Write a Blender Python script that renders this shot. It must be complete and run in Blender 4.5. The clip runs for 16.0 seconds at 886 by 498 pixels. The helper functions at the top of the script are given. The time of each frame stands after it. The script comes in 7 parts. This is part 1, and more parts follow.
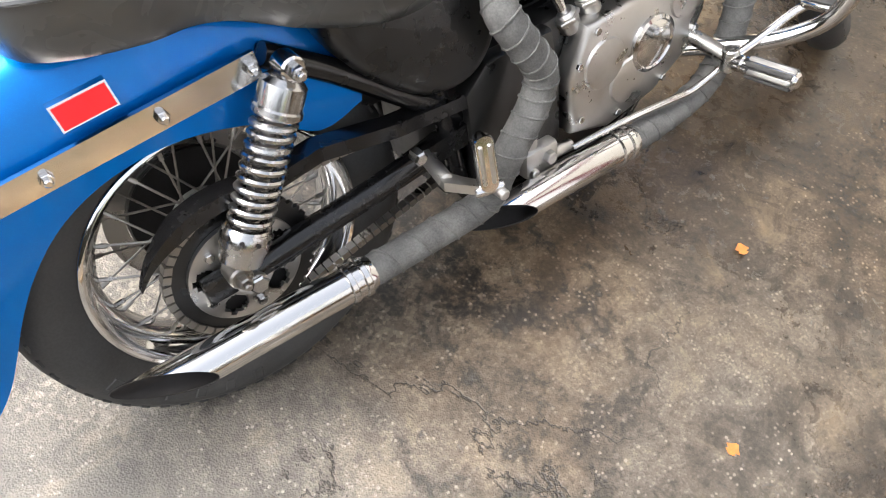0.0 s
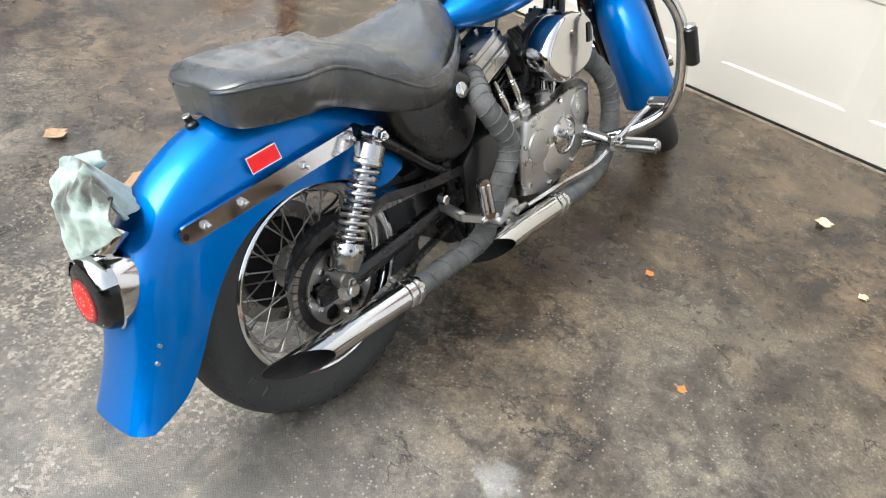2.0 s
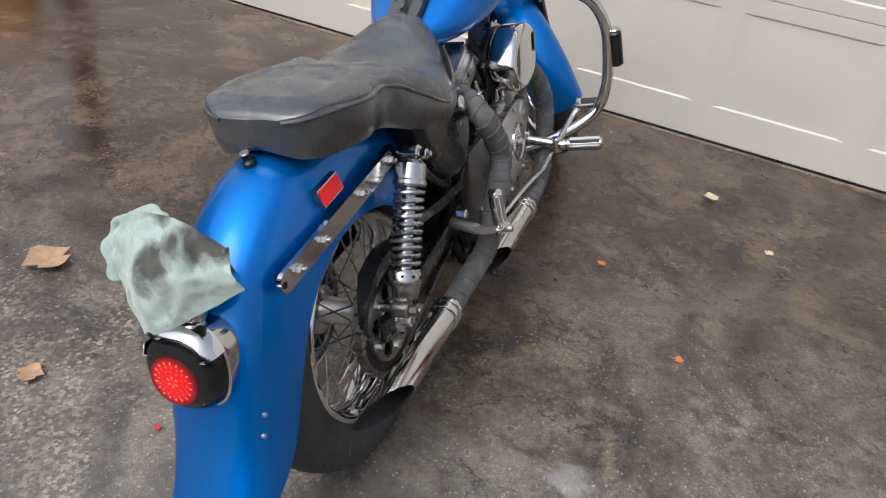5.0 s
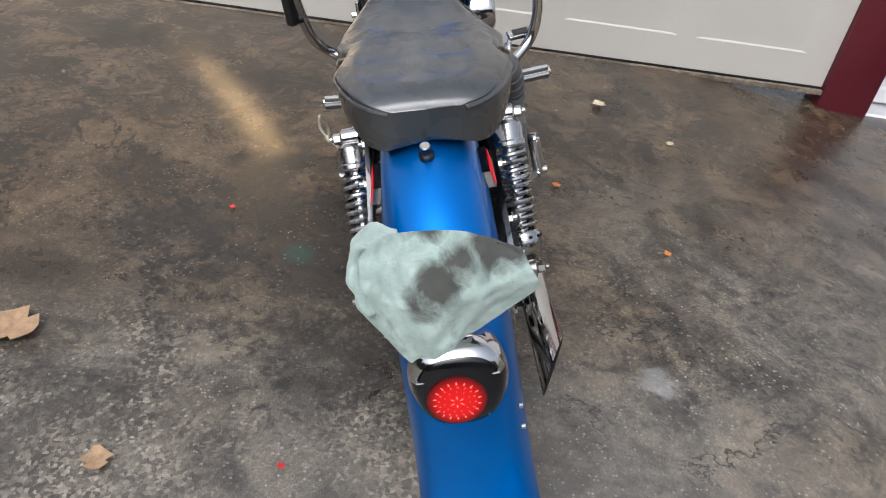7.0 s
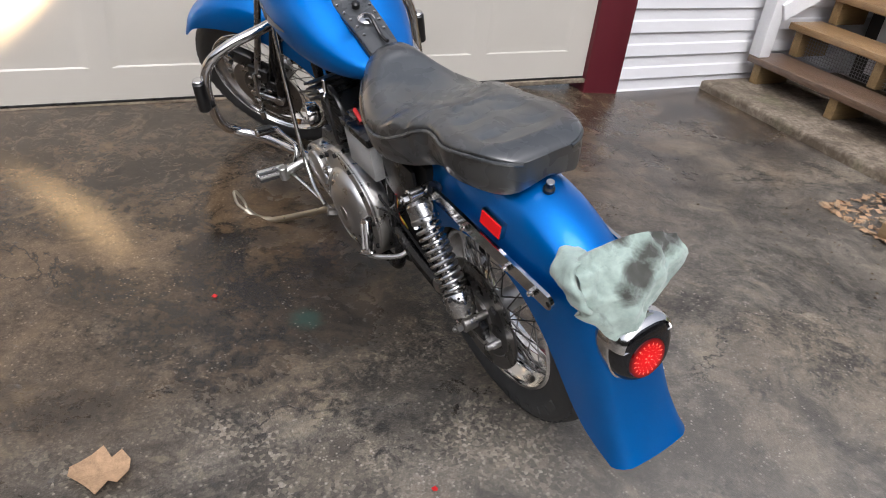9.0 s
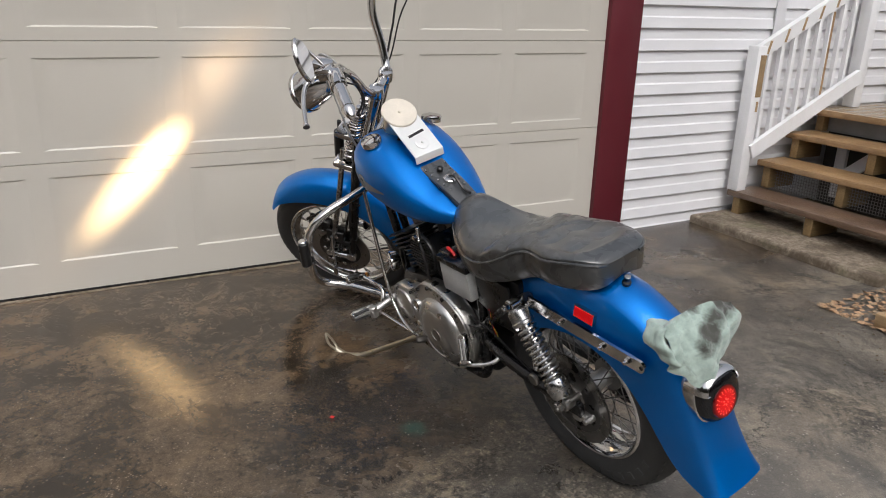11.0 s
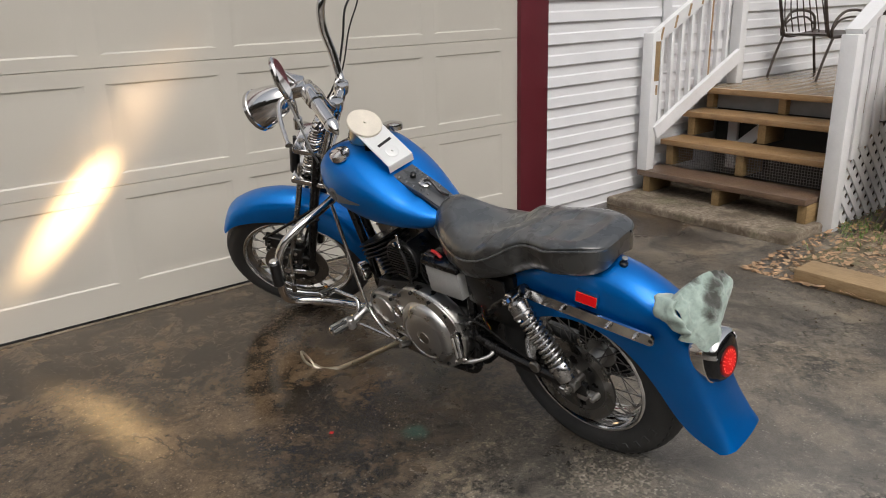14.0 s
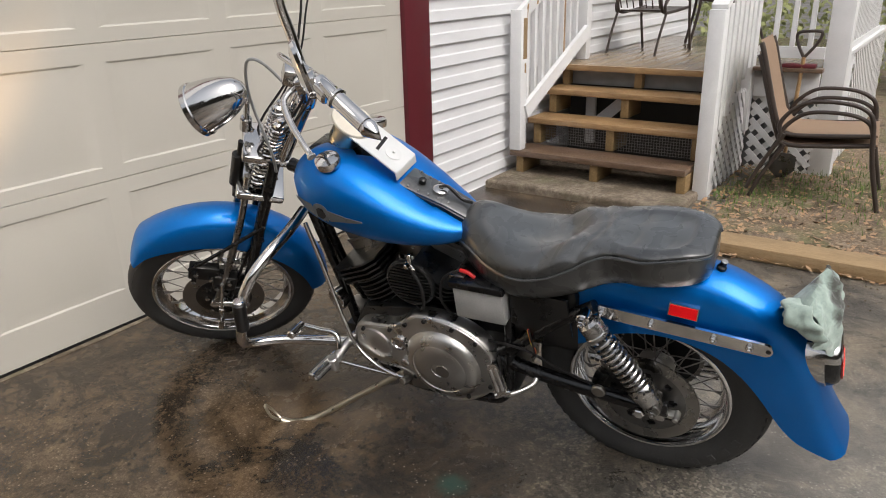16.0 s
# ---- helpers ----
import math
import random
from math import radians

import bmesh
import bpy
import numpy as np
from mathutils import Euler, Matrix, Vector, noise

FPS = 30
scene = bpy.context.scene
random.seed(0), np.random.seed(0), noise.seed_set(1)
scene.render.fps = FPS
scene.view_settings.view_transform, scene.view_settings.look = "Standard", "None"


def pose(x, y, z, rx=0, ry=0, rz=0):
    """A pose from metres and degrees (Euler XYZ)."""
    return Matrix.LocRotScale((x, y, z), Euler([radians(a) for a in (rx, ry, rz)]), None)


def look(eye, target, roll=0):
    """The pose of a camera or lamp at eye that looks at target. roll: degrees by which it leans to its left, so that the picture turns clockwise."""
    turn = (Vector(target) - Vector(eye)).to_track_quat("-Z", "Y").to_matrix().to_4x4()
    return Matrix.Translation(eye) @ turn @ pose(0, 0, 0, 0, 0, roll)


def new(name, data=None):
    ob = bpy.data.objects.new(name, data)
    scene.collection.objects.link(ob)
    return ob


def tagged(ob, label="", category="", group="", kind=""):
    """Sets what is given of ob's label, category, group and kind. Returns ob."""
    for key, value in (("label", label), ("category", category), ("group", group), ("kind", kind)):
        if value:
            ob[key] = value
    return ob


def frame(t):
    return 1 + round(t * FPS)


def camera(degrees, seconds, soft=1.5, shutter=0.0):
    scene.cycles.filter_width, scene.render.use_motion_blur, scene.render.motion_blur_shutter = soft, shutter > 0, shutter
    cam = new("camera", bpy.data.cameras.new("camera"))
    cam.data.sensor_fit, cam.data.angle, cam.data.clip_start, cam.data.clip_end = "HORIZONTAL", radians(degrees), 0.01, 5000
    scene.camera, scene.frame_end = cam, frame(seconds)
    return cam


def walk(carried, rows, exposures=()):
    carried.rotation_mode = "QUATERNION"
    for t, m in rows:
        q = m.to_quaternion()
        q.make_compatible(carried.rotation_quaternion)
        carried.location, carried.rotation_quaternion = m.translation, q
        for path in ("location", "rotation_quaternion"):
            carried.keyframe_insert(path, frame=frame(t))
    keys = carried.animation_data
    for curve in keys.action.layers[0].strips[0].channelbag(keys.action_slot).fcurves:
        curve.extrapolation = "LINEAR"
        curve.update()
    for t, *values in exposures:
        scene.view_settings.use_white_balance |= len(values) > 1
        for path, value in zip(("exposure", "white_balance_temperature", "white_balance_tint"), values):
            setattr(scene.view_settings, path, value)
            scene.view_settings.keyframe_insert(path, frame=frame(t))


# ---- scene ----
cam = camera(62.3, 16.0, 1.0, 0.12)
PATH = [
    (0, (-0.255, -0.178, 1.268), (-1.158, 0.444, -0.405), 4.6),
    (0.5, (-0.202, -0.406, 1.28), (-1.09, 0.393, -0.324), 3.8),
    (1, (-0.109, -0.568, 1.311), (-1.02, 0.374, -0.199), 5.1),
    (1.5, (0.01, -0.71, 1.345), (-0.972, 0.342, -0.044), 5.1),
    (2, (0.078, -0.797, 1.384), (-0.994, 0.331, 0.128), 4.9),
    (2.5, (0.107, -0.841, 1.409), (-1.021, 0.357, 0.273), 6.4),
    (2.6, (0.136, -0.866, 1.412), (-1.004, 0.338, 0.294), 7.0),
    (3, (0.083, -0.87, 1.408), (-1.049, 0.391, 0.346), 7.5),
    (3.5, (0.001, -0.941, 1.413), (-1.053, 0.42, 0.394), 7.9),
    (4, (-0.103, -1.068, 1.393), (-1.003, 0.393, 0.365), 6.7),
    (4.2, (-0.14, -1.1, 1.381), (-0.971, 0.387, 0.332), 6.5),
    (4.5, (-0.17, -1.142, 1.368), (-0.909, 0.363, 0.278), 6.6),
    (5, (-0.37, -1.122, 1.279), (-0.993, 0.41, 0.154), 8.1),
    (5.2, (-0.463, -1.125, 1.248), (-1.038, 0.42, 0.116), 8.8),
    (7.3, (-1.188, -1.257, 1.223), (-0.935, 0.337, 0.042), 8.8),
    (7.5, (-1.272, -1.21, 1.211), (-0.894, 0.399, 0.085), 8.6),
    (8, (-1.463, -1.196, 1.214), (-0.818, 0.374, 0.157), 9.5),
    (8.5, (-1.706, -1.292, 1.289), (-0.928, 0.215, 0.228), 8.5),
    (9, (-1.835, -1.315, 1.306), (-1.032, 0.186, 0.256), 7.0),
    (9.5, (-1.938, -1.211, 1.292), (-1.124, 0.322, 0.298), 4.4),
    (10, (-2.064, -1.168, 1.327), (-1.182, 0.417, 0.482), 3.0),
    (10.2, (-2.143, -1.226, 1.342), (-1.237, 0.373, 0.553), 2.6),
    (12.3, (-2.361, -1.978, 1.366), (-1.539, -0.249, 0.788), 0.6),
    (12.5, (-2.365, -1.981, 1.38), (-1.538, -0.258, 0.79), 0.0),
    (13, (-2.425, -1.9, 1.388), (-1.527, -0.217, 0.785), -0.4),
    (13.5, (-2.499, -1.67, 1.367), (-1.49, -0.055, 0.755), -1.3),
    (14, (-2.588, -1.473, 1.371), (-1.441, 0.036, 0.735), -1.9),
    (14.5, (-2.575, -1.228, 1.337), (-1.333, 0.191, 0.672), -2.5),
    (15, (-2.573, -0.984, 1.333), (-1.247, 0.339, 0.633), -2.5),
    (15.5, (-2.683, -0.783, 1.341), (-1.245, 0.406, 0.621), -1.9),
    (16, (-2.794, -0.665, 1.365), (-1.257, 0.404, 0.662), -1.4),
]
EXPOSURES = [(0.0, 1.63, 6400, 11), (0.5, 1.46, 6200, 9), (1.0, 1.32, 6150, 8), (1.5, 1.25, 6150, 7), (2.0, 1.2, 6100, 7), (2.6, 1.1, 5950, 9), (3.1, 0.5, 6050, 12), (3.5, 0.4, 6050, 12), (5.2, 0.41, 6050, 13), (7.3, 0.3, 5900, 12), (9.0, 0.35, 6050, 14), (10.2, 0.19, 6120, 13), (12.3, -0.08, 6450, 11), (13.5, -0.08, 6450, 11), (16.0, 0.2, 6450, 11)]
walk(cam, [(t, look(eye, target, roll)) for t, eye, target, roll in PATH], EXPOSURES)

# ---- world and light ----
SUN_ELEV, SUN_TURN = 52.0, 200.0
world = bpy.data.worlds.new("overcast")
scene.world = world
world.use_nodes = True
wn = world.node_tree.nodes
sky = wn.new("ShaderNodeTexSky")
sky.sky_type, sky.sun_disc = "NISHITA", False
sky.sun_elevation, sky.sun_rotation = radians(SUN_ELEV), radians(SUN_TURN)
sky.air_density, sky.dust_density, sky.ozone_density = 1.6, 6.0, 1.0
mute = wn.new("ShaderNodeHueSaturation")
mute.inputs["Saturation"].default_value = 0.35
world.node_tree.links.new(sky.outputs[0], mute.inputs["Color"])
world.node_tree.links.new(mute.outputs[0], wn["Background"].inputs["Color"])
wn["Background"].inputs["Strength"].default_value = 0.15
sun = new("sun", bpy.data.lights.new("sun", "SUN"))
sun.data.energy, sun.data.angle, sun.data.color = 0.8, radians(40), (1.0, 0.97, 0.93)
sun.matrix_world = look((0, 0, 20), (0 + 8 * math.sin(radians(SUN_TURN)) * -1, 8 * math.cos(radians(SUN_TURN)) * -1, 20 - 10))


# ---- materials ----
class Nodes:
    """A small wrapper to string shader nodes together."""

    def __init__(self, name):
        self.mat = bpy.data.materials.new(name)
        self.mat.use_nodes = True
        self.nt = self.mat.node_tree
        self.bsdf = self.nt.nodes["Principled BSDF"]
        self.tc = self.nt.nodes.new("ShaderNodeTexCoord")

    def node(self, kind, **props):
        n = self.nt.nodes.new(kind)
        for k, v in props.items():
            n.inputs[k].default_value = v
        return n

    def link(self, a, b):
        self.nt.links.new(a, b)

    def noise(self, scale, detail=6.0, rough=0.6, stretch=None, distort=0.0):
        n = self.node("ShaderNodeTexNoise", Scale=scale, Detail=detail, Roughness=rough, Distortion=distort)
        src = self.tc.outputs["Object"]
        if stretch:
            m = self.nt.nodes.new("ShaderNodeMapping")
            m.inputs["Scale"].default_value = stretch
            self.link(src, m.inputs["Vector"])
            src = m.outputs[0]
        self.link(src, n.inputs["Vector"])
        return n.outputs["Fac"]

    def ramp(self, fac, stops):
        r = self.nt.nodes.new("ShaderNodeValToRGB")
        el = r.color_ramp.elements
        while len(el) < len(stops):
            el.new(0.5)
        for e, (p, c) in zip(el, stops):
            e.position = p
            e.color = (*c, 1) if isinstance(c, tuple) else (c, c, c, 1)
        self.link(fac, r.inputs["Fac"])
        return r.outputs["Color"]

    def mix(self, a, b, fac, blend="MIX"):
        m = self.nt.nodes.new("ShaderNodeMix")
        m.data_type, m.blend_type = "RGBA", blend
        for sock, v in ((m.inputs[6], a), (m.inputs[7], b)):
            if isinstance(v, tuple):
                sock.default_value = (*v, 1)
            else:
                self.link(v, sock)
        if isinstance(fac, float):
            m.inputs[0].default_value = fac
        else:
            self.link(fac, m.inputs[0])
        return m.outputs[2]

    def math(self, op, a, b):
        m = self.nt.nodes.new("ShaderNodeMath")
        m.operation = op
        for sock, v in ((m.inputs[0], a), (m.inputs[1], b)):
            if isinstance(v, (int, float)):
                sock.default_value = v
            else:
                self.link(v, sock)
        return m.outputs[0]

    def put(self, name, v):
        s = self.bsdf.inputs[name]
        if isinstance(v, tuple):
            s.default_value = (*v, 1)
        elif isinstance(v, (int, float)):
            s.default_value = v
        else:
            self.link(v, s)
        return self

    def bump(self, height, strength=0.3, dist=0.002):
        b = self.node("ShaderNodeBump", Strength=strength, Distance=dist)
        self.link(height, b.inputs["Height"])
        self.link(b.outputs[0], self.bsdf.inputs["Normal"])
        return self


def surface(name, base, rough=0.5, metal=0.0, vary=0.12, scale=12.0, grain=180.0, bump=0.15, coat=0.0, stretch=None, rvary=0.1):
    """A general material: colour and roughness vary at two scales, with a fine relief."""
    n = Nodes(name)
    big, fine = n.noise(scale, 5, 0.6, stretch), n.noise(grain, 3, 0.6, stretch)
    lo = tuple(max(0.0, c * (1 - vary)) for c in base)
    hi = tuple(min(1.0, c * (1 + vary)) for c in base)
    col = n.ramp(big, [(0.3, lo), (0.7, hi)])
    col = n.mix(col, n.ramp(fine, [(0.35, tuple(c * (1 - vary * 0.6) for c in base)), (0.65, hi)]), 0.35)
    n.put("Base Color", col).put("Metallic", metal)
    n.put("Roughness", n.ramp(big, [(0.3, max(0.02, rough - rvary)), (0.7, min(1.0, rough + rvary))]))
    if coat:
        n.put("Coat Weight", coat).put("Coat Roughness", 0.08)
    if bump:
        n.bump(fine, bump, 0.001)
    return n.mat


def asphalt():
    n = Nodes("wet_worn_asphalt")
    agg = n.node("ShaderNodeTexVoronoi", Scale=120.0)
    n.link(n.tc.outputs["Object"], agg.inputs["Vector"])
    agg2 = n.node("ShaderNodeTexVoronoi", Scale=250.0)
    n.link(n.tc.outputs["Object"], agg2.inputs["Vector"])
    grit = n.noise(420, 4, 0.7)
    mott = n.noise(24, 6, 0.72, distort=0.5)
    patch = n.noise(1.7, 8, 0.62, distort=0.6)
    stain = n.noise(2.6, 9, 0.7, (1, 1, 1), 1.0)
    tone = n.noise(0.8, 4, 0.5)
    place = n.nt.nodes.new("ShaderNodeSeparateXYZ")
    n.link(n.tc.outputs["Object"], place.inputs[0])
    zone = n.math("ADD", n.math("SUBTRACT", place.outputs["Y"], n.math("MULTIPLY", n.math("ADD", place.outputs["X"], 0.9), 0.3)), n.math("MULTIPLY", n.math("SUBTRACT", n.noise(1.1, 7, 0.65, distort=0.5), 0.5), 3.2))
    damp = n.ramp(n.math("ADD", n.math("MULTIPLY", zone, 0.25), 0.5), [(0.46, 0.0), (0.72, 1.0)])

    def spot(x, y, reach):
        """One inside a round place on the ground, falling to zero at its rim."""
        d = n.nt.nodes.new("ShaderNodeVectorMath")
        d.operation = "DISTANCE"
        n.link(n.tc.outputs["Object"], d.inputs[0])
        d.inputs[1].default_value = (x, y, 0)
        return n.math("MAXIMUM", n.math("SUBTRACT", 1.0, n.math("DIVIDE", d.outputs["Value"], reach)), 0.0)

    stone = n.ramp(agg2.outputs["Color"], [(0.0, (0.105, 0.091, 0.073)), (0.35, (0.148, 0.128, 0.103)), (0.7, (0.195, 0.172, 0.137)), (1.0, (0.31, 0.28, 0.235))])
    tar = n.ramp(mott, [(0.3, (0.026, 0.022, 0.018)), (0.7, (0.12, 0.105, 0.086))])
    worn = n.math("ADD", n.math("MULTIPLY", patch, 0.55), n.math("MULTIPLY", mott, 0.45))
    col = n.mix(tar, stone, n.ramp(worn, [(0.42, 0.12), (0.55, 1.0)]))
    col = n.mix(col, (0.24, 0.18, 0.11), n.ramp(n.math("MULTIPLY", tone, patch), [(0.24, 0.0), (0.34, 0.35)]))
    dark = n.math("ADD", n.math("MULTIPLY", stain, 0.6), n.math("MULTIPLY", mott, 0.4))
    blot = n.noise(5.5, 7, 0.68, distort=0.7)
    col = n.mix(col, (0.026, 0.023, 0.019), n.ramp(blot, [(0.49, 0.0), (0.6, 0.6)]))
    col = n.mix(col, (0.34, 0.29, 0.2), n.ramp(blot, [(0.32, 0.5), (0.45, 0.0)]))
    col = n.mix(col, (0.02, 0.018, 0.016), n.ramp(dark, [(0.5, 0.0), (0.58, 0.85)]))
    fleck = n.math("MULTIPLY", n.ramp(agg.outputs["Color"], [(0.74, 0.0), (0.79, 1.0)]), n.ramp(agg.outputs["Distance"], [(0.25, 1.0), (0.45, 0.0)]))
    col = n.mix(col, (0.46, 0.42, 0.36), n.math("MULTIPLY", fleck, n.ramp(n.noise(6, 6, 0.75), [(0.42, 0.05), (0.6, 0.7)])))
    grain = n.ramp(agg.outputs["Color"], [(0.0, (0.03, 0.026, 0.021)), (0.4, (0.09, 0.077, 0.06)), (0.62, (0.26, 0.22, 0.165)), (0.8, (0.42, 0.37, 0.29)), (1.0, (0.5, 0.46, 0.39))])
    bare = n.math("MULTIPLY", n.ramp(n.noise(2.2, 6, 0.65, distort=0.5), [(0.44, 0.0), (0.58, 1.0)]), n.ramp(n.math("MULTIPLY", place.outputs["X"], -0.5), [(0.2, 0.12), (0.55, 0.6)]))
    bare = n.math("MULTIPLY", bare, n.math("SUBTRACT", 1.0, n.math("MULTIPLY", damp, 0.85)))
    col = n.mix(col, grain, bare)
    bits = n.node("ShaderNodeTexVoronoi", Scale=46.0)
    n.link(n.tc.outputs["Object"], bits.inputs["Vector"])
    bit = n.math("MULTIPLY", n.ramp(bits.outputs["Color"], [(0.92, 0.0), (0.93, 1.0)]), n.ramp(bits.outputs["Distance"], [(0.09, 1.0), (0.15, 0.0)]))
    col = n.mix(col, (0.6, 0.57, 0.5), n.math("MULTIPLY", bit, 0.3))
    col = n.mix(col, (0.34, 0.32, 0.285), n.math("MULTIPLY", spot(-0.75, -0.85, 1.0), 0.36))
    ridge = n.math("ABSOLUTE", n.math("SUBTRACT", n.noise(0.55, 9, 0.62, distort=0.3), 0.5), 0.0)
    gap = n.ramp(ridge, [(0.0, 1.0), (0.0035, 0.0)])
    gap = n.math("MULTIPLY", gap, n.ramp(patch, [(0.45, 0.0), (0.52, 0.9)]))
    col = n.mix(col, (0.012, 0.011, 0.01), gap)
    col = n.mix(col, n.mix(col, (0.42, 0.305, 0.2), 1.0, "MULTIPLY"), n.math("MULTIPLY", damp, n.math("SUBTRACT", 0.8, n.math("MULTIPLY", bit, 0.55))))
    col = n.mix(col, (0.06, 0.2, 0.15), n.ramp(n.math("ADD", spot(-1.375, 0.313, 0.07), n.math("MULTIPLY", n.math("SUBTRACT", mott, 0.5), 1.0)), [(0.2, 0.0), (0.7, 0.7)]))
    col = n.mix(col, (0.42, 0.42, 0.41), n.ramp(n.math("ADD", spot(-0.45, -0.01, 0.085), n.math("MULTIPLY", n.math("SUBTRACT", mott, 0.5), 2.0)), [(0.25, 0.0), (0.7, 0.38)]))
    oil = n.math("MAXIMUM", spot(-1.3, 0.36, 0.66), n.math("MULTIPLY", spot(-1.2, -0.03, 0.38), 0.85))
    oil = n.math("ADD", oil, n.math("MULTIPLY", n.math("SUBTRACT", n.math("ADD", n.math("MULTIPLY", stain, 0.5), n.math("MULTIPLY", mott, 0.5)), 0.5), 3.4))
    oil = n.ramp(oil, [(0.26, 0.0), (0.64, 0.74)])
    col = n.mix(col, (0.016, 0.0155, 0.015), oil)
    col = n.mix(col, (0.36, 0.34, 0.3), n.math("MULTIPLY", n.math("MULTIPLY", fleck, oil), n.ramp(n.noise(9, 5, 0.7), [(0.48, 0.0), (0.62, 0.6)])))
    n.put("Base Color", col)
    puddle = n.ramp(n.math("ADD", spot(-2.2, 1.1, 1.3), n.math("MULTIPLY", n.math("SUBTRACT", patch, 0.5), 1.2)), [(0.2, 0.0), (0.5, 1.0)])
    wet = n.math("ADD", n.math("MULTIPLY", n.noise(0.75, 6, 0.6, distort=0.4), 0.8), n.math("MULTIPLY", mott, 0.2))
    n.put("Roughness", n.math("SUBTRACT", n.ramp(wet, [(0.4, 0.34), (0.52, 0.45), (0.64, 0.6)]), n.math("ADD", n.math("ADD", n.math("MULTIPLY", damp, 0.16), n.math("MULTIPLY", oil, 0.16)), n.math("MULTIPLY", puddle, 0.27))))
    h = n.math("ADD", n.math("MULTIPLY", agg2.outputs["Distance"], 1.0), n.math("MULTIPLY", grit, 0.8))
    h = n.math("SUBTRACT", h, n.math("MULTIPLY", gap, 3.0))
    n.bump(h, 0.6, 0.0019)
    rel = n.nt.nodes["Bump"].inputs["Strength"]
    n.link(n.math("SUBTRACT", 0.6, n.math("ADD", n.math("MULTIPLY", damp, 0.34), n.math("MULTIPLY", puddle, 0.2))), rel)
    return n.mat


def soil():
    n = Nodes("leaf_littered_soil")
    a, b, c = n.noise(7, 8, 0.7), n.noise(60, 6, 0.7), n.noise(2.2, 6, 0.6)
    col = n.ramp(b, [(0.3, (0.07, 0.05, 0.032)), (0.5, (0.19, 0.138, 0.088)), (0.7, (0.38, 0.3, 0.21))])
    col = n.mix(col, (0.12, 0.14, 0.045), n.ramp(c, [(0.5, 0.0), (0.64, 0.6)]))
    col = n.mix(col, (0.07, 0.048, 0.032), n.ramp(n.noise(4.5, 8, 0.7, distort=0.6), [(0.5, 0.0), (0.62, 0.75)]))
    col = n.mix(col, (0.36, 0.3, 0.22), n.ramp(a, [(0.55, 0.0), (0.7, 0.6)]))
    n.put("Base Color", col).put("Roughness", 0.9)
    n.bump(b, 0.8, 0.01)
    return n.mat


def wood(name, a, b, rough=0.6, axis=(1, 1, 1)):
    n = Nodes(name)
    g = n.noise(14, 8, 0.65, axis, 0.6)
    f = n.noise(90, 4, 0.6, axis)
    s = n.noise(4, 5, 0.6)
    col = n.ramp(g, [(0.25, a), (0.75, b)])
    col = n.mix(col, tuple(c * 0.55 for c in a), n.ramp(f, [(0.5, 0.0), (0.75, 0.55)]))
    col = n.mix(col, tuple(c * 0.45 for c in a), n.ramp(s, [(0.5, 0.0), (0.75, 0.5)]))
    n.put("Base Color", col).put("Roughness", rough)
    n.bump(f, 0.3, 0.002)
    return n.mat


def paint_blue():
    n = Nodes("metallic_blue_paint")
    flake = n.noise(900, 2, 0.5)
    haze = n.noise(6, 5, 0.6)
    col = n.ramp(haze, [(0.3, (0.0, 0.15, 0.52)), (0.7, (0.0, 0.175, 0.6))])
    col = n.mix(col, (0.0, 0.29, 0.8), n.ramp(flake, [(0.55, 0.0), (0.75, 0.4)]))
    n.put("Base Color", col).put("Metallic", 0.86).put("Roughness", n.ramp(haze, [(0.3, 0.46), (0.7, 0.53)]))
    n.put("Specular IOR Level", 0.2).put("Coat Weight", 0.5).put("Coat Roughness", 0.03)
    return n.mat


def chrome(name="chrome", rough=0.09, tone=(0.62, 0.61, 0.6), spots=0.0):
    n = Nodes(name)
    a, b = n.noise(18, 5, 0.6), n.noise(420, 3, 0.6)
    col = n.mix(tone, (0.33, 0.28, 0.22), n.ramp(b, [(0.6, 0.0), (0.75, spots)]))
    n.put("Base Color", col).put("Metallic", 1.0).put("Roughness", n.ramp(a, [(0.3, rough * 0.6), (0.75, rough * 2.0)]))
    return n.mat


def emissive(name, col, strength, base=(0.5, 0.5, 0.5)):
    n = Nodes(name)
    n.put("Base Color", base).put("Emission Color", col).put("Emission Strength", strength).put("Roughness", 0.3)
    return n.mat


def concrete():
    """Old wet concrete, brown with moss and silt, crumbling and pitted."""
    n = Nodes("weathered_concrete")
    a, b, c = n.noise(5, 7, 0.65, distort=0.4), n.noise(38, 6, 0.7), n.noise(150, 4, 0.7)
    col = n.ramp(b, [(0.3, (0.085, 0.064, 0.044)), (0.5, (0.19, 0.152, 0.11)), (0.72, (0.31, 0.265, 0.2))])
    col = n.mix(col, (0.07, 0.05, 0.03), n.ramp(a, [(0.47, 0.0), (0.6, 0.75)]))
    col = n.mix(col, (0.1, 0.1, 0.045), n.ramp(n.noise(3.1, 5, 0.6), [(0.55, 0.0), (0.68, 0.5)]))
    n.put("Base Color", col).put("Roughness", 0.8)
    n.bump(n.math("ADD", b, n.math("MULTIPLY", c, 0.5)), 0.9, 0.006)
    return n.mat


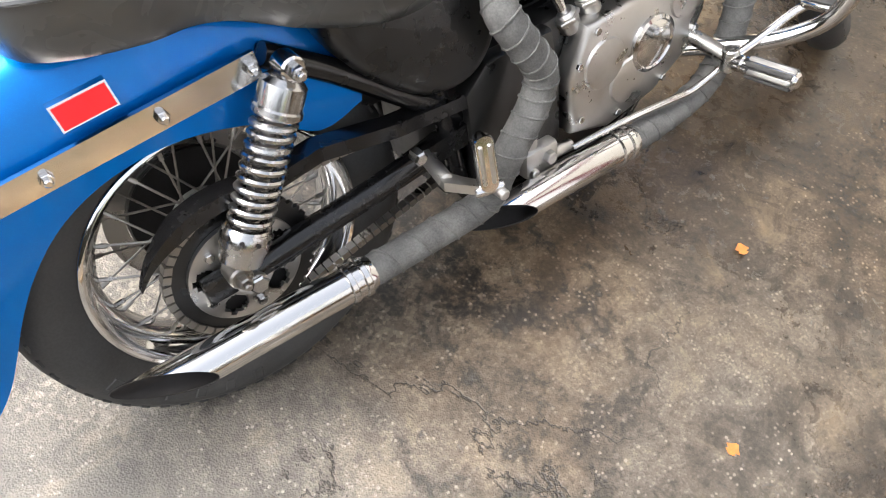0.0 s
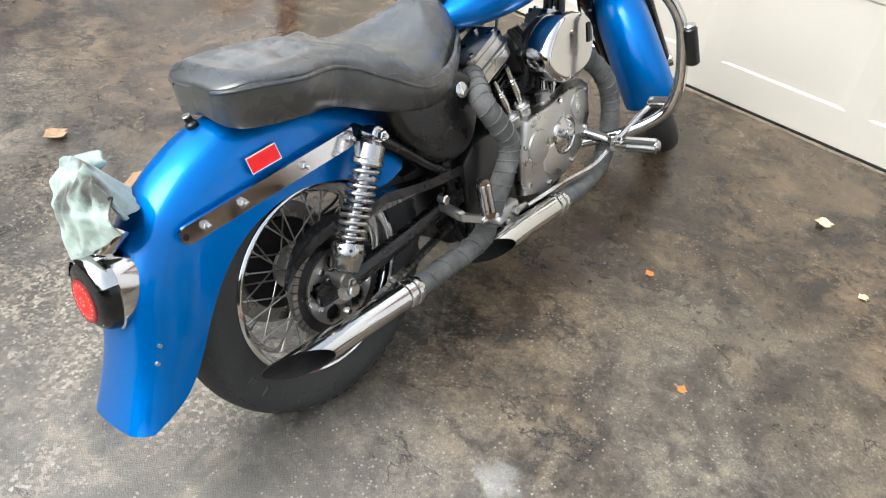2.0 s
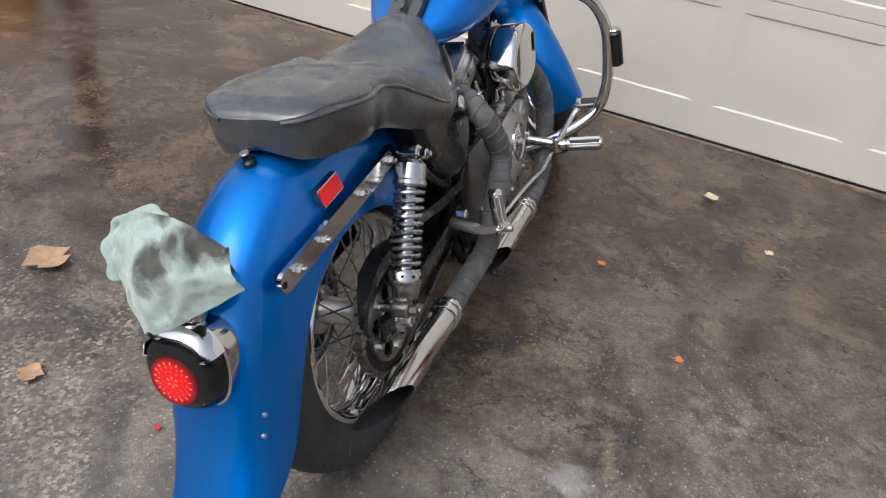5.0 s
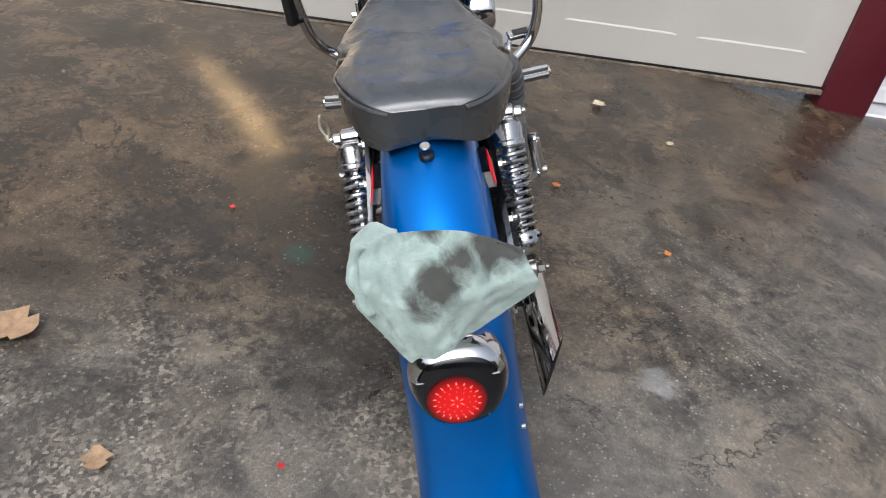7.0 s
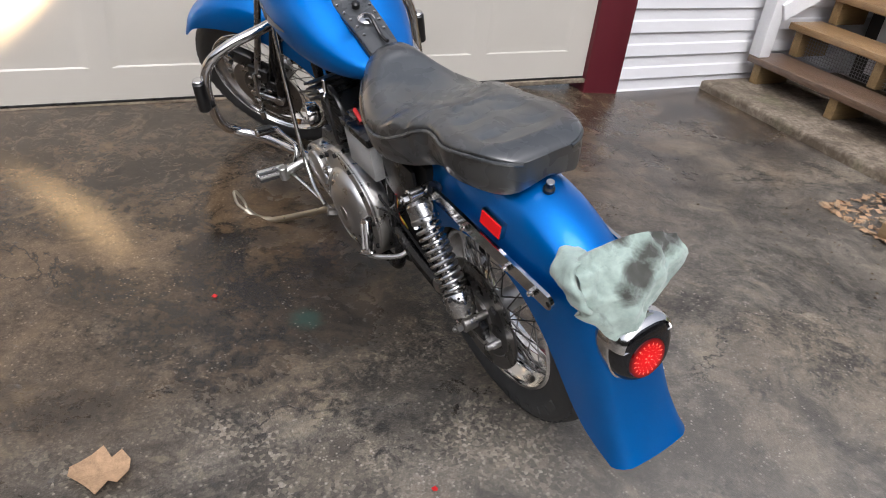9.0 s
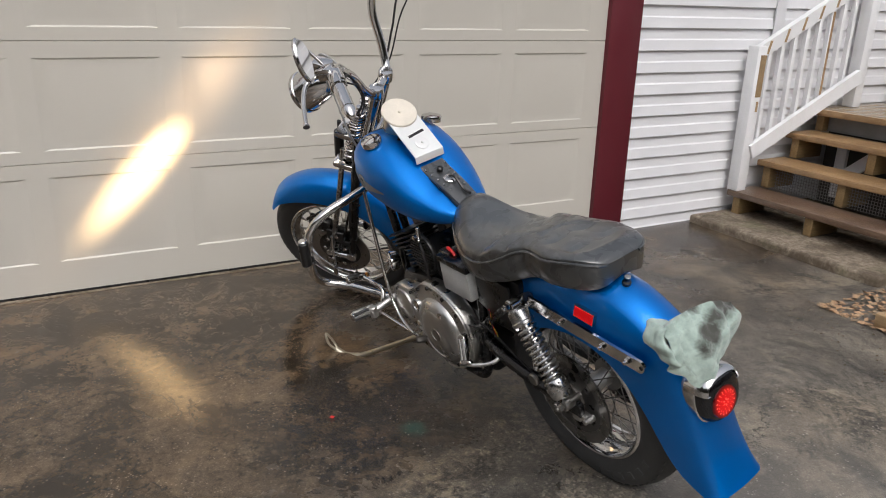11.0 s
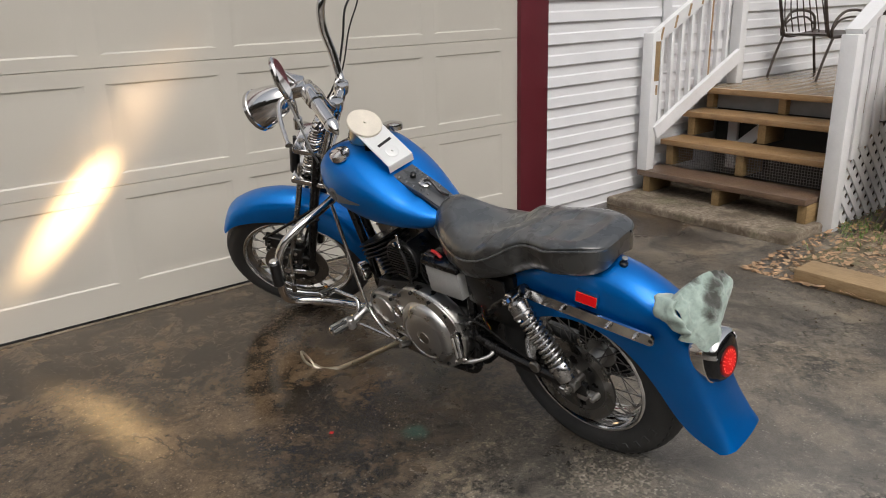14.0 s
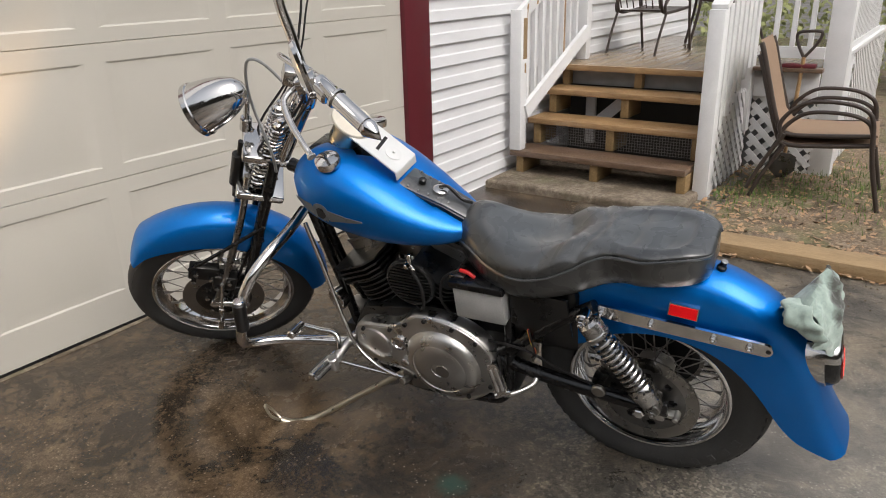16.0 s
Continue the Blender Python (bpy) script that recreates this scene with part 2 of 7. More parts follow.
def leather(name, dark, light, shine):
    """Black vinyl with creases, a fine grain and rubbed, greyer places."""
    n = Nodes(name)
    crease, pore, rub = n.noise(20, 3, 0.5, distort=0.8), n.noise(700, 3, 0.6), n.noise(5, 3, 0.5)
    col = n.ramp(rub, [(0.35, dark), (0.72, light)])
    n.put("Base Color", col).put("Roughness", n.ramp(rub, [(0.35, 0.3), (0.7, 0.46)]))
    n.put("Coat Weight", shine).put("Coat Roughness", n.ramp(crease, [(0.3, 0.22), (0.7, 0.34)]))
    n.put("Specular IOR Level", 0.8)
    n.bump(n.math("ADD", n.math("MULTIPLY", crease, 0.9), n.math("MULTIPLY", pore, 0.25)), 0.3, 0.0014)
    return n.mat


def lamp_glow(centre, reach):
    """A lit red lens whose light falls away from its middle."""
    n = Nodes("lit_red_lens")
    d = n.nt.nodes.new("ShaderNodeVectorMath")
    d.operation = "DISTANCE"
    n.link(n.tc.outputs["Object"], d.inputs[0])
    d.inputs[1].default_value = centre
    f = n.math("DIVIDE", d.outputs["Value"], reach)
    n.put("Base Color", (0.006, 0.001, 0.001)).put("Roughness", 0.12).put("Emission Color", (1.0, 0.006, 0.008))
    n.put("Emission Strength", n.ramp(f, [(0.0, 0.75), (0.6, 0.62), (0.82, 0.25), (1.0, 0.01)]))
    return n.mat


def cloth_mat(smudges):
    """Pale green towelling with soft smudges of grease: (centre, reach) each."""
    n = Nodes("stained_pale_green_cloth")
    a, b, weave = n.noise(22, 6, 0.65, distort=0.6), n.noise(30, 5, 0.6), n.noise(450, 3, 0.6)
    col = n.ramp(b, [(0.3, (0.25, 0.32, 0.28)), (0.7, (0.42, 0.52, 0.46))])
    dirt = 0.0
    for centre, reach in smudges:
        d = n.nt.nodes.new("ShaderNodeVectorMath")
        d.operation = "DISTANCE"
        n.link(n.tc.outputs["Object"], d.inputs[0])
        d.inputs[1].default_value = centre
        dirt = n.math("MAXIMUM", dirt, n.math("SUBTRACT", 1.0, n.math("DIVIDE", d.outputs["Value"], reach)))
    dirt = n.math("ADD", dirt, n.math("MULTIPLY", n.math("SUBTRACT", a, 0.5), 1.5))
    col = n.mix(col, (0.05, 0.048, 0.04), n.ramp(dirt, [(0.08, 0.0), (0.55, 0.95)]))
    n.put("Base Color", col).put("Roughness", 0.95).put("Sheen Weight", 0.3)
    n.bump(weave, 0.6, 0.0015)
    return n.mat


M_ASPHALT, M_SOIL = asphalt(), soil()
M_BLUE, M_CHROME = paint_blue(), chrome()
M_RIM = chrome("bright_rim_chrome", 0.07, (0.66, 0.655, 0.65), 0.12)
M_SATIN = chrome("satin_chrome", 0.2, (0.45, 0.445, 0.44), 0.2)
M_STEEL = chrome("brushed_aluminium", 0.3, (0.52, 0.51, 0.49), 0.25)
M_IRON = chrome("dark_steel", 0.3, (0.19, 0.186, 0.182), 0.3)
M_DISC = chrome("browned_disc_steel", 0.24, (0.3, 0.29, 0.275), 0.3)
M_DULL = chrome("dull_steel", 0.3, (0.3, 0.285, 0.265), 0.5)
M_GOLDISH = chrome("tarnished_steel", 0.3, (0.46, 0.41, 0.32), 0.5)
M_BLACK = surface("black_gloss_paint", (0.005, 0.005, 0.0055), 0.24, 0, 0.3, 20, 260, 0.05)
M_MATTE = surface("matt_black_metal", (0.008, 0.008, 0.008), 0.32, 0, 0.35, 18, 260, 0.25)
M_RUBBER = surface("tyre_rubber", (0.034, 0.034, 0.0335), 0.66, 0, 0.45, 9, 240, 0.3)
M_CABLE = surface("grey_cable_sheath", (0.3, 0.3, 0.285), 0.35, 0, 0.3, 14, 240, 0.2)
M_LEATHER = leather("black_leatherette", (0.019, 0.0205, 0.0213), (0.04, 0.043, 0.0447), 0.85)
# Paler than the sides: dust, plus sky sheen painted into the base colour.
M_INSERT = leather("dusty_sheen_seat_panel", (0.033, 0.0365, 0.038), (0.054, 0.0595, 0.0613), 0.95)
M_WRAP = surface("exhaust_wrap", (0.1, 0.1, 0.097), 0.85, 0, 0.6, 26, 300, 0.8)
M_SOOT = surface("soot_black", (0.006, 0.005, 0.005), 0.8, 0, 0.3, 20, 200, 0.2)
M_DOOR = surface("white_door_paint", (0.5, 0.475, 0.42), 0.34, 0, 0.03, 1.2, 300, 0.05, rvary=0.015)
M_SIDING = surface("white_vinyl", (0.66, 0.66, 0.67), 0.45, 0, 0.05, 3.0, 200, 0.06)
M_WHITE = surface("white_painted_wood", (0.72, 0.72, 0.72), 0.5, 0, 0.08, 5.0, 120, 0.2)
M_MAROON = surface("maroon_paint", (0.1, 0.01, 0.017), 0.45, 0, 0.15, 6, 160, 0.15)
M_CONC = concrete()
M_TREAD = wood("wet_cedar_boards", (0.25, 0.145, 0.065), (0.44, 0.285, 0.14), 0.32, (6, 0.7, 6))
M_TREAD_DARK = wood("dark_wet_board", (0.085, 0.052, 0.034), (0.2, 0.13, 0.085), 0.28, (6, 0.7, 6))
M_PINE = wood("pine_timber", (0.27, 0.175, 0.085), (0.44, 0.31, 0.17), 0.65, (6, 0.7, 6))
M_PINE_X = wood("pine_riser_blocks", (0.2, 0.13, 0.055), (0.36, 0.24, 0.11), 0.6, (0.7, 6, 6))
M_DECK = wood("wet_deck_boards", (0.19, 0.14, 0.095), (0.36, 0.28, 0.19), 0.12, (0.7, 6, 6))
M_DARK = surface("dark_fill", (0.045, 0.042, 0.038), 0.9)
M_RED = surface("red_reflector_plastic", (0.8, 0.0, 0.004), 0.4, 0, 0.1, 40, 500, 0.25)
M_REDLED = emissive("red_led", (1.0, 0.09, 0.05), 2.2, (0.5, 0.02, 0.01))
M_SMOKE = surface("smoked_black_plastic", (0.006, 0.006, 0.007), 0.14, 0, 0.2, 20, 300, 0.0)
M_LAMP = emissive("lit_headlamp_lens", (1.0, 0.86, 0.62), 14.0, (0.8, 0.8, 0.8))
M_PLATE = surface("brushed_white_metal", (0.72, 0.72, 0.7), 0.35, 0.4, 0.06, 10, 300, 0.1)
M_GAUGE = surface("cream_dial_disc", (0.62, 0.57, 0.48), 0.5, 0.1, 0.1, 20, 200, 0.1)
M_ORANGE = surface("orange_bucket_plastic", (0.75, 0.16, 0.02), 0.4, 0, 0.1, 8, 200, 0.05)
M_YELLOW = surface("yellow_label_print", (0.75, 0.5, 0.05), 0.45, 0, 0.15, 8, 200, 0.05)
M_MESHWIRE = surface("hardware_cloth_wire", (0.3, 0.29, 0.28), 0.5, 0.7, 0.2)
M_CHAIR = surface("dark_bronze_chair_metal", (0.055, 0.042, 0.035), 0.45, 0.3, 0.2)
M_SLING = surface("tan_sling_fabric", (0.28, 0.19, 0.125), 0.8, 0, 0.1, 20, 500, 0.4)
M_LEAF = surface("dry_brown_leaf", (0.36, 0.23, 0.13), 0.7, 0, 0.4, 60, 300, 0.3)
M_LEAF_O = surface("orange_leaf", (0.5, 0.17, 0.04), 0.7, 0, 0.3, 60, 300, 0.3)
M_LEAF_P = surface("pale_leaf", (0.55, 0.45, 0.3), 0.7, 0, 0.3, 60, 300, 0.3)
M_CHIP = surface("bark_chips", (0.3, 0.22, 0.14), 0.8, 0, 0.4, 60, 300, 0.3)
M_SHRUB = surface("spring_foliage", (0.36, 0.38, 0.16), 0.7, 0, 0.4, 2, 30, 0.0)
M_GRASS = surface("young_grass", (0.13, 0.2, 0.05), 0.7, 0, 0.4, 3, 60, 0.0)
M_DECAL = surface("silver_tank_decal", (0.17, 0.19, 0.21), 0.35, 0.4, 0.1, 40, 300, 0.0)
M_WIRE_Y = surface("yellow_wire", (0.6, 0.5, 0.05), 0.5)
M_WIRE_R = surface("red_wire_boot", (0.6, 0.02, 0.02), 0.45)
M_CASE = surface("pale_battery_case", (0.36, 0.36, 0.35), 0.45, 0, 0.25, 12, 200, 0.3)
# Grey with shade mixed into the base colour, for the riser and lattice backing.
M_GREY = surface("shade_grey_board", (0.2, 0.2, 0.2), 0.55, 0, 0.2, 12, 200, 0.3)


# ---- mesh helpers ----
def finish(bm, sharp=38):
    """Smooth shading with creases at the sharp edges."""
    bm.normal_update()
    for f in bm.faces:
        f.smooth = True
    lim = radians(sharp)
    for e in bm.edges:
        e.smooth = len(e.link_faces) == 2 and e.calc_face_angle(0.0) < lim
    return bm


def part(name, bm, material, parent=None, label="", sharp=38):
    """Links a bmesh as one mesh object, under a thing or a part when one is given."""
    finish(bm, sharp)
    me = bpy.data.meshes.new(name)
    bm.to_mesh(me)
    bm.free()
    for m in material if isinstance(material, (list, tuple)) else [material]:
        me.materials.append(m)
    ob = new(name, me)
    if parent is not None:
        ob.parent = parent
    if label:
        tagged(ob, label)
    return ob


def thing(name, label, category, m=None, group="", kind=""):
    """An empty at the base of a thing, which parents its parts."""
    ob = new(name)
    ob.empty_display_size = 0.05
    if m is not None:
        ob.matrix_basis = m
    return tagged(ob, label, category, group, kind)


def merge(*bms):
    out = bms[0]
    for b in bms[1:]:
        me = bpy.data.meshes.new("join")
        b.to_mesh(me)
        out.from_mesh(me)
        bpy.data.meshes.remove(me)
        b.free()
    return out


def move(bm, m):
    bm.transform(m)
    return bm


def box(x0, x1, y0, y1, z0, z1, bevel=0.0, seg=2):
    bm = bmesh.new()
    bmesh.ops.create_cube(bm, size=1.0)
    bm.transform(Matrix.Translation(((x0 + x1) / 2, (y0 + y1) / 2, (z0 + z1) / 2)) @ Matrix.Diagonal((abs(x1 - x0), abs(y1 - y0), abs(z1 - z0), 1)))
    if bevel:
        bmesh.ops.bevel(bm, geom=bm.edges[:] + bm.verts[:], offset=bevel, segments=seg, affect="EDGES", profile=0.5)
    return bm


def axes(d):
    """Two unit vectors square to d."""
    d = Vector(d).normalized()
    a = Vector((0, 0, 1)) if abs(d.z) < 0.9 else Vector((0, 1, 0))
    u = d.cross(a).normalized()
    return u, d.cross(u).normalized()


def lathe(profile, origin, axis, n=24, caps=True):
    """Turns (radius, height) pairs round an axis."""
    bm = bmesh.new()
    o, d = Vector(origin), Vector(axis).normalized()
    u, v = axes(d)
    rings = []
    for r, h in profile:
        if r < 1e-6:
            rings.append([bm.verts.new(o + d * h)])
        else:
            rings.append([bm.verts.new(o + d * h + (u * math.cos(a) + v * math.sin(a)) * r) for a in (2 * math.pi * k / n for k in range(n))])
    for a, b in zip(rings, rings[1:]):
        for k in range(n):
            j = (k + 1) % n
            if len(a) == 1 and len(b) == 1:
                continue
            if len(a) == 1:
                bm.faces.new((a[0], b[j], b[k]))
            elif len(b) == 1:
                bm.faces.new((a[k], a[j], b[0]))
            else:
                bm.faces.new((a[k], a[j], b[j], b[k]))
    if caps:
        for r in (rings[0], rings[-1]):
            if len(r) > 2:
                bm.faces.new(r)
    bmesh.ops.recalc_face_normals(bm, faces=bm.faces[:])
    return bm


def rod(a, b, r, n=14, bevel=0.0):
    a, b = Vector(a), Vector(b)
    h = (b - a).length
    c = min(bevel, r * 0.5)
    prof = [(r - c, 0), (r, c), (r, h - c), (r - c, h)] if c else [(r, 0), (r, h)]
    return lathe(prof, a, b - a, n)


def spline(pts, steps=6, closed=False):
    """A smooth line through points."""
    p = [Vector(q) for q in pts]
    n = len(p)
    out = []
    for i in range(n if closed else n - 1):
        a, b, c, d = (p[(i + k) % n] if closed else p[min(max(i + k, 0), n - 1)] for k in (-1, 0, 1, 2))
        for s in range(steps):
            t = s / steps
            out.append(0.5 * (2 * b + (c - a) * t + (2 * a - 5 * b + 4 * c - d) * t * t + (3 * b - a - 3 * c + d) * t ** 3))
    if not closed:
        out.append(p[-1])
    return out


def tube(pts, r, n=12, steps=6, closed=False, smooth=True, caps=True):
    """A round bar along a line; r may be a function of 0..1."""
    line = spline(pts, steps, closed) if smooth else [Vector(q) for q in pts]
    bm = bmesh.new()
    m = len(line)
    rings, up = [], None
    for i, q in enumerate(line):
        t = (line[(i + 1) % m] - line[i - 1]) if closed else (line[min(i + 1, m - 1)] - line[max(i - 1, 0)])
        t.normalize()
        if up is None:
            up = axes(t)[0]
        up = (up - t * up.dot(t)).normalized()
        v = t.cross(up)
        rr = r(i / max(1, m - 1)) if callable(r) else r
        rings.append([bm.verts.new(q + (up * math.cos(a) + v * math.sin(a)) * rr) for a in (2 * math.pi * k / n for k in range(n))])
    for i in range(m if closed else m - 1):
        a, b = rings[i], rings[(i + 1) % m]
        for k in range(n):
            j = (k + 1) % n
            bm.faces.new((a[k], a[j], b[j], b[k]))
    if caps and not closed:
        bm.faces.new(rings[0])
        bm.faces.new(rings[-1])
    bmesh.ops.recalc_face_normals(bm, faces=bm.faces[:])
    return bm


def loft(sections, cap=True, closed=True):
    """Skins rings of points of equal count."""
    bm = bmesh.new()
    rings = [[bm.verts.new(q) for q in s] for s in sections]
    n = len(rings[0])
    for a, b in zip(rings, rings[1:]):
        for k in range(n if closed else n - 1):
            j = (k + 1) % n
            bm.faces.new((a[k], a[j], b[j], b[k]))
    if cap and closed:
        bm.faces.new(rings[0])
        bm.faces.new(rings[-1])
    bmesh.ops.recalc_face_normals(bm, faces=bm.faces[:])
    return bm


def slab(poly, x0, x1, bevel=0.0, seg=2):
    """A plate: a polygon of (y, z) with thickness along x."""
    bm = bmesh.new()
    a = [bm.verts.new((x0, y, z)) for y, z in poly]
    b = [bm.verts.new((x1, y, z)) for y, z in poly]
    bm.faces.new(a)
    bm.faces.new(b)
    n = len(a)
    for k in range(n):
        bm.faces.new((a[k], a[(k + 1) % n], b[(k + 1) % n], b[k]))
    bmesh.ops.recalc_face_normals(bm, faces=bm.faces[:])
    if bevel:
        edges = [e for e in bm.edges if abs(e.verts[0].co.x - e.verts[1].co.x) < 1e-6]
        bmesh.ops.bevel(bm, geom=edges, offset=bevel, segments=seg, affect="EDGES", profile=0.5)
    return bm


def thicken(bm, t):
    bmesh.ops.recalc_face_normals(bm, faces=bm.faces[:])
    bmesh.ops.solidify(bm, geom=bm.faces[:], thickness=t)
    bmesh.ops.recalc_face_normals(bm, faces=bm.faces[:])
    return bm


def smoothstep(a, b, x):
    t = min(1.0, max(0.0, (x - a) / (b - a)))
    return t * t * (3 - 2 * t)


# ---- ground, garage, house wall ----
WALL = 2.05


def ground_z(x, y):
    return -0.1 * smoothstep(-0.1, 1.1, x)


def grid_lines(lo, hi, near, step):
    vals = [lo, lo * 0.4, lo * 0.15]
    v = -near
    while v <= near:
        vals.append(v)
        v += step
    return vals + [hi * 0.15, hi * 0.4, hi]


def sheet(xs, ys, zf):
    bm = bmesh.new()
    rows = [[bm.verts.new((x, y, zf(x, y))) for x in xs] for y in ys]
    for a, b in zip(rows, rows[1:]):
        for i in range(len(xs) - 1):
            bm.faces.new((a[i], a[i + 1], b[i + 1], b[i]))
    return bm


lines = grid_lines(-300.0, 300.0, 7.0, 0.2)
ground = part("ground", sheet(lines, lines, lambda x, y: ground_z(x, y) + (0.006 * noise.noise(Vector((x * 1.7, y * 1.7, 0))) if abs(x) < 7 and abs(y) < 7 else 0)), M_ASPHALT)
tagged(ground, "wet worn asphalt driveway with stains and cracks", "driveway", kind="structure")


def soil_z(x, y):
    return ground_z(x, y) + 0.012 + 0.018 * noise.noise(Vector((x * 3, y * 3, 2))) + 0.008 * noise.noise(Vector((x * 14, y * 14, 5)))


def soil_patch():
    xs = [1.0 + 0.06 * k for k in range(150)]
    ys = [-6.0 + 0.06 * k for k in range(112)]
    bm = bmesh.new()
    grid = {}
    for j, y in enumerate(ys):
        for i, x in enumerate(xs):
            edge = 1.02 + 0.1 * noise.noise(Vector((0, y * 2.2, 0)))
            top = 0.6 + 0.06 * noise.noise(Vector((x * 2.5, 0, 4)))
            fade = min(smoothstep(0, 0.25, x - edge), smoothstep(0, 0.2, top - y))
            grid[i, j] = bm.verts.new((x, y, soil_z(x, y) - 0.045 * (1 - fade)))
    for j in range(len(ys) - 1):
        for i in range(len(xs) - 1):
            bm.faces.new((grid[i, j], grid[i + 1, j], grid[i + 1, j + 1], grid[i, j + 1]))
    return bm


tagged(part("soil", soil_patch(), M_SOIL), "bare brown soil with leaf litter and moss", "soil", kind="structure")

DOOR_L, DOOR_R, DOOR_TOP = -4.22, 0.735, 2.22
COL0, PITCH, PANW = 0.605, 0.6105, 0.526
JOINTS = [0.0, 0.62, 1.147, 1.674, DOOR_TOP]
PANEL_Z = [(0.158, 0.557), (0.676, 1.077), (1.204, 1.604), (1.731, 2.12)]


def door_section(z0, z1, pz):
    """One leaf of the door: a sheet with recessed, bevelled panels, folded back at its edges."""
    bm = bmesh.new()
    xs, zs = {DOOR_L, DOOR_R}, {z0 + 0.0035, z1 - 0.001}
    holes = []
    for c in range(8):
        r = COL0 - c * PITCH
        holes.append((r - PANW, r))
        xs |= {r - PANW, r}
    zs |= set(pz)
    xs, zs = sorted(xs), sorted(zs)
    y = WALL
    v = {(i, j): bm.verts.new((x, y, z)) for i, x in enumerate(xs) for j, z in enumerate(zs)}
    for i in range(len(xs) - 1):
        for j in range(len(zs) - 1):
            mid = (xs[i] + xs[i + 1]) / 2
            ring = (v[i, j], v[i + 1, j], v[i + 1, j + 1], v[i, j + 1])
            if pz[0] <= zs[j] < pz[1] and any(a < mid < b for a, b in holes):
                prev = ring
                for side, inset, depth in ((0.004, 0.0015, 0.0008), (0.03, 0.0075, 0.0055), (0.044, 0.013, 0.006), (0.088, 0.045, 0.002)):
                    cur = []
                    for q, (sx, sz) in zip(ring, ((1, 1), (-1, 1), (-1, -1), (1, -1))):
                        cur.append(bm.verts.new((q.co.x + sx * side, y + depth, q.co.z + sz * inset)))
                    for k in range(4):
                        bm.faces.new((prev[k], prev[(k + 1) % 4], cur[(k + 1) % 4], cur[k]))
                    prev = cur
                bm.faces.new(prev)
            else:
                bm.faces.new(ring)
    for j, d in ((0, 0.01), (len(zs) - 1, 0.014)):
        low = [bm.verts.new((x, y + 0.012, zs[j] - 0.004 * (1 if j == 0 else -1))) for x in xs]
        for i in range(len(xs) - 1):
            bm.faces.new((v[i, j], v[i + 1, j], low[i + 1], low[i]))
    bmesh.ops.recalc_face_normals(bm, faces=bm.faces[:])
    for f in bm.faces:
        if f.normal.y > 0.5:
            f.normal_flip()
    return bm


door = thing("door_1", "white sectional garage door with recessed panels, closed", "garage door", kind="structure")
for k in range(4):
    part("door_section", door_section(JOINTS[k], JOINTS[k + 1], PANEL_Z[k]), M_DOOR, door, sharp=12)
part("bottom_seal", box(DOOR_L, DOOR_R, WALL - 0.004, WALL + 0.03, -0.01, 0.012, 0.004), M_MATTE, door, "dark rubber seal")
part("threshold", box(DOOR_L, DOOR_R, WALL - 0.03, WALL - 0.006, -0.02, 0.003, 0.002), M_CONC, door, "dirty tan concrete sill")
part("back_sheet", box(DOOR_L, DOOR_R, WALL + 0.03, WALL + 0.05, 0.0, DOOR_TOP), M_DARK, door)

trim = thing("trim", "maroon painted wooden frame of the garage opening", "door trim", kind="structure")
part("jamb", box(DOOR_R + 0.004, 0.985, WALL - 0.03, WALL + 0.12, -0.14, DOOR_TOP + 0.2, 0.004), M_MAROON, trim)
part("jamb", box(-4.47, DOOR_L - 0.004, WALL - 0.03, WALL + 0.12, -0.02, DOOR_TOP + 0.2, 0.004), M_MAROON, trim)
part("lintel", box(DOOR_L, DOOR_R, WALL - 0.026, WALL + 0.12, DOOR_TOP + 0.004, DOOR_TOP + 0.2, 0.004), M_MAROON, trim)


def clapboards(x0, x1, z0, z1, course=0.1):
    """Lapped vinyl courses, each leaning out at its lower edge."""
    bm = bmesh.new()
    z = z0
    while z < z1 - 1e-6:
        t = min(z + course, z1)
        prof = [(WALL + 0.012, t), (WALL + 0.006, z + 0.076), (WALL - 0.0005, z + 0.066), (WALL - 0.004, z + 0.03), (WALL - 0.007, z + 0.004), (WALL - 0.004, z + 0.0005), (WALL + 0.012, z)]
        a = [bm.verts.new((x0, y, q)) for y, q in prof]
        b = [bm.verts.new((x1, y, q)) for y, q in prof]
        for k in range(len(prof) - 1):
            bm.faces.new((a[k], b[k], b[k + 1], a[k + 1]))
        z += course
    bmesh.ops.recalc_face_normals(bm, faces=bm.faces[:])
    return bm


wall = thing("wall_north", "white vinyl lap siding wall of the house", "wall", kind="structure")
for k in range(27):
    z = -0.1655 + k * 0.1388
    part("siding_course", clapboards(0.988, 6.5, z, z + 0.1388, 0.1388), M_SIDING, wall, sharp=20)
part("backing", box(0.99, 6.5, WALL + 0.014, WALL + 0.2, -0.2, 3.6), M_WHITE, wall)
part("starter_strip", box(0.99, 1.9, WALL - 0.012, WALL + 0.012, -0.16, -0.13, 0.003), M_SIDING, wall)
part("upper_wall", box(-9.0, 0.985, WALL + 0.02, WALL + 0.2, DOOR_TOP + 0.205, 3.6), M_SIDING, wall)
part("side_wall", box(-9.0, -4.475, WALL + 0.02, WALL + 0.2, -0.1, DOOR_TOP + 0.2), M_SIDING, wall)

# ---- concrete pad, stairs, deck ----
pad = part("pavement", box(1.63, 2.9, 0.62, WALL - 0.02, -0.2, -0.045, 0.022, 3), M_CONC)
tagged(pad, "weathered concrete pad below the porch stairs", "concrete pad", kind="structure")

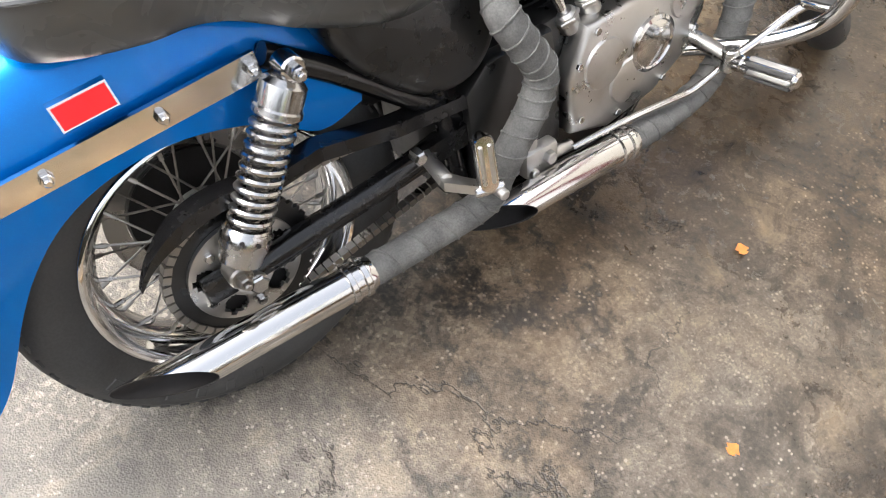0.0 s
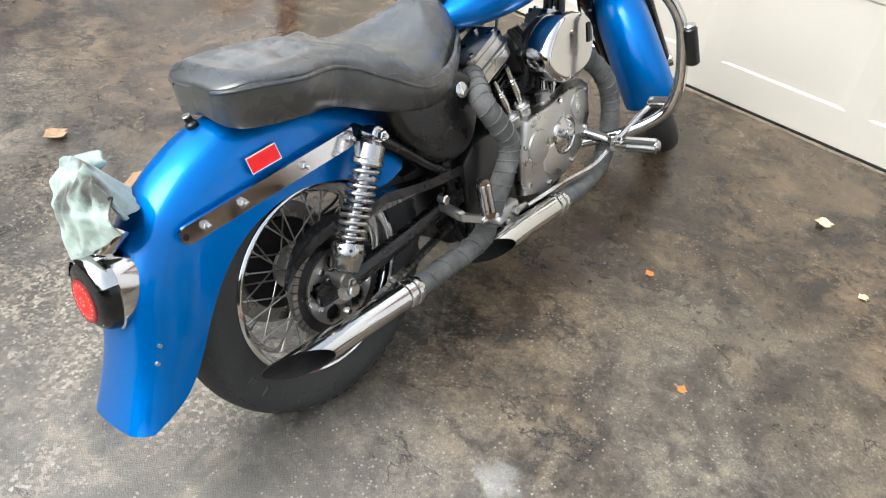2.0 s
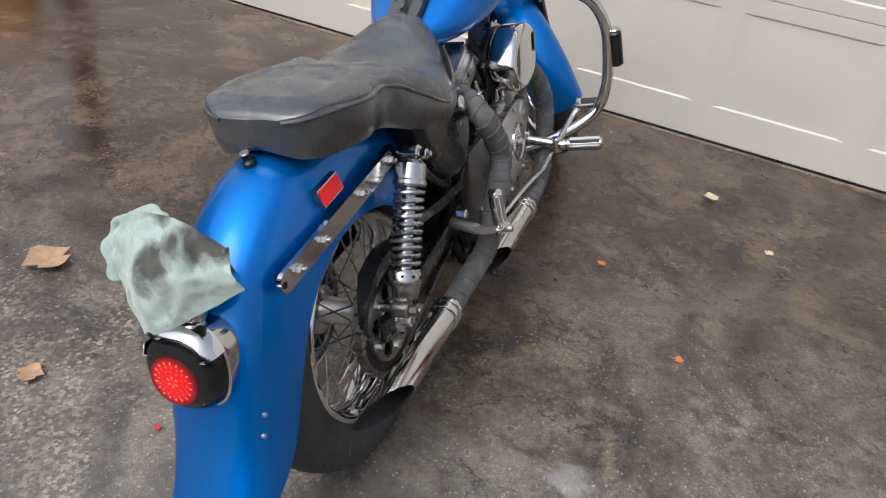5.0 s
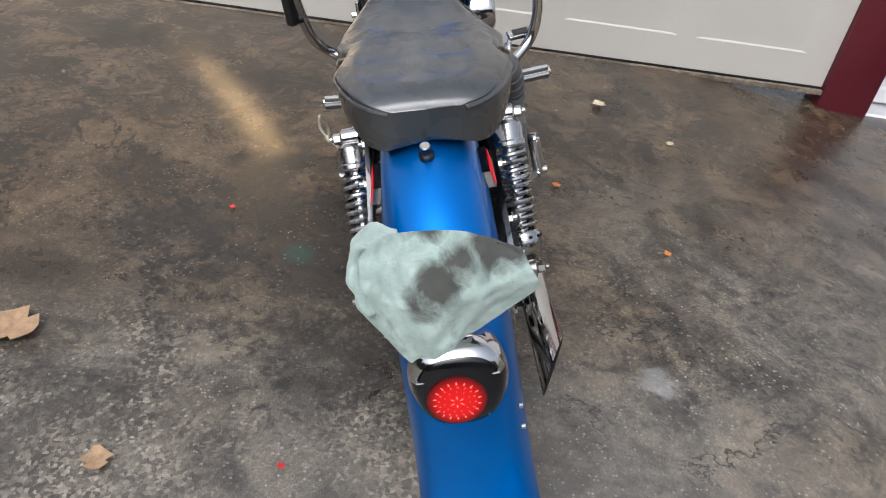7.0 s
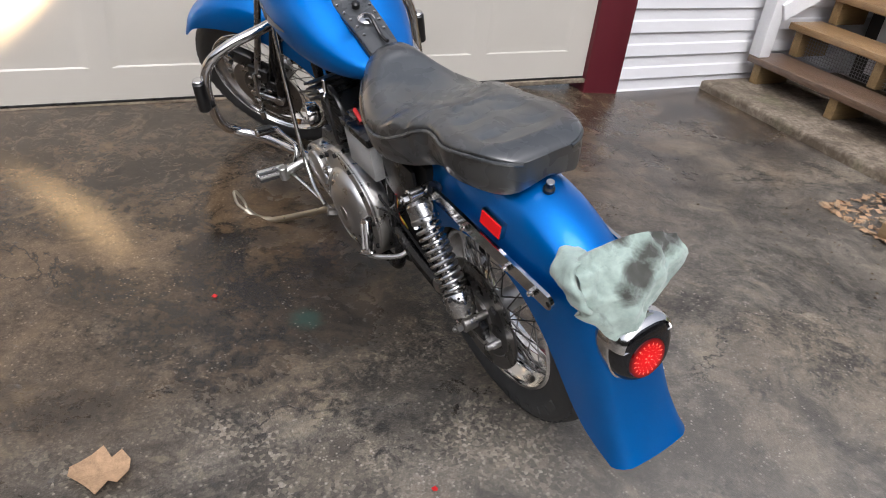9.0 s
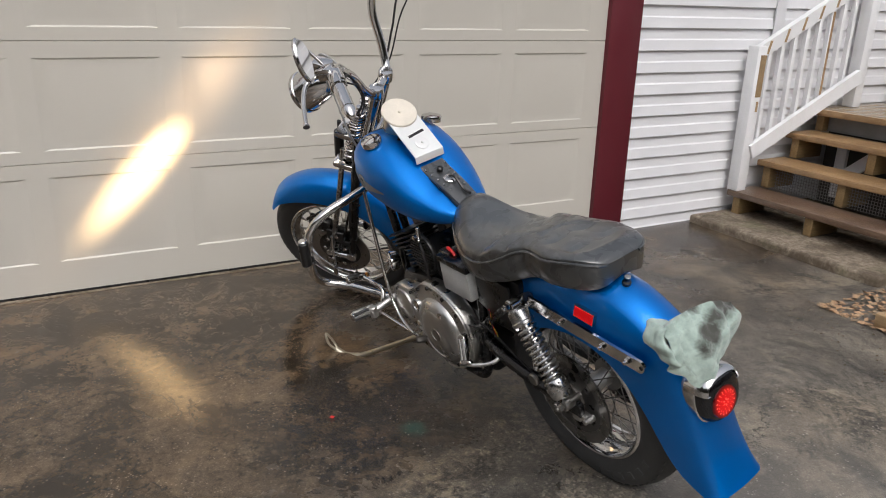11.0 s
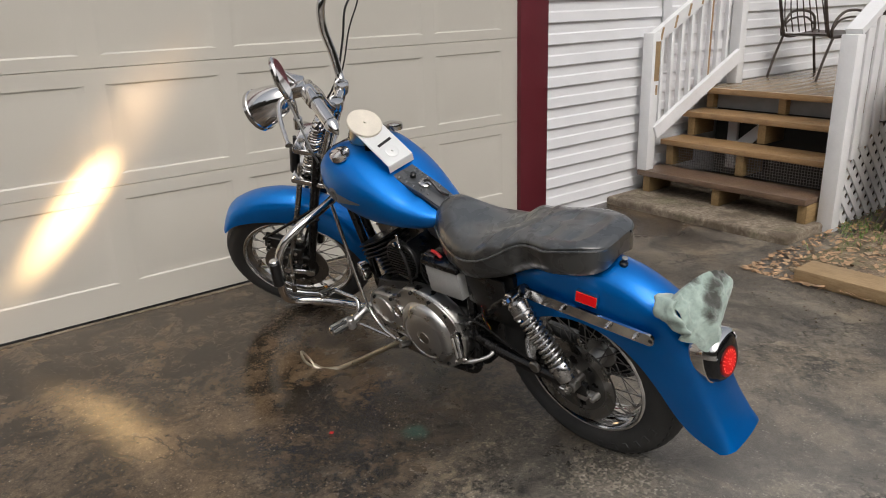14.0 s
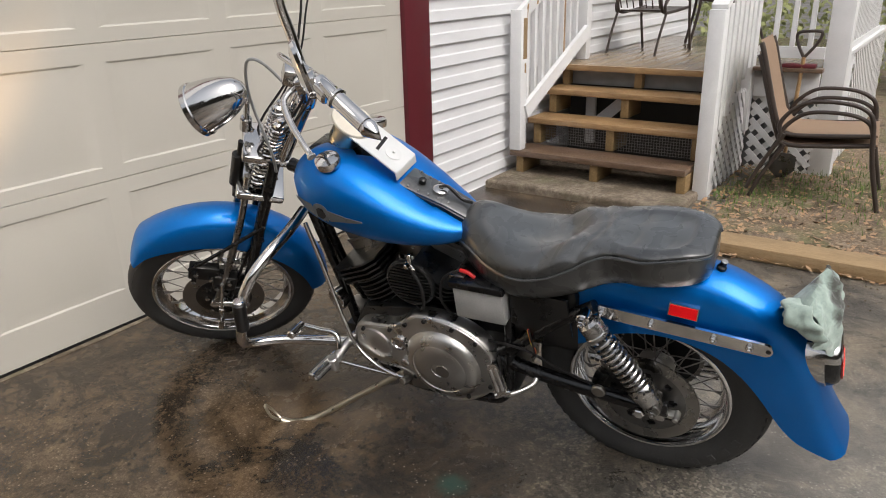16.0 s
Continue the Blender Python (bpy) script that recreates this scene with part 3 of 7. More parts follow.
STEP_Y0, STEP_Y1 = 0.68, 1.99
stairs = thing("porch_stairs", "open wooden porch stairs of wet brown boards on a concrete pad", "stairs")
TREADS = [(1.93, 0.12), (2.2, 0.318), (2.46, 0.504)]
for k, (x, z) in enumerate(TREADS):
    part("tread", box(x, x + 0.285, STEP_Y0, STEP_Y1, z - 0.042, z, 0.006), M_TREAD_DARK if k == 0 else M_TREAD, stairs, "dark wet board" if k == 0 else "")
    for y in (STEP_Y0 + 0.03, 1.33, STEP_Y1 - 0.07):
        base = -0.045 if k == 0 else TREADS[k - 1][1] + 0.002
        part("riser_block", box(x + 0.03, x + 0.3, y - 0.03, y + 0.03, base, z - 0.044, 0.003), M_PINE_X, stairs)
for y0, y1 in ((STEP_Y0 + 0.07, 1.29), (1.37, STEP_Y1 - 0.12)):
    bm = bmesh.new()
    wires = []
    for k in range(int((y1 - y0) / 0.02)):
        wires.append(box(2.262, 2.264, y0 + k * 0.02, y0 + k * 0.02 + 0.0025, 0.122, 0.275))
    for k in range(8):
        wires.append(box(2.2645, 2.2665, y0, y1, 0.126 + k * 0.02, 0.1285 + k * 0.02))
    part("wire_mesh", merge(bm, *wires), M_MESHWIRE, stairs, "galvanised wire mesh")
part("brace", box(2.72, 2.75, 1.66, 1.74, 0.05, 0.49, 0.003), M_WHITE, stairs)
part("brace", loft([[(x, y, z) for x in (2.68, 2.705) for y, z in (((1.7, 0.22), (1.63, 0.17)) if x < 2.7 else ((1.63, 0.17), (1.7, 0.22)))] , [(x, y, z) for x in (2.68, 2.705) for y, z in (((1.4, 0.485), (1.33, 0.435)) if x < 2.7 else ((1.33, 0.435), (1.4, 0.485)))]]), M_WHITE, stairs)

deck = thing("deck", "raised wooden porch deck with wet boards", "deck")
for k in range(11):
    y = STEP_Y0 - 0.02 + k * 0.125
    part("deck_board", box(2.715, 5.6, y, y + 0.12, 0.63, 0.667, 0.004), M_DECK, deck)
for k in range(5):
    y = 0.03 + k * 0.125
    part("deck_board", box(3.16, 5.6, y, y + 0.12, 0.63, 0.667, 0.004), M_DECK, deck)
part("nosing", box(2.68, 2.712, STEP_Y0 - 0.02, STEP_Y1 + 0.03, 0.625, 0.669, 0.004), M_TREAD, deck)
for y in (STEP_Y0 + 0.05, 1.33, STEP_Y1 - 0.06):
    part("joist_end", box(2.74, 3.0, y - 0.03, y + 0.03, 0.506, 0.627, 0.003), M_PINE_X, deck)
# The board's grey includes the shadow below the nosing.
part("riser_board", box(2.8, 2.82, STEP_Y0, STEP_Y1, 0.506, 0.626), M_GREY, deck)
# Solid dark box below the boards; its colour stands in for the deck's shade.
part("under_deck_shade", box(3.0, 5.6, 0.72, 2.02, -0.15, 0.6), M_DARK, deck)


def balustrade(name, posts, rails, pickets, label):
    r = thing(name, label, "railing")
    for b in posts:
        part("post", box(*b, 0.006), M_WHITE, r)
    for a, b, w, h in rails:
        a, b = Vector(a), Vector(b)
        d = (b - a).normalized()
        side = d.cross(Vector((0, 0, 1))).normalized() * (w / 2)
        up = side.cross(d).normalized() * (h / 2)
        part("rail", loft([[q + side + up, q - side + up, q - side - up, q + side - up] for q in (a, b)]), M_WHITE, r)
    for x, y, z0, z1 in pickets:
        part("baluster", box(x - 0.017, x + 0.017, y - 0.017, y + 0.017, z0, z1, 0.003, 1), M_WHITE, r)
    return r


ry = 1.95
balustrade("stair_railing", [(1.93, 2.02, ry - 0.045, ry + 0.045, 0.122, 1.12), (3.05, 3.14, ry - 0.045, ry + 0.045, 0.669, 1.85)],
           [((2.0, ry - 0.045, 0.40), (3.06, ry - 0.045, 0.90), 0.035, 0.1), ((1.98, ry, 1.07), (3.06, ry, 1.6), 0.045, 0.09)],
           [(2.09 + 0.118 * k, ry, 0.44 + 0.0567 * k, 1.09 + 0.059 * k) for k in range(8)], "white wooden stair railing with square balusters and peeling patches")
part("bare_patch", box(1.962, 2.016, ry - 0.0475, ry - 0.0455, 0.78, 1.06), M_PINE, bpy.data.objects["stair_railing"])
rail_top = bpy.data.objects["stair_railing"]
for k in range(6):
    x = 2.06 + 0.16 * k
    part("bare_patch", loft([[(x + a * 0.011 + b * 0.012, ry - 0.0226 - h, 1.07 + 0.5 * (x - 1.98) * 0.981 + b * 0.044) for a, b in ((-1, -1), (1, -1), (1, 1), (-1, 1))] for h in (0.0, 0.0015)]), M_PINE, rail_top)
part("bare_patch", box(1.985, 2.005, ry - 0.0475, ry - 0.0455, 0.68, 0.75), M_PINE, rail_top)
part("bare_patch", box(2.672, 2.69, ry - 0.021, ry - 0.0175, 0.76, 1.35), M_TREAD, rail_top)
ry = 0.615
outer = balustrade("stair_railing", [(2.07, 2.17, ry - 0.05, ry + 0.05, -0.14, 1.12), (2.98, 3.08, ry - 0.05, ry + 0.05, 0.2, 1.75)],
                   [((2.17, ry, 0.42), (2.98, ry, 0.82), 0.045, 0.09), ((2.12, ry, 1.13), (3.03, ry, 1.62), 0.1, 0.04)], [], "white wooden stair railing with wide hanging boards")
for k in range(6):
    x, rise = 2.215 + 0.128 * k, 0.52 * (0.095 + 0.128 * k)
    part("railing_board", slab([(y, z) for y, z in ((ry - 0.044, 0.3 + rise), (ry - 0.026, 0.3 + rise), (ry - 0.026, 1.1 + rise), (ry - 0.044, 1.1 + rise))], x, x + 0.085, 0.003), M_WHITE, outer)


def lattice(p0, d, length, z0, z1, out):
    """Crossed laths clipped to a panel; d is the panel's run."""
    d, out = Vector(d), Vector(out)
    bm = bmesh.new()
    parts = []
    h = z1 - z0
    for layer, sgn in ((0, 1), (1, -1)):
        s = -h
        while s < length + h:
            lo, hi = s, s + h
            t0 = max(0.0, (0 - lo) / h)
            t1 = min(1.0, (length - lo) / h)
            if t1 > t0 + 0.02:
                pa = (lo + h * t0, z0 + h * t0)
                pb = (lo + h * t1, z0 + h * t1)
                if sgn < 0:
                    pa, pb = (length - pa[0], pa[1]), (length - pb[0], pb[1])
                a = Vector(p0) + d * pa[0] + out * (0.008 * layer)
                b = Vector(p0) + d * pb[0] + out * (0.008 * layer)
                a.z, b.z = pa[1], pb[1]
                run = (b - a).normalized()
                side = run.cross(out).normalized() * 0.022
                th = out * 0.0035
                parts.append(loft([[q + side + th, q - side + th, q - side - th, q + side - th] for q in (a, b)]))
            s += 0.118
    return merge(bm, *parts)


skirt = thing("lattice_skirt", "white diagonal lattice panels below the porch deck", "lattice")
part("lattice_panel", lattice((2.18, 0.6, 0), (1, 0, 0), 0.92, -0.1, 0.52, (0, -1, 0)), M_WHITE, skirt)
part("lattice_panel", lattice((3.1, 0.56, 0), (0, -1, 0), 0.44, -0.1, 0.55, (-1, 0, 0)), M_WHITE, skirt)
part("frame_board", box(3.06, 3.098, 0.125, 0.565, 0.46, 0.654, 0.004), M_WHITE, skirt)
part("ledge", box(2.96, 3.057, 0.1, 0.56, 0.655, 0.684, 0.004), M_TREAD_DARK, skirt, "dark wet ledge board")
# Added sheet whose grey replaces the shade seen through the lattice.
part("shade_backing", box(3.13, 3.15, 0.13, 0.6, -0.15, 0.62), M_GREY, skirt, "added grey sheet for the shade behind the lattice")
part("lattice_panel", lattice((3.75, 0.0, 0), (1, 0, 0), 2.4, -0.1, 0.74, (0, -1, 0)), M_WHITE, skirt)
part("skirt_board", box(3.245, 3.74, 0.0, 0.025, -0.12, 0.74, 0.004), M_WHITE, skirt)
part("skirt_cap", box(3.245, 6.2, -0.02, 0.05, 0.742, 0.775, 0.004), M_WHITE, skirt)
balustrade("deck_railing", [(3.1, 3.24, -0.03, 0.12, -0.12, 1.75)],
           [((3.1, 0.565, 0.78), (3.1, 0.12, 0.78), 0.045, 0.08), ((3.1, 0.565, 1.66), (3.1, 0.12, 1.66), 0.1, 0.04), ((3.24, 0.03, 0.78), (5.5, 0.03, 0.78), 0.045, 0.08), ((3.24, 0.03, 1.66), (5.5, 0.03, 1.66), 0.1, 0.04)],
           [(3.1, 0.46 - 0.118 * k, 0.8, 1.65) for k in range(3)] + [(3.3 + 0.1 * k, 0.03, 0.8, 1.65) for k in range(22)], "white wooden deck railing with square balusters")
corner = part("trim", box(2.2, 2.3, WALL - 0.02, WALL - 0.0075, 0.9, 3.6, 0.003), M_SIDING)
tagged(corner, "white vertical siding joint strip", "trim", kind="structure")


# ---- unseen surround behind the camera, added for reflections ----
def dark_surround():
    """A far, uneven dark wall round the drive, out of view, added to darken chrome and paint reflections."""
    bm = bmesh.new()
    n = 220
    lo, hi = [], []
    for k in range(n + 1):
        a = radians(-208 + 190 * k / n)
        r = 24 + 3 * noise.noise(Vector((k * 0.21, 0, 0)))
        h = 8.5 + 4.0 * noise.noise(Vector((k * 0.1, 3, 0))) + 1.6 * noise.noise(Vector((k * 0.55, 7, 0)))
        lo.append(bm.verts.new((r * math.cos(a), r * math.sin(a), -0.3)))
        hi.append(bm.verts.new((r * math.cos(a), r * math.sin(a), h)))
    for k in range(n):
        bm.faces.new((lo[k], lo[k + 1], hi[k + 1], hi[k]))
    thicken(bm, 0.4)
    return bm


M_SURROUND = surface("unseen_dark_surround", (0.06, 0.055, 0.04), 0.95, 0, 0.5, 0.6, 3.0, 0.0)
tagged(part("backdrop", dark_surround(), M_SURROUND), "unseen dark wall added for darker reflections", "woods", kind="structure")


# ---- the motorcycle: x to its right, y ahead, z up, origin below the rear axle ----
bike = thing("motorcycle", "blue cruiser motorcycle with springer fork leaning on its side stand", "motorcycle", pose(-0.90, -0.15, 0, 0, -15.0, 6.5))
RAKE, STEER = radians(30.0), radians(37.2)
STEM = Vector((0.0, -math.sin(RAKE), math.cos(RAKE)))
AHEAD = Vector((0.0, math.cos(RAKE), math.sin(RAKE)))
FOOT = Vector((0.012, 1.593, 0.294))
TURNED = Matrix.Translation(FOOT) @ Matrix.Rotation(STEER, 4, STEM) @ Matrix.Translation(-FOOT)


def fork(x, up, fwd):
    """A point of the front end before it is turned: aside, up along the stem and ahead of it."""
    return FOOT + Vector((x, 0, 0)) + STEM * up + AHEAD * fwd


def tyre_mesh(c, axis, r, w, rim, tread=True):
    prof = [(rim, -w * 0.34), (rim + 0.012, -w * 0.42), (rim + (r - rim) * 0.45, -w * 0.5), (r - 0.035, -w * 0.47), (r - 0.014, -w * 0.36), (r - 0.003, -w * 0.18), (r, 0),
            (r - 0.003, w * 0.18), (r - 0.014, w * 0.36), (r - 0.035, w * 0.47), (rim + (r - rim) * 0.45, w * 0.5), (rim + 0.012, w * 0.42), (rim, w * 0.34)]
    return lathe(prof, c, axis, 72, caps=False)


def wheel(name, c, axis, up, r, w, rim, label, spokes=40):
    """A spoked wheel: tyre with tread blocks, rim, hub, spokes. Its frame is the axle's line and an upright."""
    c, axis, up = Vector(c), Vector(axis).normalized(), Vector(up).normalized()
    fwd = up.cross(axis).normalized()
    tyre = part("tyre", tyre_mesh(c, axis, r, w, rim), M_RUBBER, bike, label)
    blocks = []
    n = 56
    for k in range(n):
        a = 2 * math.pi * k / n
        for s in (-1, 1):
            pts = []
            for aa, hh, rr in ((a, 0.06, r - 0.0015), (a + 0.05, 0.06, r - 0.0015), (a + 0.085, 0.4, r - 0.018), (a + 0.035, 0.4, r - 0.018)):
                q = c + axis * (s * hh * w) + (fwd * math.cos(aa) + up * math.sin(aa)) * (rr + 0.0012)
                pts.append(q)
            inner = [q - (q - c).normalized() * 0.006 for q in pts]
            blocks.append(loft([pts, inner]))
    part("tread", merge(bmesh.new(), *blocks), M_RUBBER, tyre)
    hw = w * 0.4
    lip = [(rim + 0.008, hw - 0.004), (rim + 0.008, hw + 0.001), (rim + 0.005, hw + 0.0045), (rim + 0.001, hw + 0.0055), (rim - 0.003, hw + 0.0035), (rim - 0.005, hw - 0.001), (rim - 0.007, hw - 0.009), (rim - 0.013, hw - 0.014), (rim - 0.021, hw * 0.5), (rim - 0.027, hw * 0.35)]
    prof = [(q, -a) for q, a in lip] + lip[::-1]
    part("rim", lathe(prof, c, axis, 72, caps=False), M_RIM, bike, "chrome wheel rim")
    hub = part("hub", lathe([(0.02, -0.085), (0.03, -0.085), (0.032, -0.06), (0.052, -0.056), (0.052, -0.046), (0.03, -0.04), (0.028, 0.04), (0.052, 0.046), (0.052, 0.056), (0.032, 0.06), (0.03, 0.085), (0.02, 0.085)], c, axis, 28), M_STEEL, bike)
    bars = []
    for k in range(spokes):
        s = 1 if k % 2 else -1
        a = 2 * math.pi * k / spokes
        lean = 0.55 if (k // 2) % 2 else -0.55
        p = c + axis * (s * 0.05) + (fwd * math.cos(a + lean) + up * math.sin(a + lean)) * 0.046
        q = c + axis * (s * 0.008) + (fwd * math.cos(a) + up * math.sin(a)) * (rim - 0.024)
        bars.append(rod(p, q, 0.0019, 6))
        nip = q + (p - q).normalized() * 0.022
        bars.append(rod(nip, q, 0.0038, 6))
    part("spokes", merge(bmesh.new(), *bars), M_DULL, hub)
    return hub


def ring_holes(c, axis, up, r_out, r_in, half, holes, mat, name, parent, teeth=0, label=""):
    """A flat ring such as a brake disc or sprocket, with round openings and perhaps teeth."""
    c, axis, up = Vector(c), Vector(axis).normalized(), Vector(up).normalized()
    fwd = up.cross(axis).normalized()
    n = teeth * 4 if teeth else 64
    bm = bmesh.new()
    rings = []
    for h in (-half, half):
        o, i = [], []
        for k in range(n):
            a = 2 * math.pi * k / n
            d = fwd * math.cos(a) + up * math.sin(a)
            rr = r_out + (0.006 if teeth and k % 4 in (1, 2) else 0)
            o.append(bm.verts.new(c + axis * h + d * rr))
            i.append(bm.verts.new(c + axis * h + d * r_in))
        rings.append((o, i))
    (o0, i0), (o1, i1) = rings
    for k in range(n):
        j = (k + 1) % n
        bm.faces.new((o0[k], o0[j], i0[j], i0[k]))
        bm.faces.new((o1[k], o1[j], i1[j], i1[k]))
        bm.faces.new((o0[k], o0[j], o1[j], o1[k]))
        bm.faces.new((i0[k], i0[j], i1[j], i1[k]))
    bmesh.ops.recalc_face_normals(bm, faces=bm.faces[:])
    ob = part(name, bm, mat, parent, label)
    return ob


X = Vector((1, 0, 0))
Z = Vector((0, 0, 1))
RA = Vector((0.0, 0.046, 0.306))
wheel("rear_wheel", RA, X, Z, 0.324, 0.146, 0.214, "wide black rear tyre with raised sidewall marks")
# raised bars on the sidewall
for side in (-1, 1):
    for k in range(6):
        a = radians(205 + 11 * k)
        d = Vector((0, math.cos(a), math.sin(a)))
        t = Vector((0, -math.sin(a), math.cos(a)))
        p = RA + d * 0.268 + X * side * 0.0722
        part("sidewall_mark", loft([[p + t * 0.009 + d * 0.012, p - t * 0.009 + d * 0.012, p - t * 0.009 - d * 0.012, p + t * 0.009 - d * 0.012], [p + X * side * 0.0018 + t * 0.007 + d * 0.01, p + X * side * 0.0018 - t * 0.007 + d * 0.01, p + X * side * 0.0018 - t * 0.007 - d * 0.01, p + X * side * 0.0018 + t * 0.007 - d * 0.01]]), M_RUBBER, bike)
ring_holes(RA + X * 0.1, X, Z, 0.114, 0.085, 0.004, 0, M_MATTE, "sprocket", bike, 48, "dark toothed sprocket")
def holed_disc(c, axis, r_in, r_out, half, holes, mat, name, parent, label=""):
    """A disc with round openings cut through; holes are (radius of their ring, angle, radius)."""
    c, axis = Vector(c), Vector(axis).normalized()
    up = Z
    fwd = up.cross(axis).normalized()
    n, m = 150, 12
    bm = bmesh.new()
    keep = {}
    for i in range(n):
        for j in range(m):
            a = 2 * math.pi * (i + 0.5) / n
            r = r_in + (r_out - r_in) * (j + 0.5) / m
            y, z = r * math.cos(a), r * math.sin(a)
            keep[i, j] = not any((y - hr * math.cos(ha)) ** 2 + (z - hr * math.sin(ha)) ** 2 < hh * hh for hr, ha, hh in holes)
    verts = {}

    def vert(i, j, s):
        key = (i % n, j, s)
        if key not in verts:
            a = 2 * math.pi * (i % n) / n
            r = r_in + (r_out - r_in) * j / m
            verts[key] = bm.verts.new(c + axis * (half * s) + (fwd * math.cos(a) + up * math.sin(a)) * r)
        return verts[key]

    for (i, j), k in keep.items():
        if not k:
            continue
        for s in (-1, 1):
            bm.faces.new((vert(i, j, s), vert(i + 1, j, s), vert(i + 1, j + 1, s), vert(i, j + 1, s)))
        for di, dj, e0, e1 in ((0, -1, (i, j), (i + 1, j)), (0, 1, (i, j + 1), (i + 1, j + 1)), (-1, 0, (i, j), (i, j + 1)), (1, 0, (i + 1, j), (i + 1, j + 1))):
            nb = ((i + di) % n, j + dj)
            if not keep.get(nb, False):
                bm.faces.new((vert(*e0, -1), vert(*e1, -1), vert(*e1, 1), vert(*e0, 1)))
    bmesh.ops.recalc_face_normals(bm, faces=bm.faces[:])
    return part(name, bm, mat, parent, label)


star = holed_disc(RA + X * 0.109, X, 0.02, 0.089, 0.004, [(0.062, radians(20 + 72 * k), 0.019) for k in range(5)], M_STEEL, "sprocket_carrier", bike, "bright alloy carrier with round holes")
part("hub_flange", lathe([(0.09, 0), (0.09, 0.004), (0.02, 0.006)], RA + X * 0.09, X, 40), M_SOOT, bike)
part("hub_flange", lathe([(0.108, 0), (0.108, 0.004), (0.02, 0.006)], RA - X * 0.082, -X, 40), M_SOOT, bike)
for k in range(5):
    a = radians(56 + 72 * k)
    d = Vector((0, math.cos(a), math.sin(a)))
    part("carrier_bolt", rod(RA + X * 0.112 + d * 0.07, RA + X * 0.12 + d * 0.07, 0.008, 6, 0.001), M_CHROME, star)
part("hub_nose", lathe([(0.045, 0.0), (0.042, 0.012), (0.03, 0.018), (0.028, 0.03), (0.016, 0.032), (0.016, 0.045)], RA + X * 0.108, X, 24), M_STEEL, star)
# chain round the sprocket and forward
chain_r = 0.118
path = []
for k in range(13):
    a = radians(80 + 195 * k / 12)
    path.append(RA + X * 0.1 + Vector((0, math.cos(a), math.sin(a))) * chain_r)
path = [Vector((0.1, 0.54, 0.39))] + path + [Vector((0.1, 0.54, 0.29))]
links = []
dist = 0.0
for a, b in zip(path, path[1:]):
    L = (b - a).length
    d = (b - a).normalized()
    nrm = d.cross(X)
    s = 0.0
    while s < L - 0.008:
        p = a + d * (s + 0.007)
        links.append(loft([[p + nrm * 0.006 + d * 0.0065 + X * w, p - nrm * 0.006 + d * 0.0065 + X * w, p - nrm * 0.006 - d * 0.0065 + X * w, p + nrm * 0.006 - d * 0.0065 + X * w] for w in (-0.008, 0.008)]))
        s += 0.016
part("drive_chain", merge(bmesh.new(), *links), M_DULL, bike, "oily steel drive chain")
ring_holes(RA - X * 0.095, X, Z, 0.146, 0.112, 0.003, 0, M_DISC, "brake_disc", bike, 0, "dull steel brake disc")
dc = holed_disc(RA - X * 0.092, X, 0.02, 0.111, 0.004, [(r, radians(a + 120 * k), h) for k in range(3) for r, a, h in ((0.076, 95, 0.018), (0.086, 136, 0.011), (0.073, 178, 0.013))], M_IRON, "disc_carrier", bike, "dark disc carrier with holes")
part("hub_nose", lathe([(0.05, 0.0), (0.05, 0.014), (0.03, 0.02), (0.03, 0.034), (0.016, 0.036), (0.016, 0.05)], RA - X * 0.09, -X, 24), M_DULL, dc)
part("caliper", merge(box(-0.13, -0.104, -0.056, 0.0, 0.286, 0.3, 0.005), box(-0.132, -0.108, -0.016, 0.016, 0.27, 0.3, 0.006), rod((-0.104, -0.046, 0.295), (-0.142, -0.046, 0.295), 0.008, 10, 0.002)), M_STEEL, bike, "bare alloy rear brake bracket")

# swing arm and chain guard
for s in (-1, 1):
    part("swingarm", merge(tube([(s * 0.125, 0.04, 0.312), (s * 0.125, 0.1, 0.318), (s * 0.12, 0.3, 0.33), (s * 0.1, 0.47, 0.345)], 0.021, 12), box(s * 0.125 - 0.01, s * 0.125 + 0.01, -0.025, 0.06, 0.293, 0.338, 0.005)), M_BLACK, bike)
    part("axle_nut", rod((s * 0.12, RA.y, RA.z), (s * 0.16, RA.y, RA.z), 0.016, 6, 0.003), M_CHROME, bike)
part("swingarm_bolt", lathe([(0.02, 0), (0.02, 0.008), (0.016, 0.012), (0, 0.013)], (-0.136, 0.158, 0.342), -X, 20), M_DULL, bike)
guard = []
for k in range(15):
    a = radians(150 - 84 * k / 14)
    guard.append((RA.y + 0.165 * math.cos(a), RA.z + 0.155 * math.sin(a)))
guard += [(0.2, 0.458), (0.33, 0.432), (0.46, 0.42)]
sec = []
for y, z in guard:
    w = min(1.0, 0.25 + len(sec) / 8)
    sec.append([(0.135 - 0.035 * w, y, z), (0.135, y, z), (0.137, y, z - 0.022 * w), (0.132, y, z - 0.022 * w), (0.131, y, z - 0.005), (0.135 - 0.035 * w, y, z - 0.005)])
part("chain_guard", loft(sec), M_BLACK, bike, "black chain guard")
part("lower_guard", loft([[(x, y, z) for x, y, z in ((0.118, yy, zz + 0.02), (0.13, yy, zz + 0.02), (0.13, yy, zz - 0.02), (0.118, yy, zz - 0.02))] for yy, zz in ((0.08, 0.31), (0.25, 0.325), (0.46, 0.345))]), M_BLACK, bike)
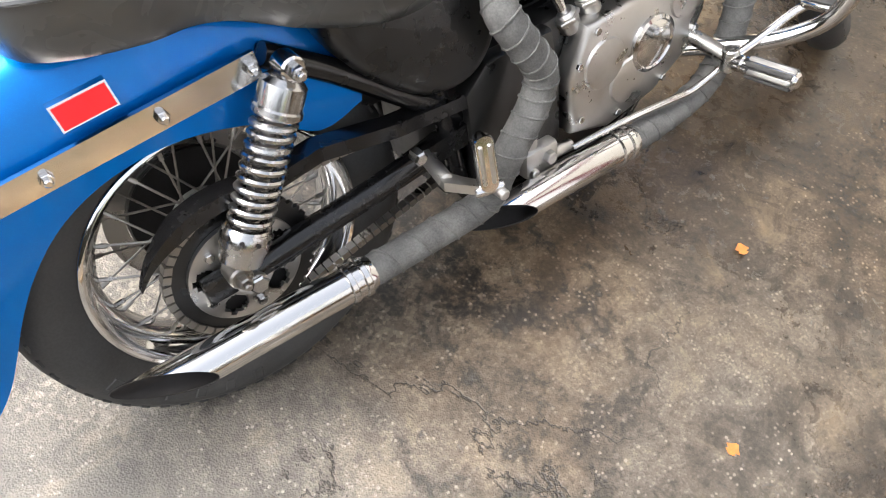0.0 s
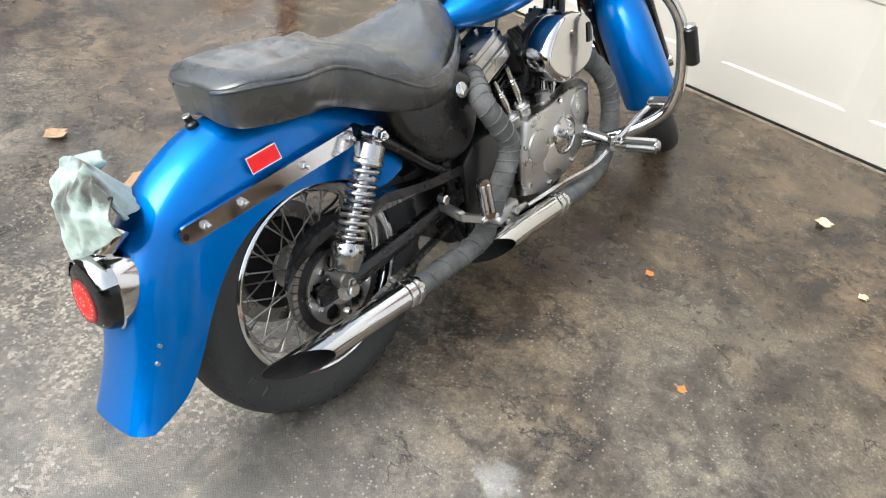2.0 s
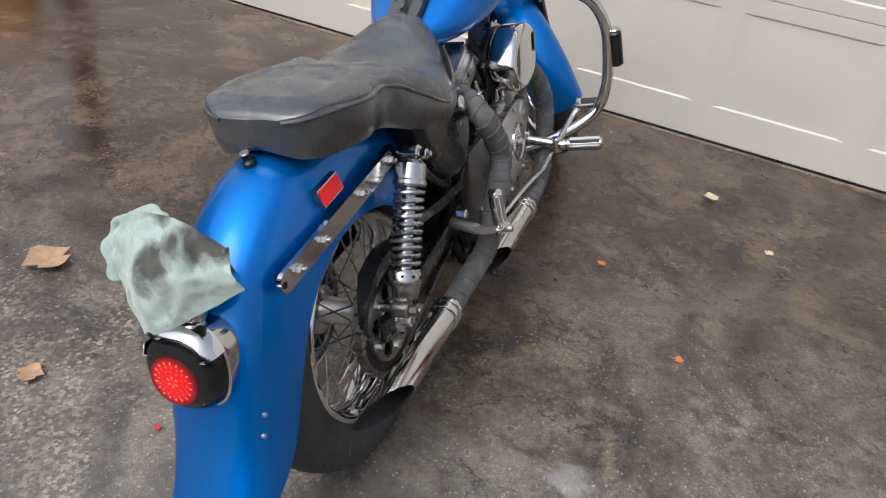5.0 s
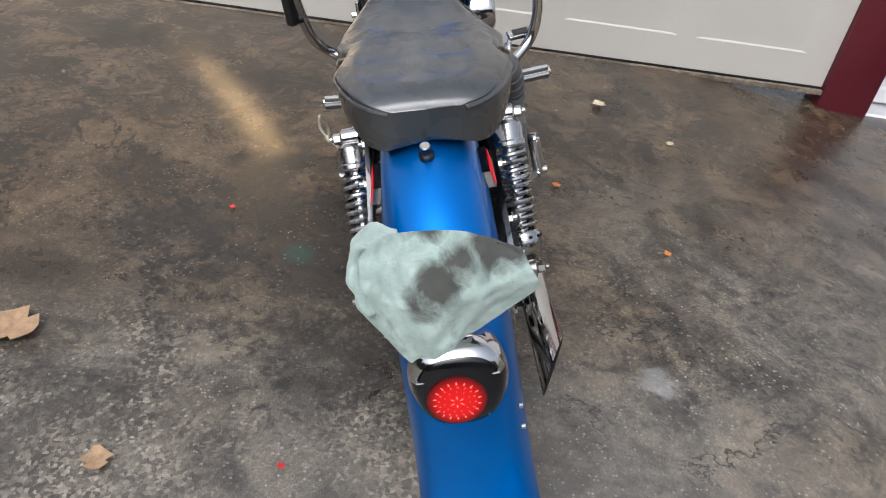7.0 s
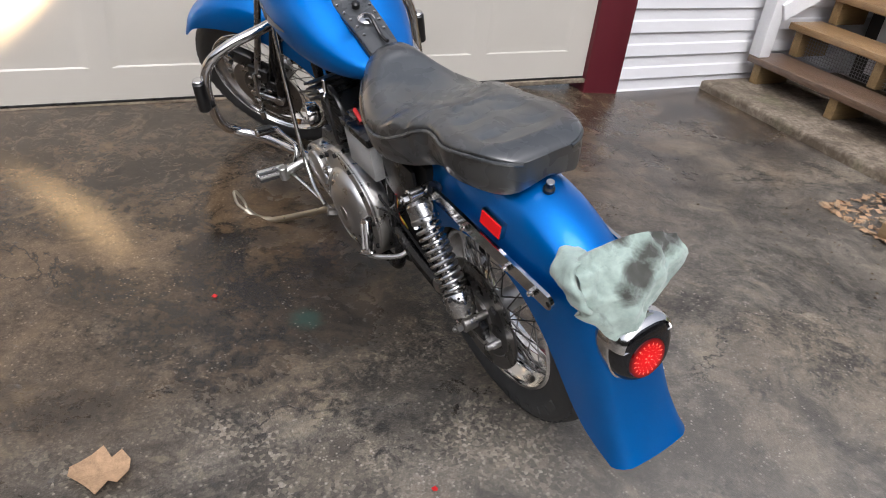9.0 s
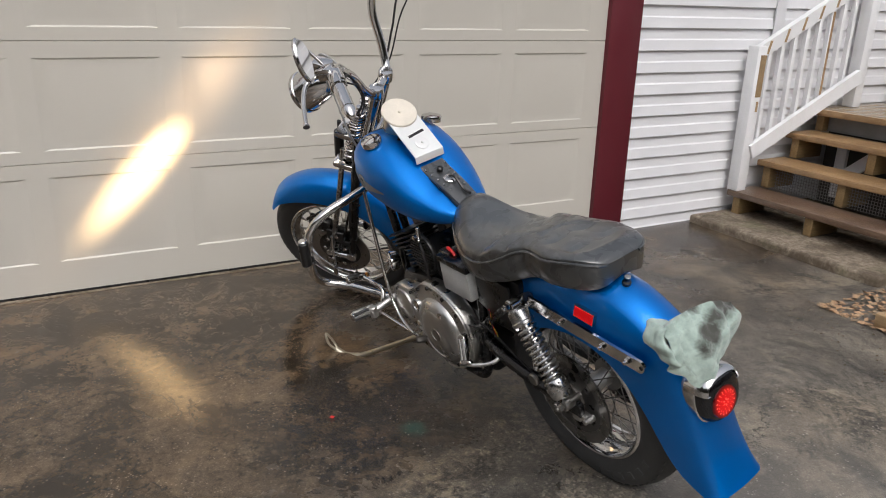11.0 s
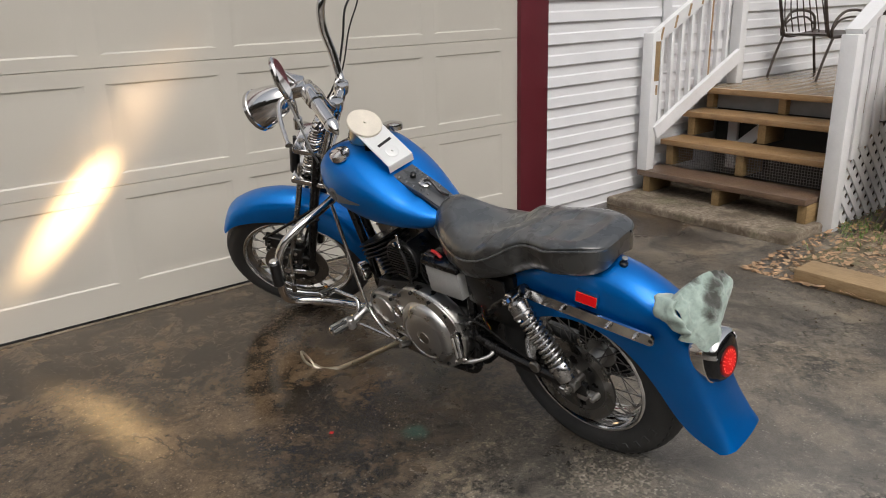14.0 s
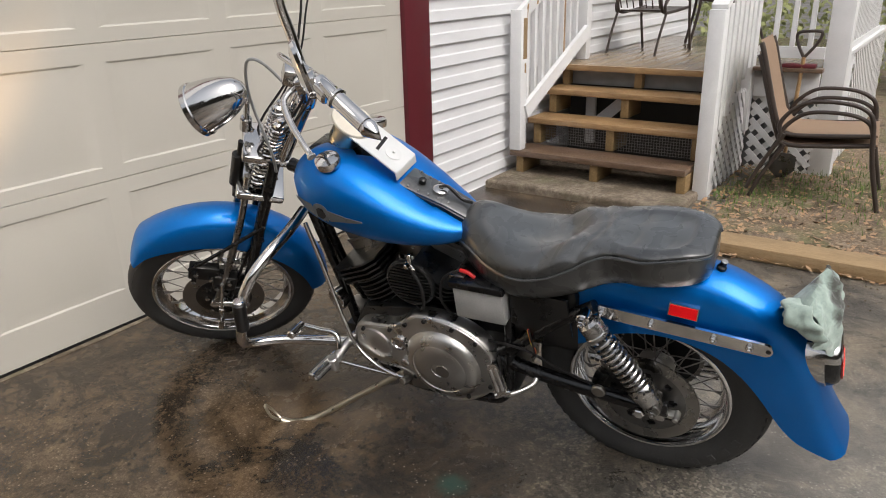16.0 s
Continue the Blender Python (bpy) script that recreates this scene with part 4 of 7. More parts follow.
for k in range(3):
    part("flame_decal", tube([(0.1315, 0.16 + 0.05 * k, 0.318 + 0.004 * k), (0.1315, 0.19 + 0.05 * k, 0.333 + 0.003 * k), (0.1315, 0.2 + 0.05 * k, 0.32 + 0.004 * k), (0.1315, 0.235 + 0.05 * k, 0.331 + 0.004 * k)], 0.0016, 6, 4), M_DECAL, bike, "thin pale blue flame line")


def shock(s):
    top, bot = Vector((s * 0.148, 0.186, 0.602)), Vector((s * 0.152, 0.024 if s > 0 else 0.004, 0.345))
    d = (bot - top).normalized()
    L = (bot - top).length
    root = part("shock", merge(lathe([(0.0, 0.012), (0.023, 0.014), (0.031, 0.022), (0.0315, 0.03), (0.0315, 0.052), (0.034, 0.055), (0.034, 0.062), (0.03, 0.066), (0.013, 0.068), (0.016, L * 0.75), (0.032, L * 0.755), (0.035, L * 0.77), (0.035, L * 0.85), (0.033, L * 0.86), (0.03, L * 0.93), (0.016, L * 0.955), (0.0, L * 0.96)], top, d, 32)), M_SATIN, bike, "chrome coil-over rear shock absorber")
    u, v = axes(d)
    coil = []
    turns, n = 11.0, 190
    for k in range(n + 1):
        t = k / n
        a = 2 * math.pi * turns * t
        coil.append(top + d * (0.068 + t * (L * 0.78 - 0.068)) + (u * math.cos(a) + v * math.sin(a)) * 0.0275)
    part("coil_spring", tube(coil, 0.0052, 8, 1, smooth=False), M_SATIN, root)
    for p, c in ((top, M_CHROME), (bot, M_DULL)):
        part("eye_bolt", merge(rod(p - X * s * 0.018, p + X * s * 0.018, 0.018, 16, 0.003), rod(p + X * s * 0.018, p + X * s * 0.034, 0.011, 6, 0.002), rod(p + X * s * 0.034, p + X * s * 0.042, 0.006, 10, 0.002), rod(p - X * s * 0.05, p, 0.01, 10)), c, root)
    holes = []
    for k in range(10):
        a = 2 * math.pi * k / 10
        p = top + d * (L * 0.79) + (u * math.cos(a) + v * math.sin(a)) * 0.036
        holes.append(rod(p, p + (u * math.cos(a) + v * math.sin(a)) * 0.0015, 0.0035, 8))
    part("vent_hole", merge(bmesh.new(), *holes), M_SOOT, root)


shock(1)
shock(-1)

# rear fender: crown line, then a flared tail
CROWN = [(0.34, 0.63), (0.24, 0.678), (0.13, 0.708), (0.01, 0.72), (-0.107, 0.708), (-0.19, 0.676), (-0.26, 0.63), (-0.315, 0.572), (-0.352, 0.51), (-0.377, 0.44), (-0.398, 0.37), (-0.422, 0.31), (-0.452, 0.248)]
SKIRT = [(0.3, 0.47), (0.225, 0.455), (0.145, 0.508), (0.04, 0.537), (-0.054, 0.532), (-0.13, 0.503), (-0.19, 0.455), (-0.235, 0.4), (-0.268, 0.35), (-0.298, 0.307), (-0.333, 0.272), (-0.372, 0.252), (-0.415, 0.238)]


def fender(crown, edge, half, shoulder, lift, steps=4, thick=0.004, turn=None):
    """A mudguard: from side to side over the crown, along a line of (y, z)."""
    cl = spline([(0, y, z) for y, z in crown], steps)
    el = spline([(0, y, z) for y, z in edge], steps)
    secs = []
    for i, (c, e) in enumerate(zip(cl, el)):
        d = (c - e)
        row = []
        for k in range(17):
            t = -1 + k / 8
            a = abs(t)
            if a < 0.62:
                f = a / 0.62
                x = half * shoulder * f
                q = c - d * (lift * f * f)
                x = half * (shoulder * f)
            else:
                f = (a - 0.62) / 0.38
                g = math.sin(f * math.pi / 2)
                x = half * (shoulder + (1 - shoulder) * g)
                q = c - d * (lift + (1 - lift) * (f ** 1.25))
            row.append(Vector((math.copysign(x, t), q.y, q.z)))
        secs.append(row)
    bm = loft(secs, cap=False, closed=False)
    for f in bm.faces:
        f.normal_update()
    thicken(bm, thick)
    if turn:
        bm.transform(turn)
    return bm


part("rear_fender", fender(CROWN, SKIRT, 0.094, 0.72, 0.14), M_BLUE, bike, "bright metallic blue ducktail rear fender", 50)
for s in (-1, 1):
    # strut rail, studs, reflector
    A, B_ = Vector((s * 0.11, 0.16, 0.604)), Vector((s * 0.1, -0.248, 0.566))
    d = (B_ - A).normalized()
    up = Vector((0, -d.z, d.y))
    up = d.cross(X).normalized()
    if up.z < 0:
        up = -up
    poly = []
    L = (B_ - A).length
    for k in range(9):
        a = radians(90 - 180 * k / 8)
        poly.append(A + d * (L - 0.012 + 0.018 * math.cos(a)) + up * 0.018 * math.sin(a))
    poly += [A - up * 0.019, A + up * 0.019]
    bm = loft([[p + X * s * 0.0 for p in poly], [p + X * s * 0.008 for p in poly]])
    rail = part("fender_strut", bm, M_CHROME, bike, "long chrome fender strut")
    for f in (0.0, 0.3, 0.66, 0.86):
        p = A + d * (L * f + 0.012) + X * s * 0.008
        part("stud", merge(rod(p, p + X * s * 0.008, 0.009, 6, 0.001), rod(p, p + X * s * 0.016, 0.0055, 12, 0.002)), M_CHROME, rail)
    part("slot", rod(B_ - d * 0.004 + X * s * 0.0078, B_ - d * 0.004 + X * s * 0.0088, 0.006, 12), M_SOOT, rail)
    C = Vector((s * 0.097, -0.046, 0.633))
    dd, uu = Vector((0, -0.995, -0.08)), Vector((-s * 0.25, -0.08, 0.96)).normalized()
    ref = part("reflector", loft([[C + X * s * h + dd * a * 0.0355 + uu * b * 0.0165 for a, b in ((1, 1), (-1, 1), (-1, -1), (1, -1))] for h in (-0.012, 0.001)]), M_CHROME, bike, "red rectangular side reflector in chrome")
    part("lens", loft([[C + X * s * h + dd * a * 0.0328 + uu * b * 0.0138 for a, b in ((1, 1), (-1, 1), (-1, -1), (1, -1))] for h in (-0.002, 0.003)]), M_RED, ref, "red reflector lens")
part("fender_bolt", lathe([(0.012, 0), (0.012, 0.008), (0.008, 0.012), (0.008, 0.02), (0.0, 0.022)], (0.0, -0.112, 0.706), (0, -0.3, 1), 14), M_MATTE, bike)
part("bolt_head", rod((0.0, -0.1185, 0.727), (0.0, -0.1195, 0.731), 0.0085, 12, 0.001), M_STEEL, bike)
for y, z in ((-0.36, 0.36), (-0.345, 0.39)):
    part("rivet", rod((0.08, y, z), (0.087, y, z), 0.004, 8), M_STEEL, bike)

# tail lamp with its chrome housing
TL = Vector((0.0, -0.338, 0.492))
TD = Vector((0.0, -0.95, 0.12)).normalized()
TU = Vector((0.0, 0.12, 0.95)).normalized()


def oval(p, rx, rz, n=40, sq=2.7):
    """A rounded square, a little narrower at its foot."""
    out = []
    for k in range(n):
        a = 2 * math.pi * k / n
        c, s = math.cos(a), math.sin(a)
        x, z = math.copysign(abs(c) ** (2 / sq), c), math.copysign(abs(s) ** (2 / sq), s)
        x *= 1.0 - 0.12 * max(0, -z)
        out.append(p + X * rx * 1.17 * x + TU * rz * 1.1 * z)
    return out


tail = part("tail_light", loft([oval(TL - TD * 0.045, 0.048, 0.056), oval(TL - TD * 0.01, 0.056, 0.062), oval(TL + TD * 0.022, 0.06, 0.066), oval(TL + TD * 0.03, 0.0605, 0.067), oval(TL + TD * 0.032, 0.057, 0.063), oval(TL + TD * 0.028, 0.054, 0.06)]), M_CHROME, bike, "chrome tail lamp with smoked lens, lit red")
part("smoked_lens", loft([oval(TL + TD * 0.029, 0.058, 0.064), oval(TL + TD * 0.046, 0.056, 0.061), oval(TL + TD * 0.058, 0.05, 0.054), oval(TL + TD * 0.0635, 0.042, 0.046), oval(TL + TD * 0.0655, 0.02, 0.022)]), M_SMOKE, tail, "smoked black lens")
part("lens_visor", loft([oval(TL + TD * h, 0.0605 * f, 0.0675 * f)[2:19] for h, f in ((0.03, 1.0), (0.047, 0.99), (0.0585, 0.93), (0.0635, 0.84), (0.061, 0.82), (0.044, 0.95), (0.03, 0.97))]), M_CHROME, tail, "chrome brow over the lens")
GLOW_C = TL + TD * 0.066 - TU * 0.009 - X * 0.006
part("lit_lens", lathe([(0.0435, -0.006), (0.041, 0.001), (0.02, 0.003), (0.0, 0.0035)], GLOW_C, TD, 40, caps=False), lamp_glow(GLOW_C, 0.0435), tail, "glowing red lamp")
leds = []
for ring, cnt in ((0.0075, 6), (0.0155, 11), (0.0235, 16), (0.0305, 18)):
    for k in range(cnt):
        a = 2 * math.pi * k / cnt + ring * 60
        dirv = X * math.cos(a) + TU * math.sin(a)
        p = GLOW_C + TD * (0.004 - ring * 0.06) + dirv * ring
        leds.append(loft([[p + dirv * 0.0034 + TD * h, p + dirv.cross(TD) * 0.0012 + TD * h, p - dirv * 0.0034 + TD * h, p - dirv.cross(TD) * 0.0012 + TD * h] for h in (-0.004, 0.0)]))
part("led_dots", merge(bmesh.new(), *leds), M_REDLED, tail)
part("lens_screw", box(0.028, 0.036, TL.y - 0.066, TL.y - 0.06, TL.z - 0.04, TL.z - 0.034, 0.001), M_STEEL, tail)
part("lamp_bracket", loft([oval(TL - TD * 0.06 + TU * 0.02, 0.043, 0.066), oval(TL - TD * 0.035, 0.048, 0.058)]), M_CHROME, tail)
part("number_plate_bracket", slab([(-0.30, 0.585), (-0.345, 0.56), (-0.37, 0.575), (-0.32, 0.605)], -0.03, 0.03, 0.003), M_CHROME, bike)

# seat: rings from the tail to the nose
SEAT = [  # y, half width, bottom, side (seam) height, top
    (-0.099, 0.05, 0.72, 0.774, 0.778), (-0.09, 0.079, 0.71, 0.78, 0.789), (-0.066, 0.105, 0.703, 0.784, 0.799), (-0.02, 0.126, 0.698, 0.783, 0.804), (0.045, 0.141, 0.694, 0.776, 0.802),
    (0.095, 0.132, 0.689, 0.773, 0.799), (0.14, 0.127, 0.676, 0.766, 0.795), (0.18, 0.14, 0.66, 0.751, 0.787), (0.215, 0.151, 0.645, 0.73, 0.772), (0.28, 0.164, 0.624, 0.699, 0.752), (0.345, 0.168, 0.61, 0.683, 0.744),
    (0.41, 0.157, 0.607, 0.682, 0.755), (0.465, 0.136, 0.616, 0.693, 0.782), (0.51, 0.11, 0.634, 0.71, 0.797), (0.55, 0.083, 0.656, 0.718, 0.79), (0.58, 0.05, 0.682, 0.712, 0.758)]


def seat_rings(rows, n=32):
    """Padded sections: a domed top with full shoulders, a stitched groove, and a tall side that tucks in below."""
    secs = []
    line = [spline([(r[0], r[k], 0) for r in rows], 8) for k in (1, 2, 3, 4)]
    for w, b, s, t in zip(*line):
        yy, hw, bo, se, to = w.x, w.y, b.y, s.y, t.y
        ring = []
        dip = smoothstep(0.14, 0.22, yy) * (1 - smoothstep(0.38, 0.5, yy))
        for k in range(n + 1):
            a = math.pi * k / n
            u = math.cos(a)
            h = math.sin(a) ** (0.66 - 0.1 * dip + 0.75 * smoothstep(0.36, 0.5, yy))
            x = hw * 0.985 * math.copysign(abs(u) ** 0.8, u)
            z = se + 0.004 + (to - se - 0.004) * h + 0.009 * dip * (math.exp(-((abs(x) - 0.09) / 0.04) ** 2) - math.exp(-(x / 0.05) ** 2))
            if x > 0:  # the rider's dish is worn lower on its far side
                z -= 0.007 * smoothstep(0.03, 0.12, x) + 0.014 * smoothstep(0.02, 0.12, x) * smoothstep(0.24, 0.34, yy) * (1 - smoothstep(0.5, 0.58, yy))
                x *= 1 - 0.1 * smoothstep(0.36, 0.48, yy)
            ring.append(Vector((x, yy, z)))
        for f, q in ((0.955, 0.0), (1.005, 0.05), (1.012, 0.3), (0.99, 0.6), (0.94, 0.86), (0.88, 0.98)):
            ring.append(Vector((-hw * f, yy, se + (bo - se) * q)))
        ring.append(Vector((0, yy, bo + 0.012)))
        for f, q in ((0.88, 0.98), (0.94, 0.86), (0.99, 0.6), (1.012, 0.3), (1.005, 0.05), (0.955, 0.0)):
            ring.append(Vector((hw * f, yy, se + (bo - se) * q)))
        secs.append(ring)
    return secs


def rider_panel(x, y):
    return math.hypot(x / 0.105, (y - 0.365) / 0.125)


def pillion_panel(x, y):
    return ((abs(x) / 0.088) ** 3.2 + (abs(y - 0.05) / 0.098) ** 3.2) ** (1 / 3.2)


TUFTS = [(s * 0.05, y) for s in (-1, 1) for y in (0.0, 0.085)]


def quilt(x, y):
    """Height of the let-in panels, the tufts and the stitched lines on the pad."""
    h = -0.006 * (1 - smoothstep(0.93, 1.06, rider_panel(x, y))) - 0.006 * (1 - smoothstep(0.93, 1.07, pillion_panel(x, y)))
    for tx, ty in TUFTS:
        h -= 0.006 * math.exp(-((x - tx) ** 2 + (y - ty) ** 2) / 0.0006)
        h -= 0.0035 * math.exp(-((y - ty + 0.25 * (x - tx)) / 0.006) ** 2) * math.exp(-((x - tx) / 0.04) ** 2)
    h += 0.0025 * math.exp(-((y + 0.05) / 0.025) ** 2)
    band = y - 0.205 - 0.35 * abs(x)
    h += 0.011 * math.exp(-(band / 0.026) ** 2)
    h -= 0.005 * math.exp(-((band - 0.05) / 0.007) ** 2) + 0.004 * math.exp(-((band + 0.045) / 0.007) ** 2)
    h -= 0.004 * math.exp(-(x / 0.006) ** 2) * smoothstep(0.1, 0.15, y) * (1 - smoothstep(0.2, 0.26, y))
    for s, a in ((1, 0.5), (-1, 0.4)):
        h -= 0.0035 * math.exp(-((x - s * (0.03 + a * (y - 0.1))) / 0.006) ** 2) * smoothstep(0.06, 0.1, y) * (1 - smoothstep(0.15, 0.2, y))
    return h


SETTLED = Matrix(((1, 0, 0, 0.011), (0, 1, 0, 0), (-0.05, 0, 1, 0), (0, 0, 0, 1)))  # the pad sits a little off the frame's plane
rings = [[SETTLED @ q for q in r] for r in seat_rings(SEAT)]
bm = loft(rings)
bm.normal_update()
for v in bm.verts:
    c = v.co
    if v.normal.z > 0.35:
        v.co += Vector((0, 0, 1)) * quilt(c.x, c.y)
    if v.normal.z > -0.3:
        wrinkle = 0.003 * math.sin(c.y * 75 + 6 * math.sin(c.x * 26)) * smoothstep(0.1, 0.14, c.y) * (1 - smoothstep(0.19, 0.27, c.y))
        sag = 0.0022 * math.sin(c.y * 38 + 40 * c.x) * (1 - smoothstep(0.2, 0.5, abs(v.normal.z)))
        v.co += v.normal * (0.002 * noise.noise(c * 11) + 0.0005 * noise.noise(c * 40) + 0.4 * wrinkle + 0.35 * sag)
seat = part("seat", bm, M_LEATHER, bike, "black padded two-up leatherette seat, scuffed", 32)
seat.data.materials.append(M_INSERT)
for f in seat.data.polygons:
    if f.normal.z > 0.3 and (rider_panel(f.center.x, f.center.y) < 0.98 or pillion_panel(f.center.x, f.center.y) < 0.99):
        f.material_index = 1
M_SCUFF = surface("scuffed_tan_edge", (0.1, 0.07, 0.045), 0.6, 0, 0.5, 14, 240, 0.3)
for s in (0, 32):
    edge_line = [r[s] + Vector((0.003 if s == 0 else -0.003, 0, -0.004)) for r in rings[2:-2]]
    part("piping", tube(edge_line, 0.0042, 8, 1, smooth=False), M_LEATHER, seat)
    part("worn_piping", tube(edge_line[84:100], 0.0044, 8, 1, smooth=False), M_SCUFF, seat, "piping rubbed to tan")

# fuel tank in two lobes with a central dash
TANK = [  # y, half width, bottom, waist, top
    (0.53, 0.035, 0.722, 0.735, 0.748), (0.55, 0.068, 0.708, 0.738, 0.762), (0.59, 0.098, 0.698, 0.743, 0.783), (0.64, 0.122, 0.692, 0.752, 0.812), (0.7, 0.146, 0.69, 0.77, 0.852), (0.77, 0.164, 0.692, 0.793, 0.899), (0.84, 0.174, 0.702, 0.816, 0.938),
    (0.91, 0.176, 0.717, 0.836, 0.965), (0.97, 0.166, 0.737, 0.846, 0.97), (1.02, 0.143, 0.76, 0.85, 0.952), (1.05, 0.11, 0.785, 0.853, 0.928), (1.068, 0.068, 0.812, 0.856, 0.9)]


def tank_rings():
    secs = []
    line = [spline([(r[0], r[k], 0) for r in TANK], 5) for k in (1, 2, 3, 4)]
    for w, b, m, t in zip(*line):
        y, hw, bo, mi, to = w.x, w.y, b.y, m.y, t.y
        ring = []
        for k in range(32):
            a = 2 * math.pi * k / 32
            c, s = math.cos(a), math.sin(a)
            x = hw * math.copysign(abs(c) ** 0.86, c)
            if s >= 0:
                z = mi + (to - mi) * abs(s) ** 0.66
                z -= 0.016 * math.exp(-(x / 0.045) ** 2) * (1 if to - bo > 0.12 else 0)
            else:
                z = mi - (mi - bo) * abs(s) ** 0.75
            ring.append((x, y, z))
        secs.append(ring)
    return secs


tank = part("fuel_tank", loft(tank_rings()), M_BLUE, bike, "bright metallic blue teardrop fuel tank with winged emblem", 60)
for s in (-1, 1):
    cap = part("fuel_cap", lathe([(0.036, -0.012), (0.0365, 0.004), (0.0345, 0.009), (0.02, 0.013), (0.0, 0.0145)], (0.012 + s * 0.126, 0.908, 0.955), (s * 0.2, -0.08, 1), 32), M_CHROME, bike, "round chrome fuel cap")


def on_tank(s, y, z):
    """The tank's side at a height."""
    rows = tank_rings()
    row = min(rows, key=lambda r: abs(r[0][1] - y))
    best = min((q for q in row if q[0] * s > 0.02), key=lambda q: abs(q[2] - z))
    return Vector((best[0] + s * 0.002, y, z))


def emblem(s):
    """A winged round badge, laid on the tank's flank."""
    bm = bmesh.new()
    quads = []
    for y0, y1, h0, h1, z0, z1 in ((1.03, 0.99, 0.006, 0.014, 0.84, 0.833), (0.99, 0.955, 0.014, 0.018, 0.833, 0.826), (0.9, 0.85, 0.018, 0.01, 0.815, 0.81), (0.85, 0.795, 0.01, 0.002, 0.81, 0.806)):
        quads.append([on_tank(s, y0, z0 + h0), on_tank(s, y1, z1 + h1), on_tank(s, y1, z1 - h1), on_tank(s, y0, z0 - h0)])
    for q in quads:
        bm.faces.new([bm.verts.new(p) for p in q])
    ring = []
    for k in range(20):
        a = 2 * math.pi * k / 20
        ring.append((on_tank(s, 0.927 + 0.03 * math.cos(a), 0.82 + 0.032 * math.sin(a)), on_tank(s, 0.927 + 0.017 * math.cos(a), 0.82 + 0.018 * math.sin(a))))
    ro = [bm.verts.new(a) for a, b in ring]
    ri = [bm.verts.new(b) for a, b in ring]
    for k in range(20):
        j = (k + 1) % 20
        bm.faces.new((ro[k], ro[j], ri[j], ri[k]))
    thicken(bm, 0.0015)
    part("emblem", bm, M_DECAL, tank, "grey winged round emblem")
    disc = bmesh.new()
    disc.faces.new([disc.verts.new(on_tank(s, 0.927 + 0.017 * math.cos(a), 0.82 + 0.018 * math.sin(a))) for a in (2 * math.pi * k / 20 for k in range(20))])
    thicken(disc, 0.001)
    part("emblem_centre", disc, M_BLACK, tank, "dark middle of the round emblem")


emblem(1)
emblem(-1)


def tank_top(y):
    """The height of the dash that lies in the hollow between the tank's halves."""
    pts = [(0.5, 0.745), (0.55, 0.772), (0.615, 0.806), (0.69, 0.835), (0.768, 0.872), (0.86, 0.935), (0.95, 0.958), (1.04, 0.94)]
    for (a, p), (b, q) in zip(pts, pts[1:]):
        if y <= b:
            return p + (q - p) * (y - a) / (b - a)
    return 0.94


def strip(y0, y1, hw0, hw1, lift, thick, n=12):
    secs = []
    for k in range(n + 1):
        y = y0 + (y1 - y0) * k / n
        hw = hw0 + (hw1 - hw0) * k / n
        z = tank_top(y) + lift
        secs.append([(hw, y, z - thick), (hw, y, z - 0.003), (hw - 0.004, y, z), (-hw + 0.004, y, z), (-hw, y, z - 0.003), (-hw, y, z - thick)])
    return loft(secs)


console = part("dash_console", strip(0.53, 1.03, 0.042, 0.058, 0.004, 0.06), M_BLACK, bike, "black studded leather tank console")
part("leather_pouch", strip(0.54, 0.735, 0.038, 0.048, 0.012, 0.02), M_LEATHER, console)
for y in (0.6, 0.628, 0.656, 0.684, 0.712):
    for s in (-1, 1):
        part("stud", lathe([(0.0045, 0), (0.003, 0.003), (0, 0.004)], (s * (0.028 + 0.012 * (y - 0.6) / 0.11), y, tank_top(y) + 0.0135), (0, -0.3, 1), 10, caps=False), M_CHROME, console)
key = part("key_switch", lathe([(0.022, -0.004), (0.022, 0.006), (0.018, 0.009), (0.01, 0.009), (0.01, 0.004), (0, 0.004)], (0.0, 0.636, tank_top(0.636) + 0.016), (0, -0.35, 1), 24), M_CHROME, console, "chrome ignition switch with key strap")
part("key_strap", tube([(0.0, 0.636, tank_top(0.636) + 0.028), (0.003, 0.61, tank_top(0.61) + 0.04), (0.006, 0.575, tank_top(0.575) + 0.022), (0.008, 0.545, tank_top(0.545) + 0.03)], 0.005, 8), M_MATTE, console)
part("knob", lathe([(0.011, 0), (0.011, 0.012), (0.006, 0.016), (0, 0.016)], (0.0, 0.69, tank_top(0.69) + 0.014), (0, -0.35, 1), 16), M_MATTE, console)
# bare gauge plate
PD = Vector((0, 0.79, 0.61)).normalized()
PN = Vector((0, -0.61, 0.79)).normalized()
P0 = Vector((0.0, 0.735, 0.902))
plate = part("gauge_plate", loft([[P0 + X * a * w + PD * b + PN * h for a, b, w in ((1, 0, 0.056), (1, 0.17, 0.056), (-1, 0.17, 0.056), (-1, 0, 0.056))] for h in (0, 0.004)]), M_PLATE, bike, "bare bright metal gauge plate with round disc")
part("plate_front", loft([[P0 + X * a * 0.056 + PD * (0.001 - b * 0.0) - PN * b * 0.016 + PD * (-0.012 * b) + PD * h for a, b in ((1, 0), (1, 1), (-1, 1), (-1, 0))] for h in (0, -0.003)]), M_PLATE, plate)
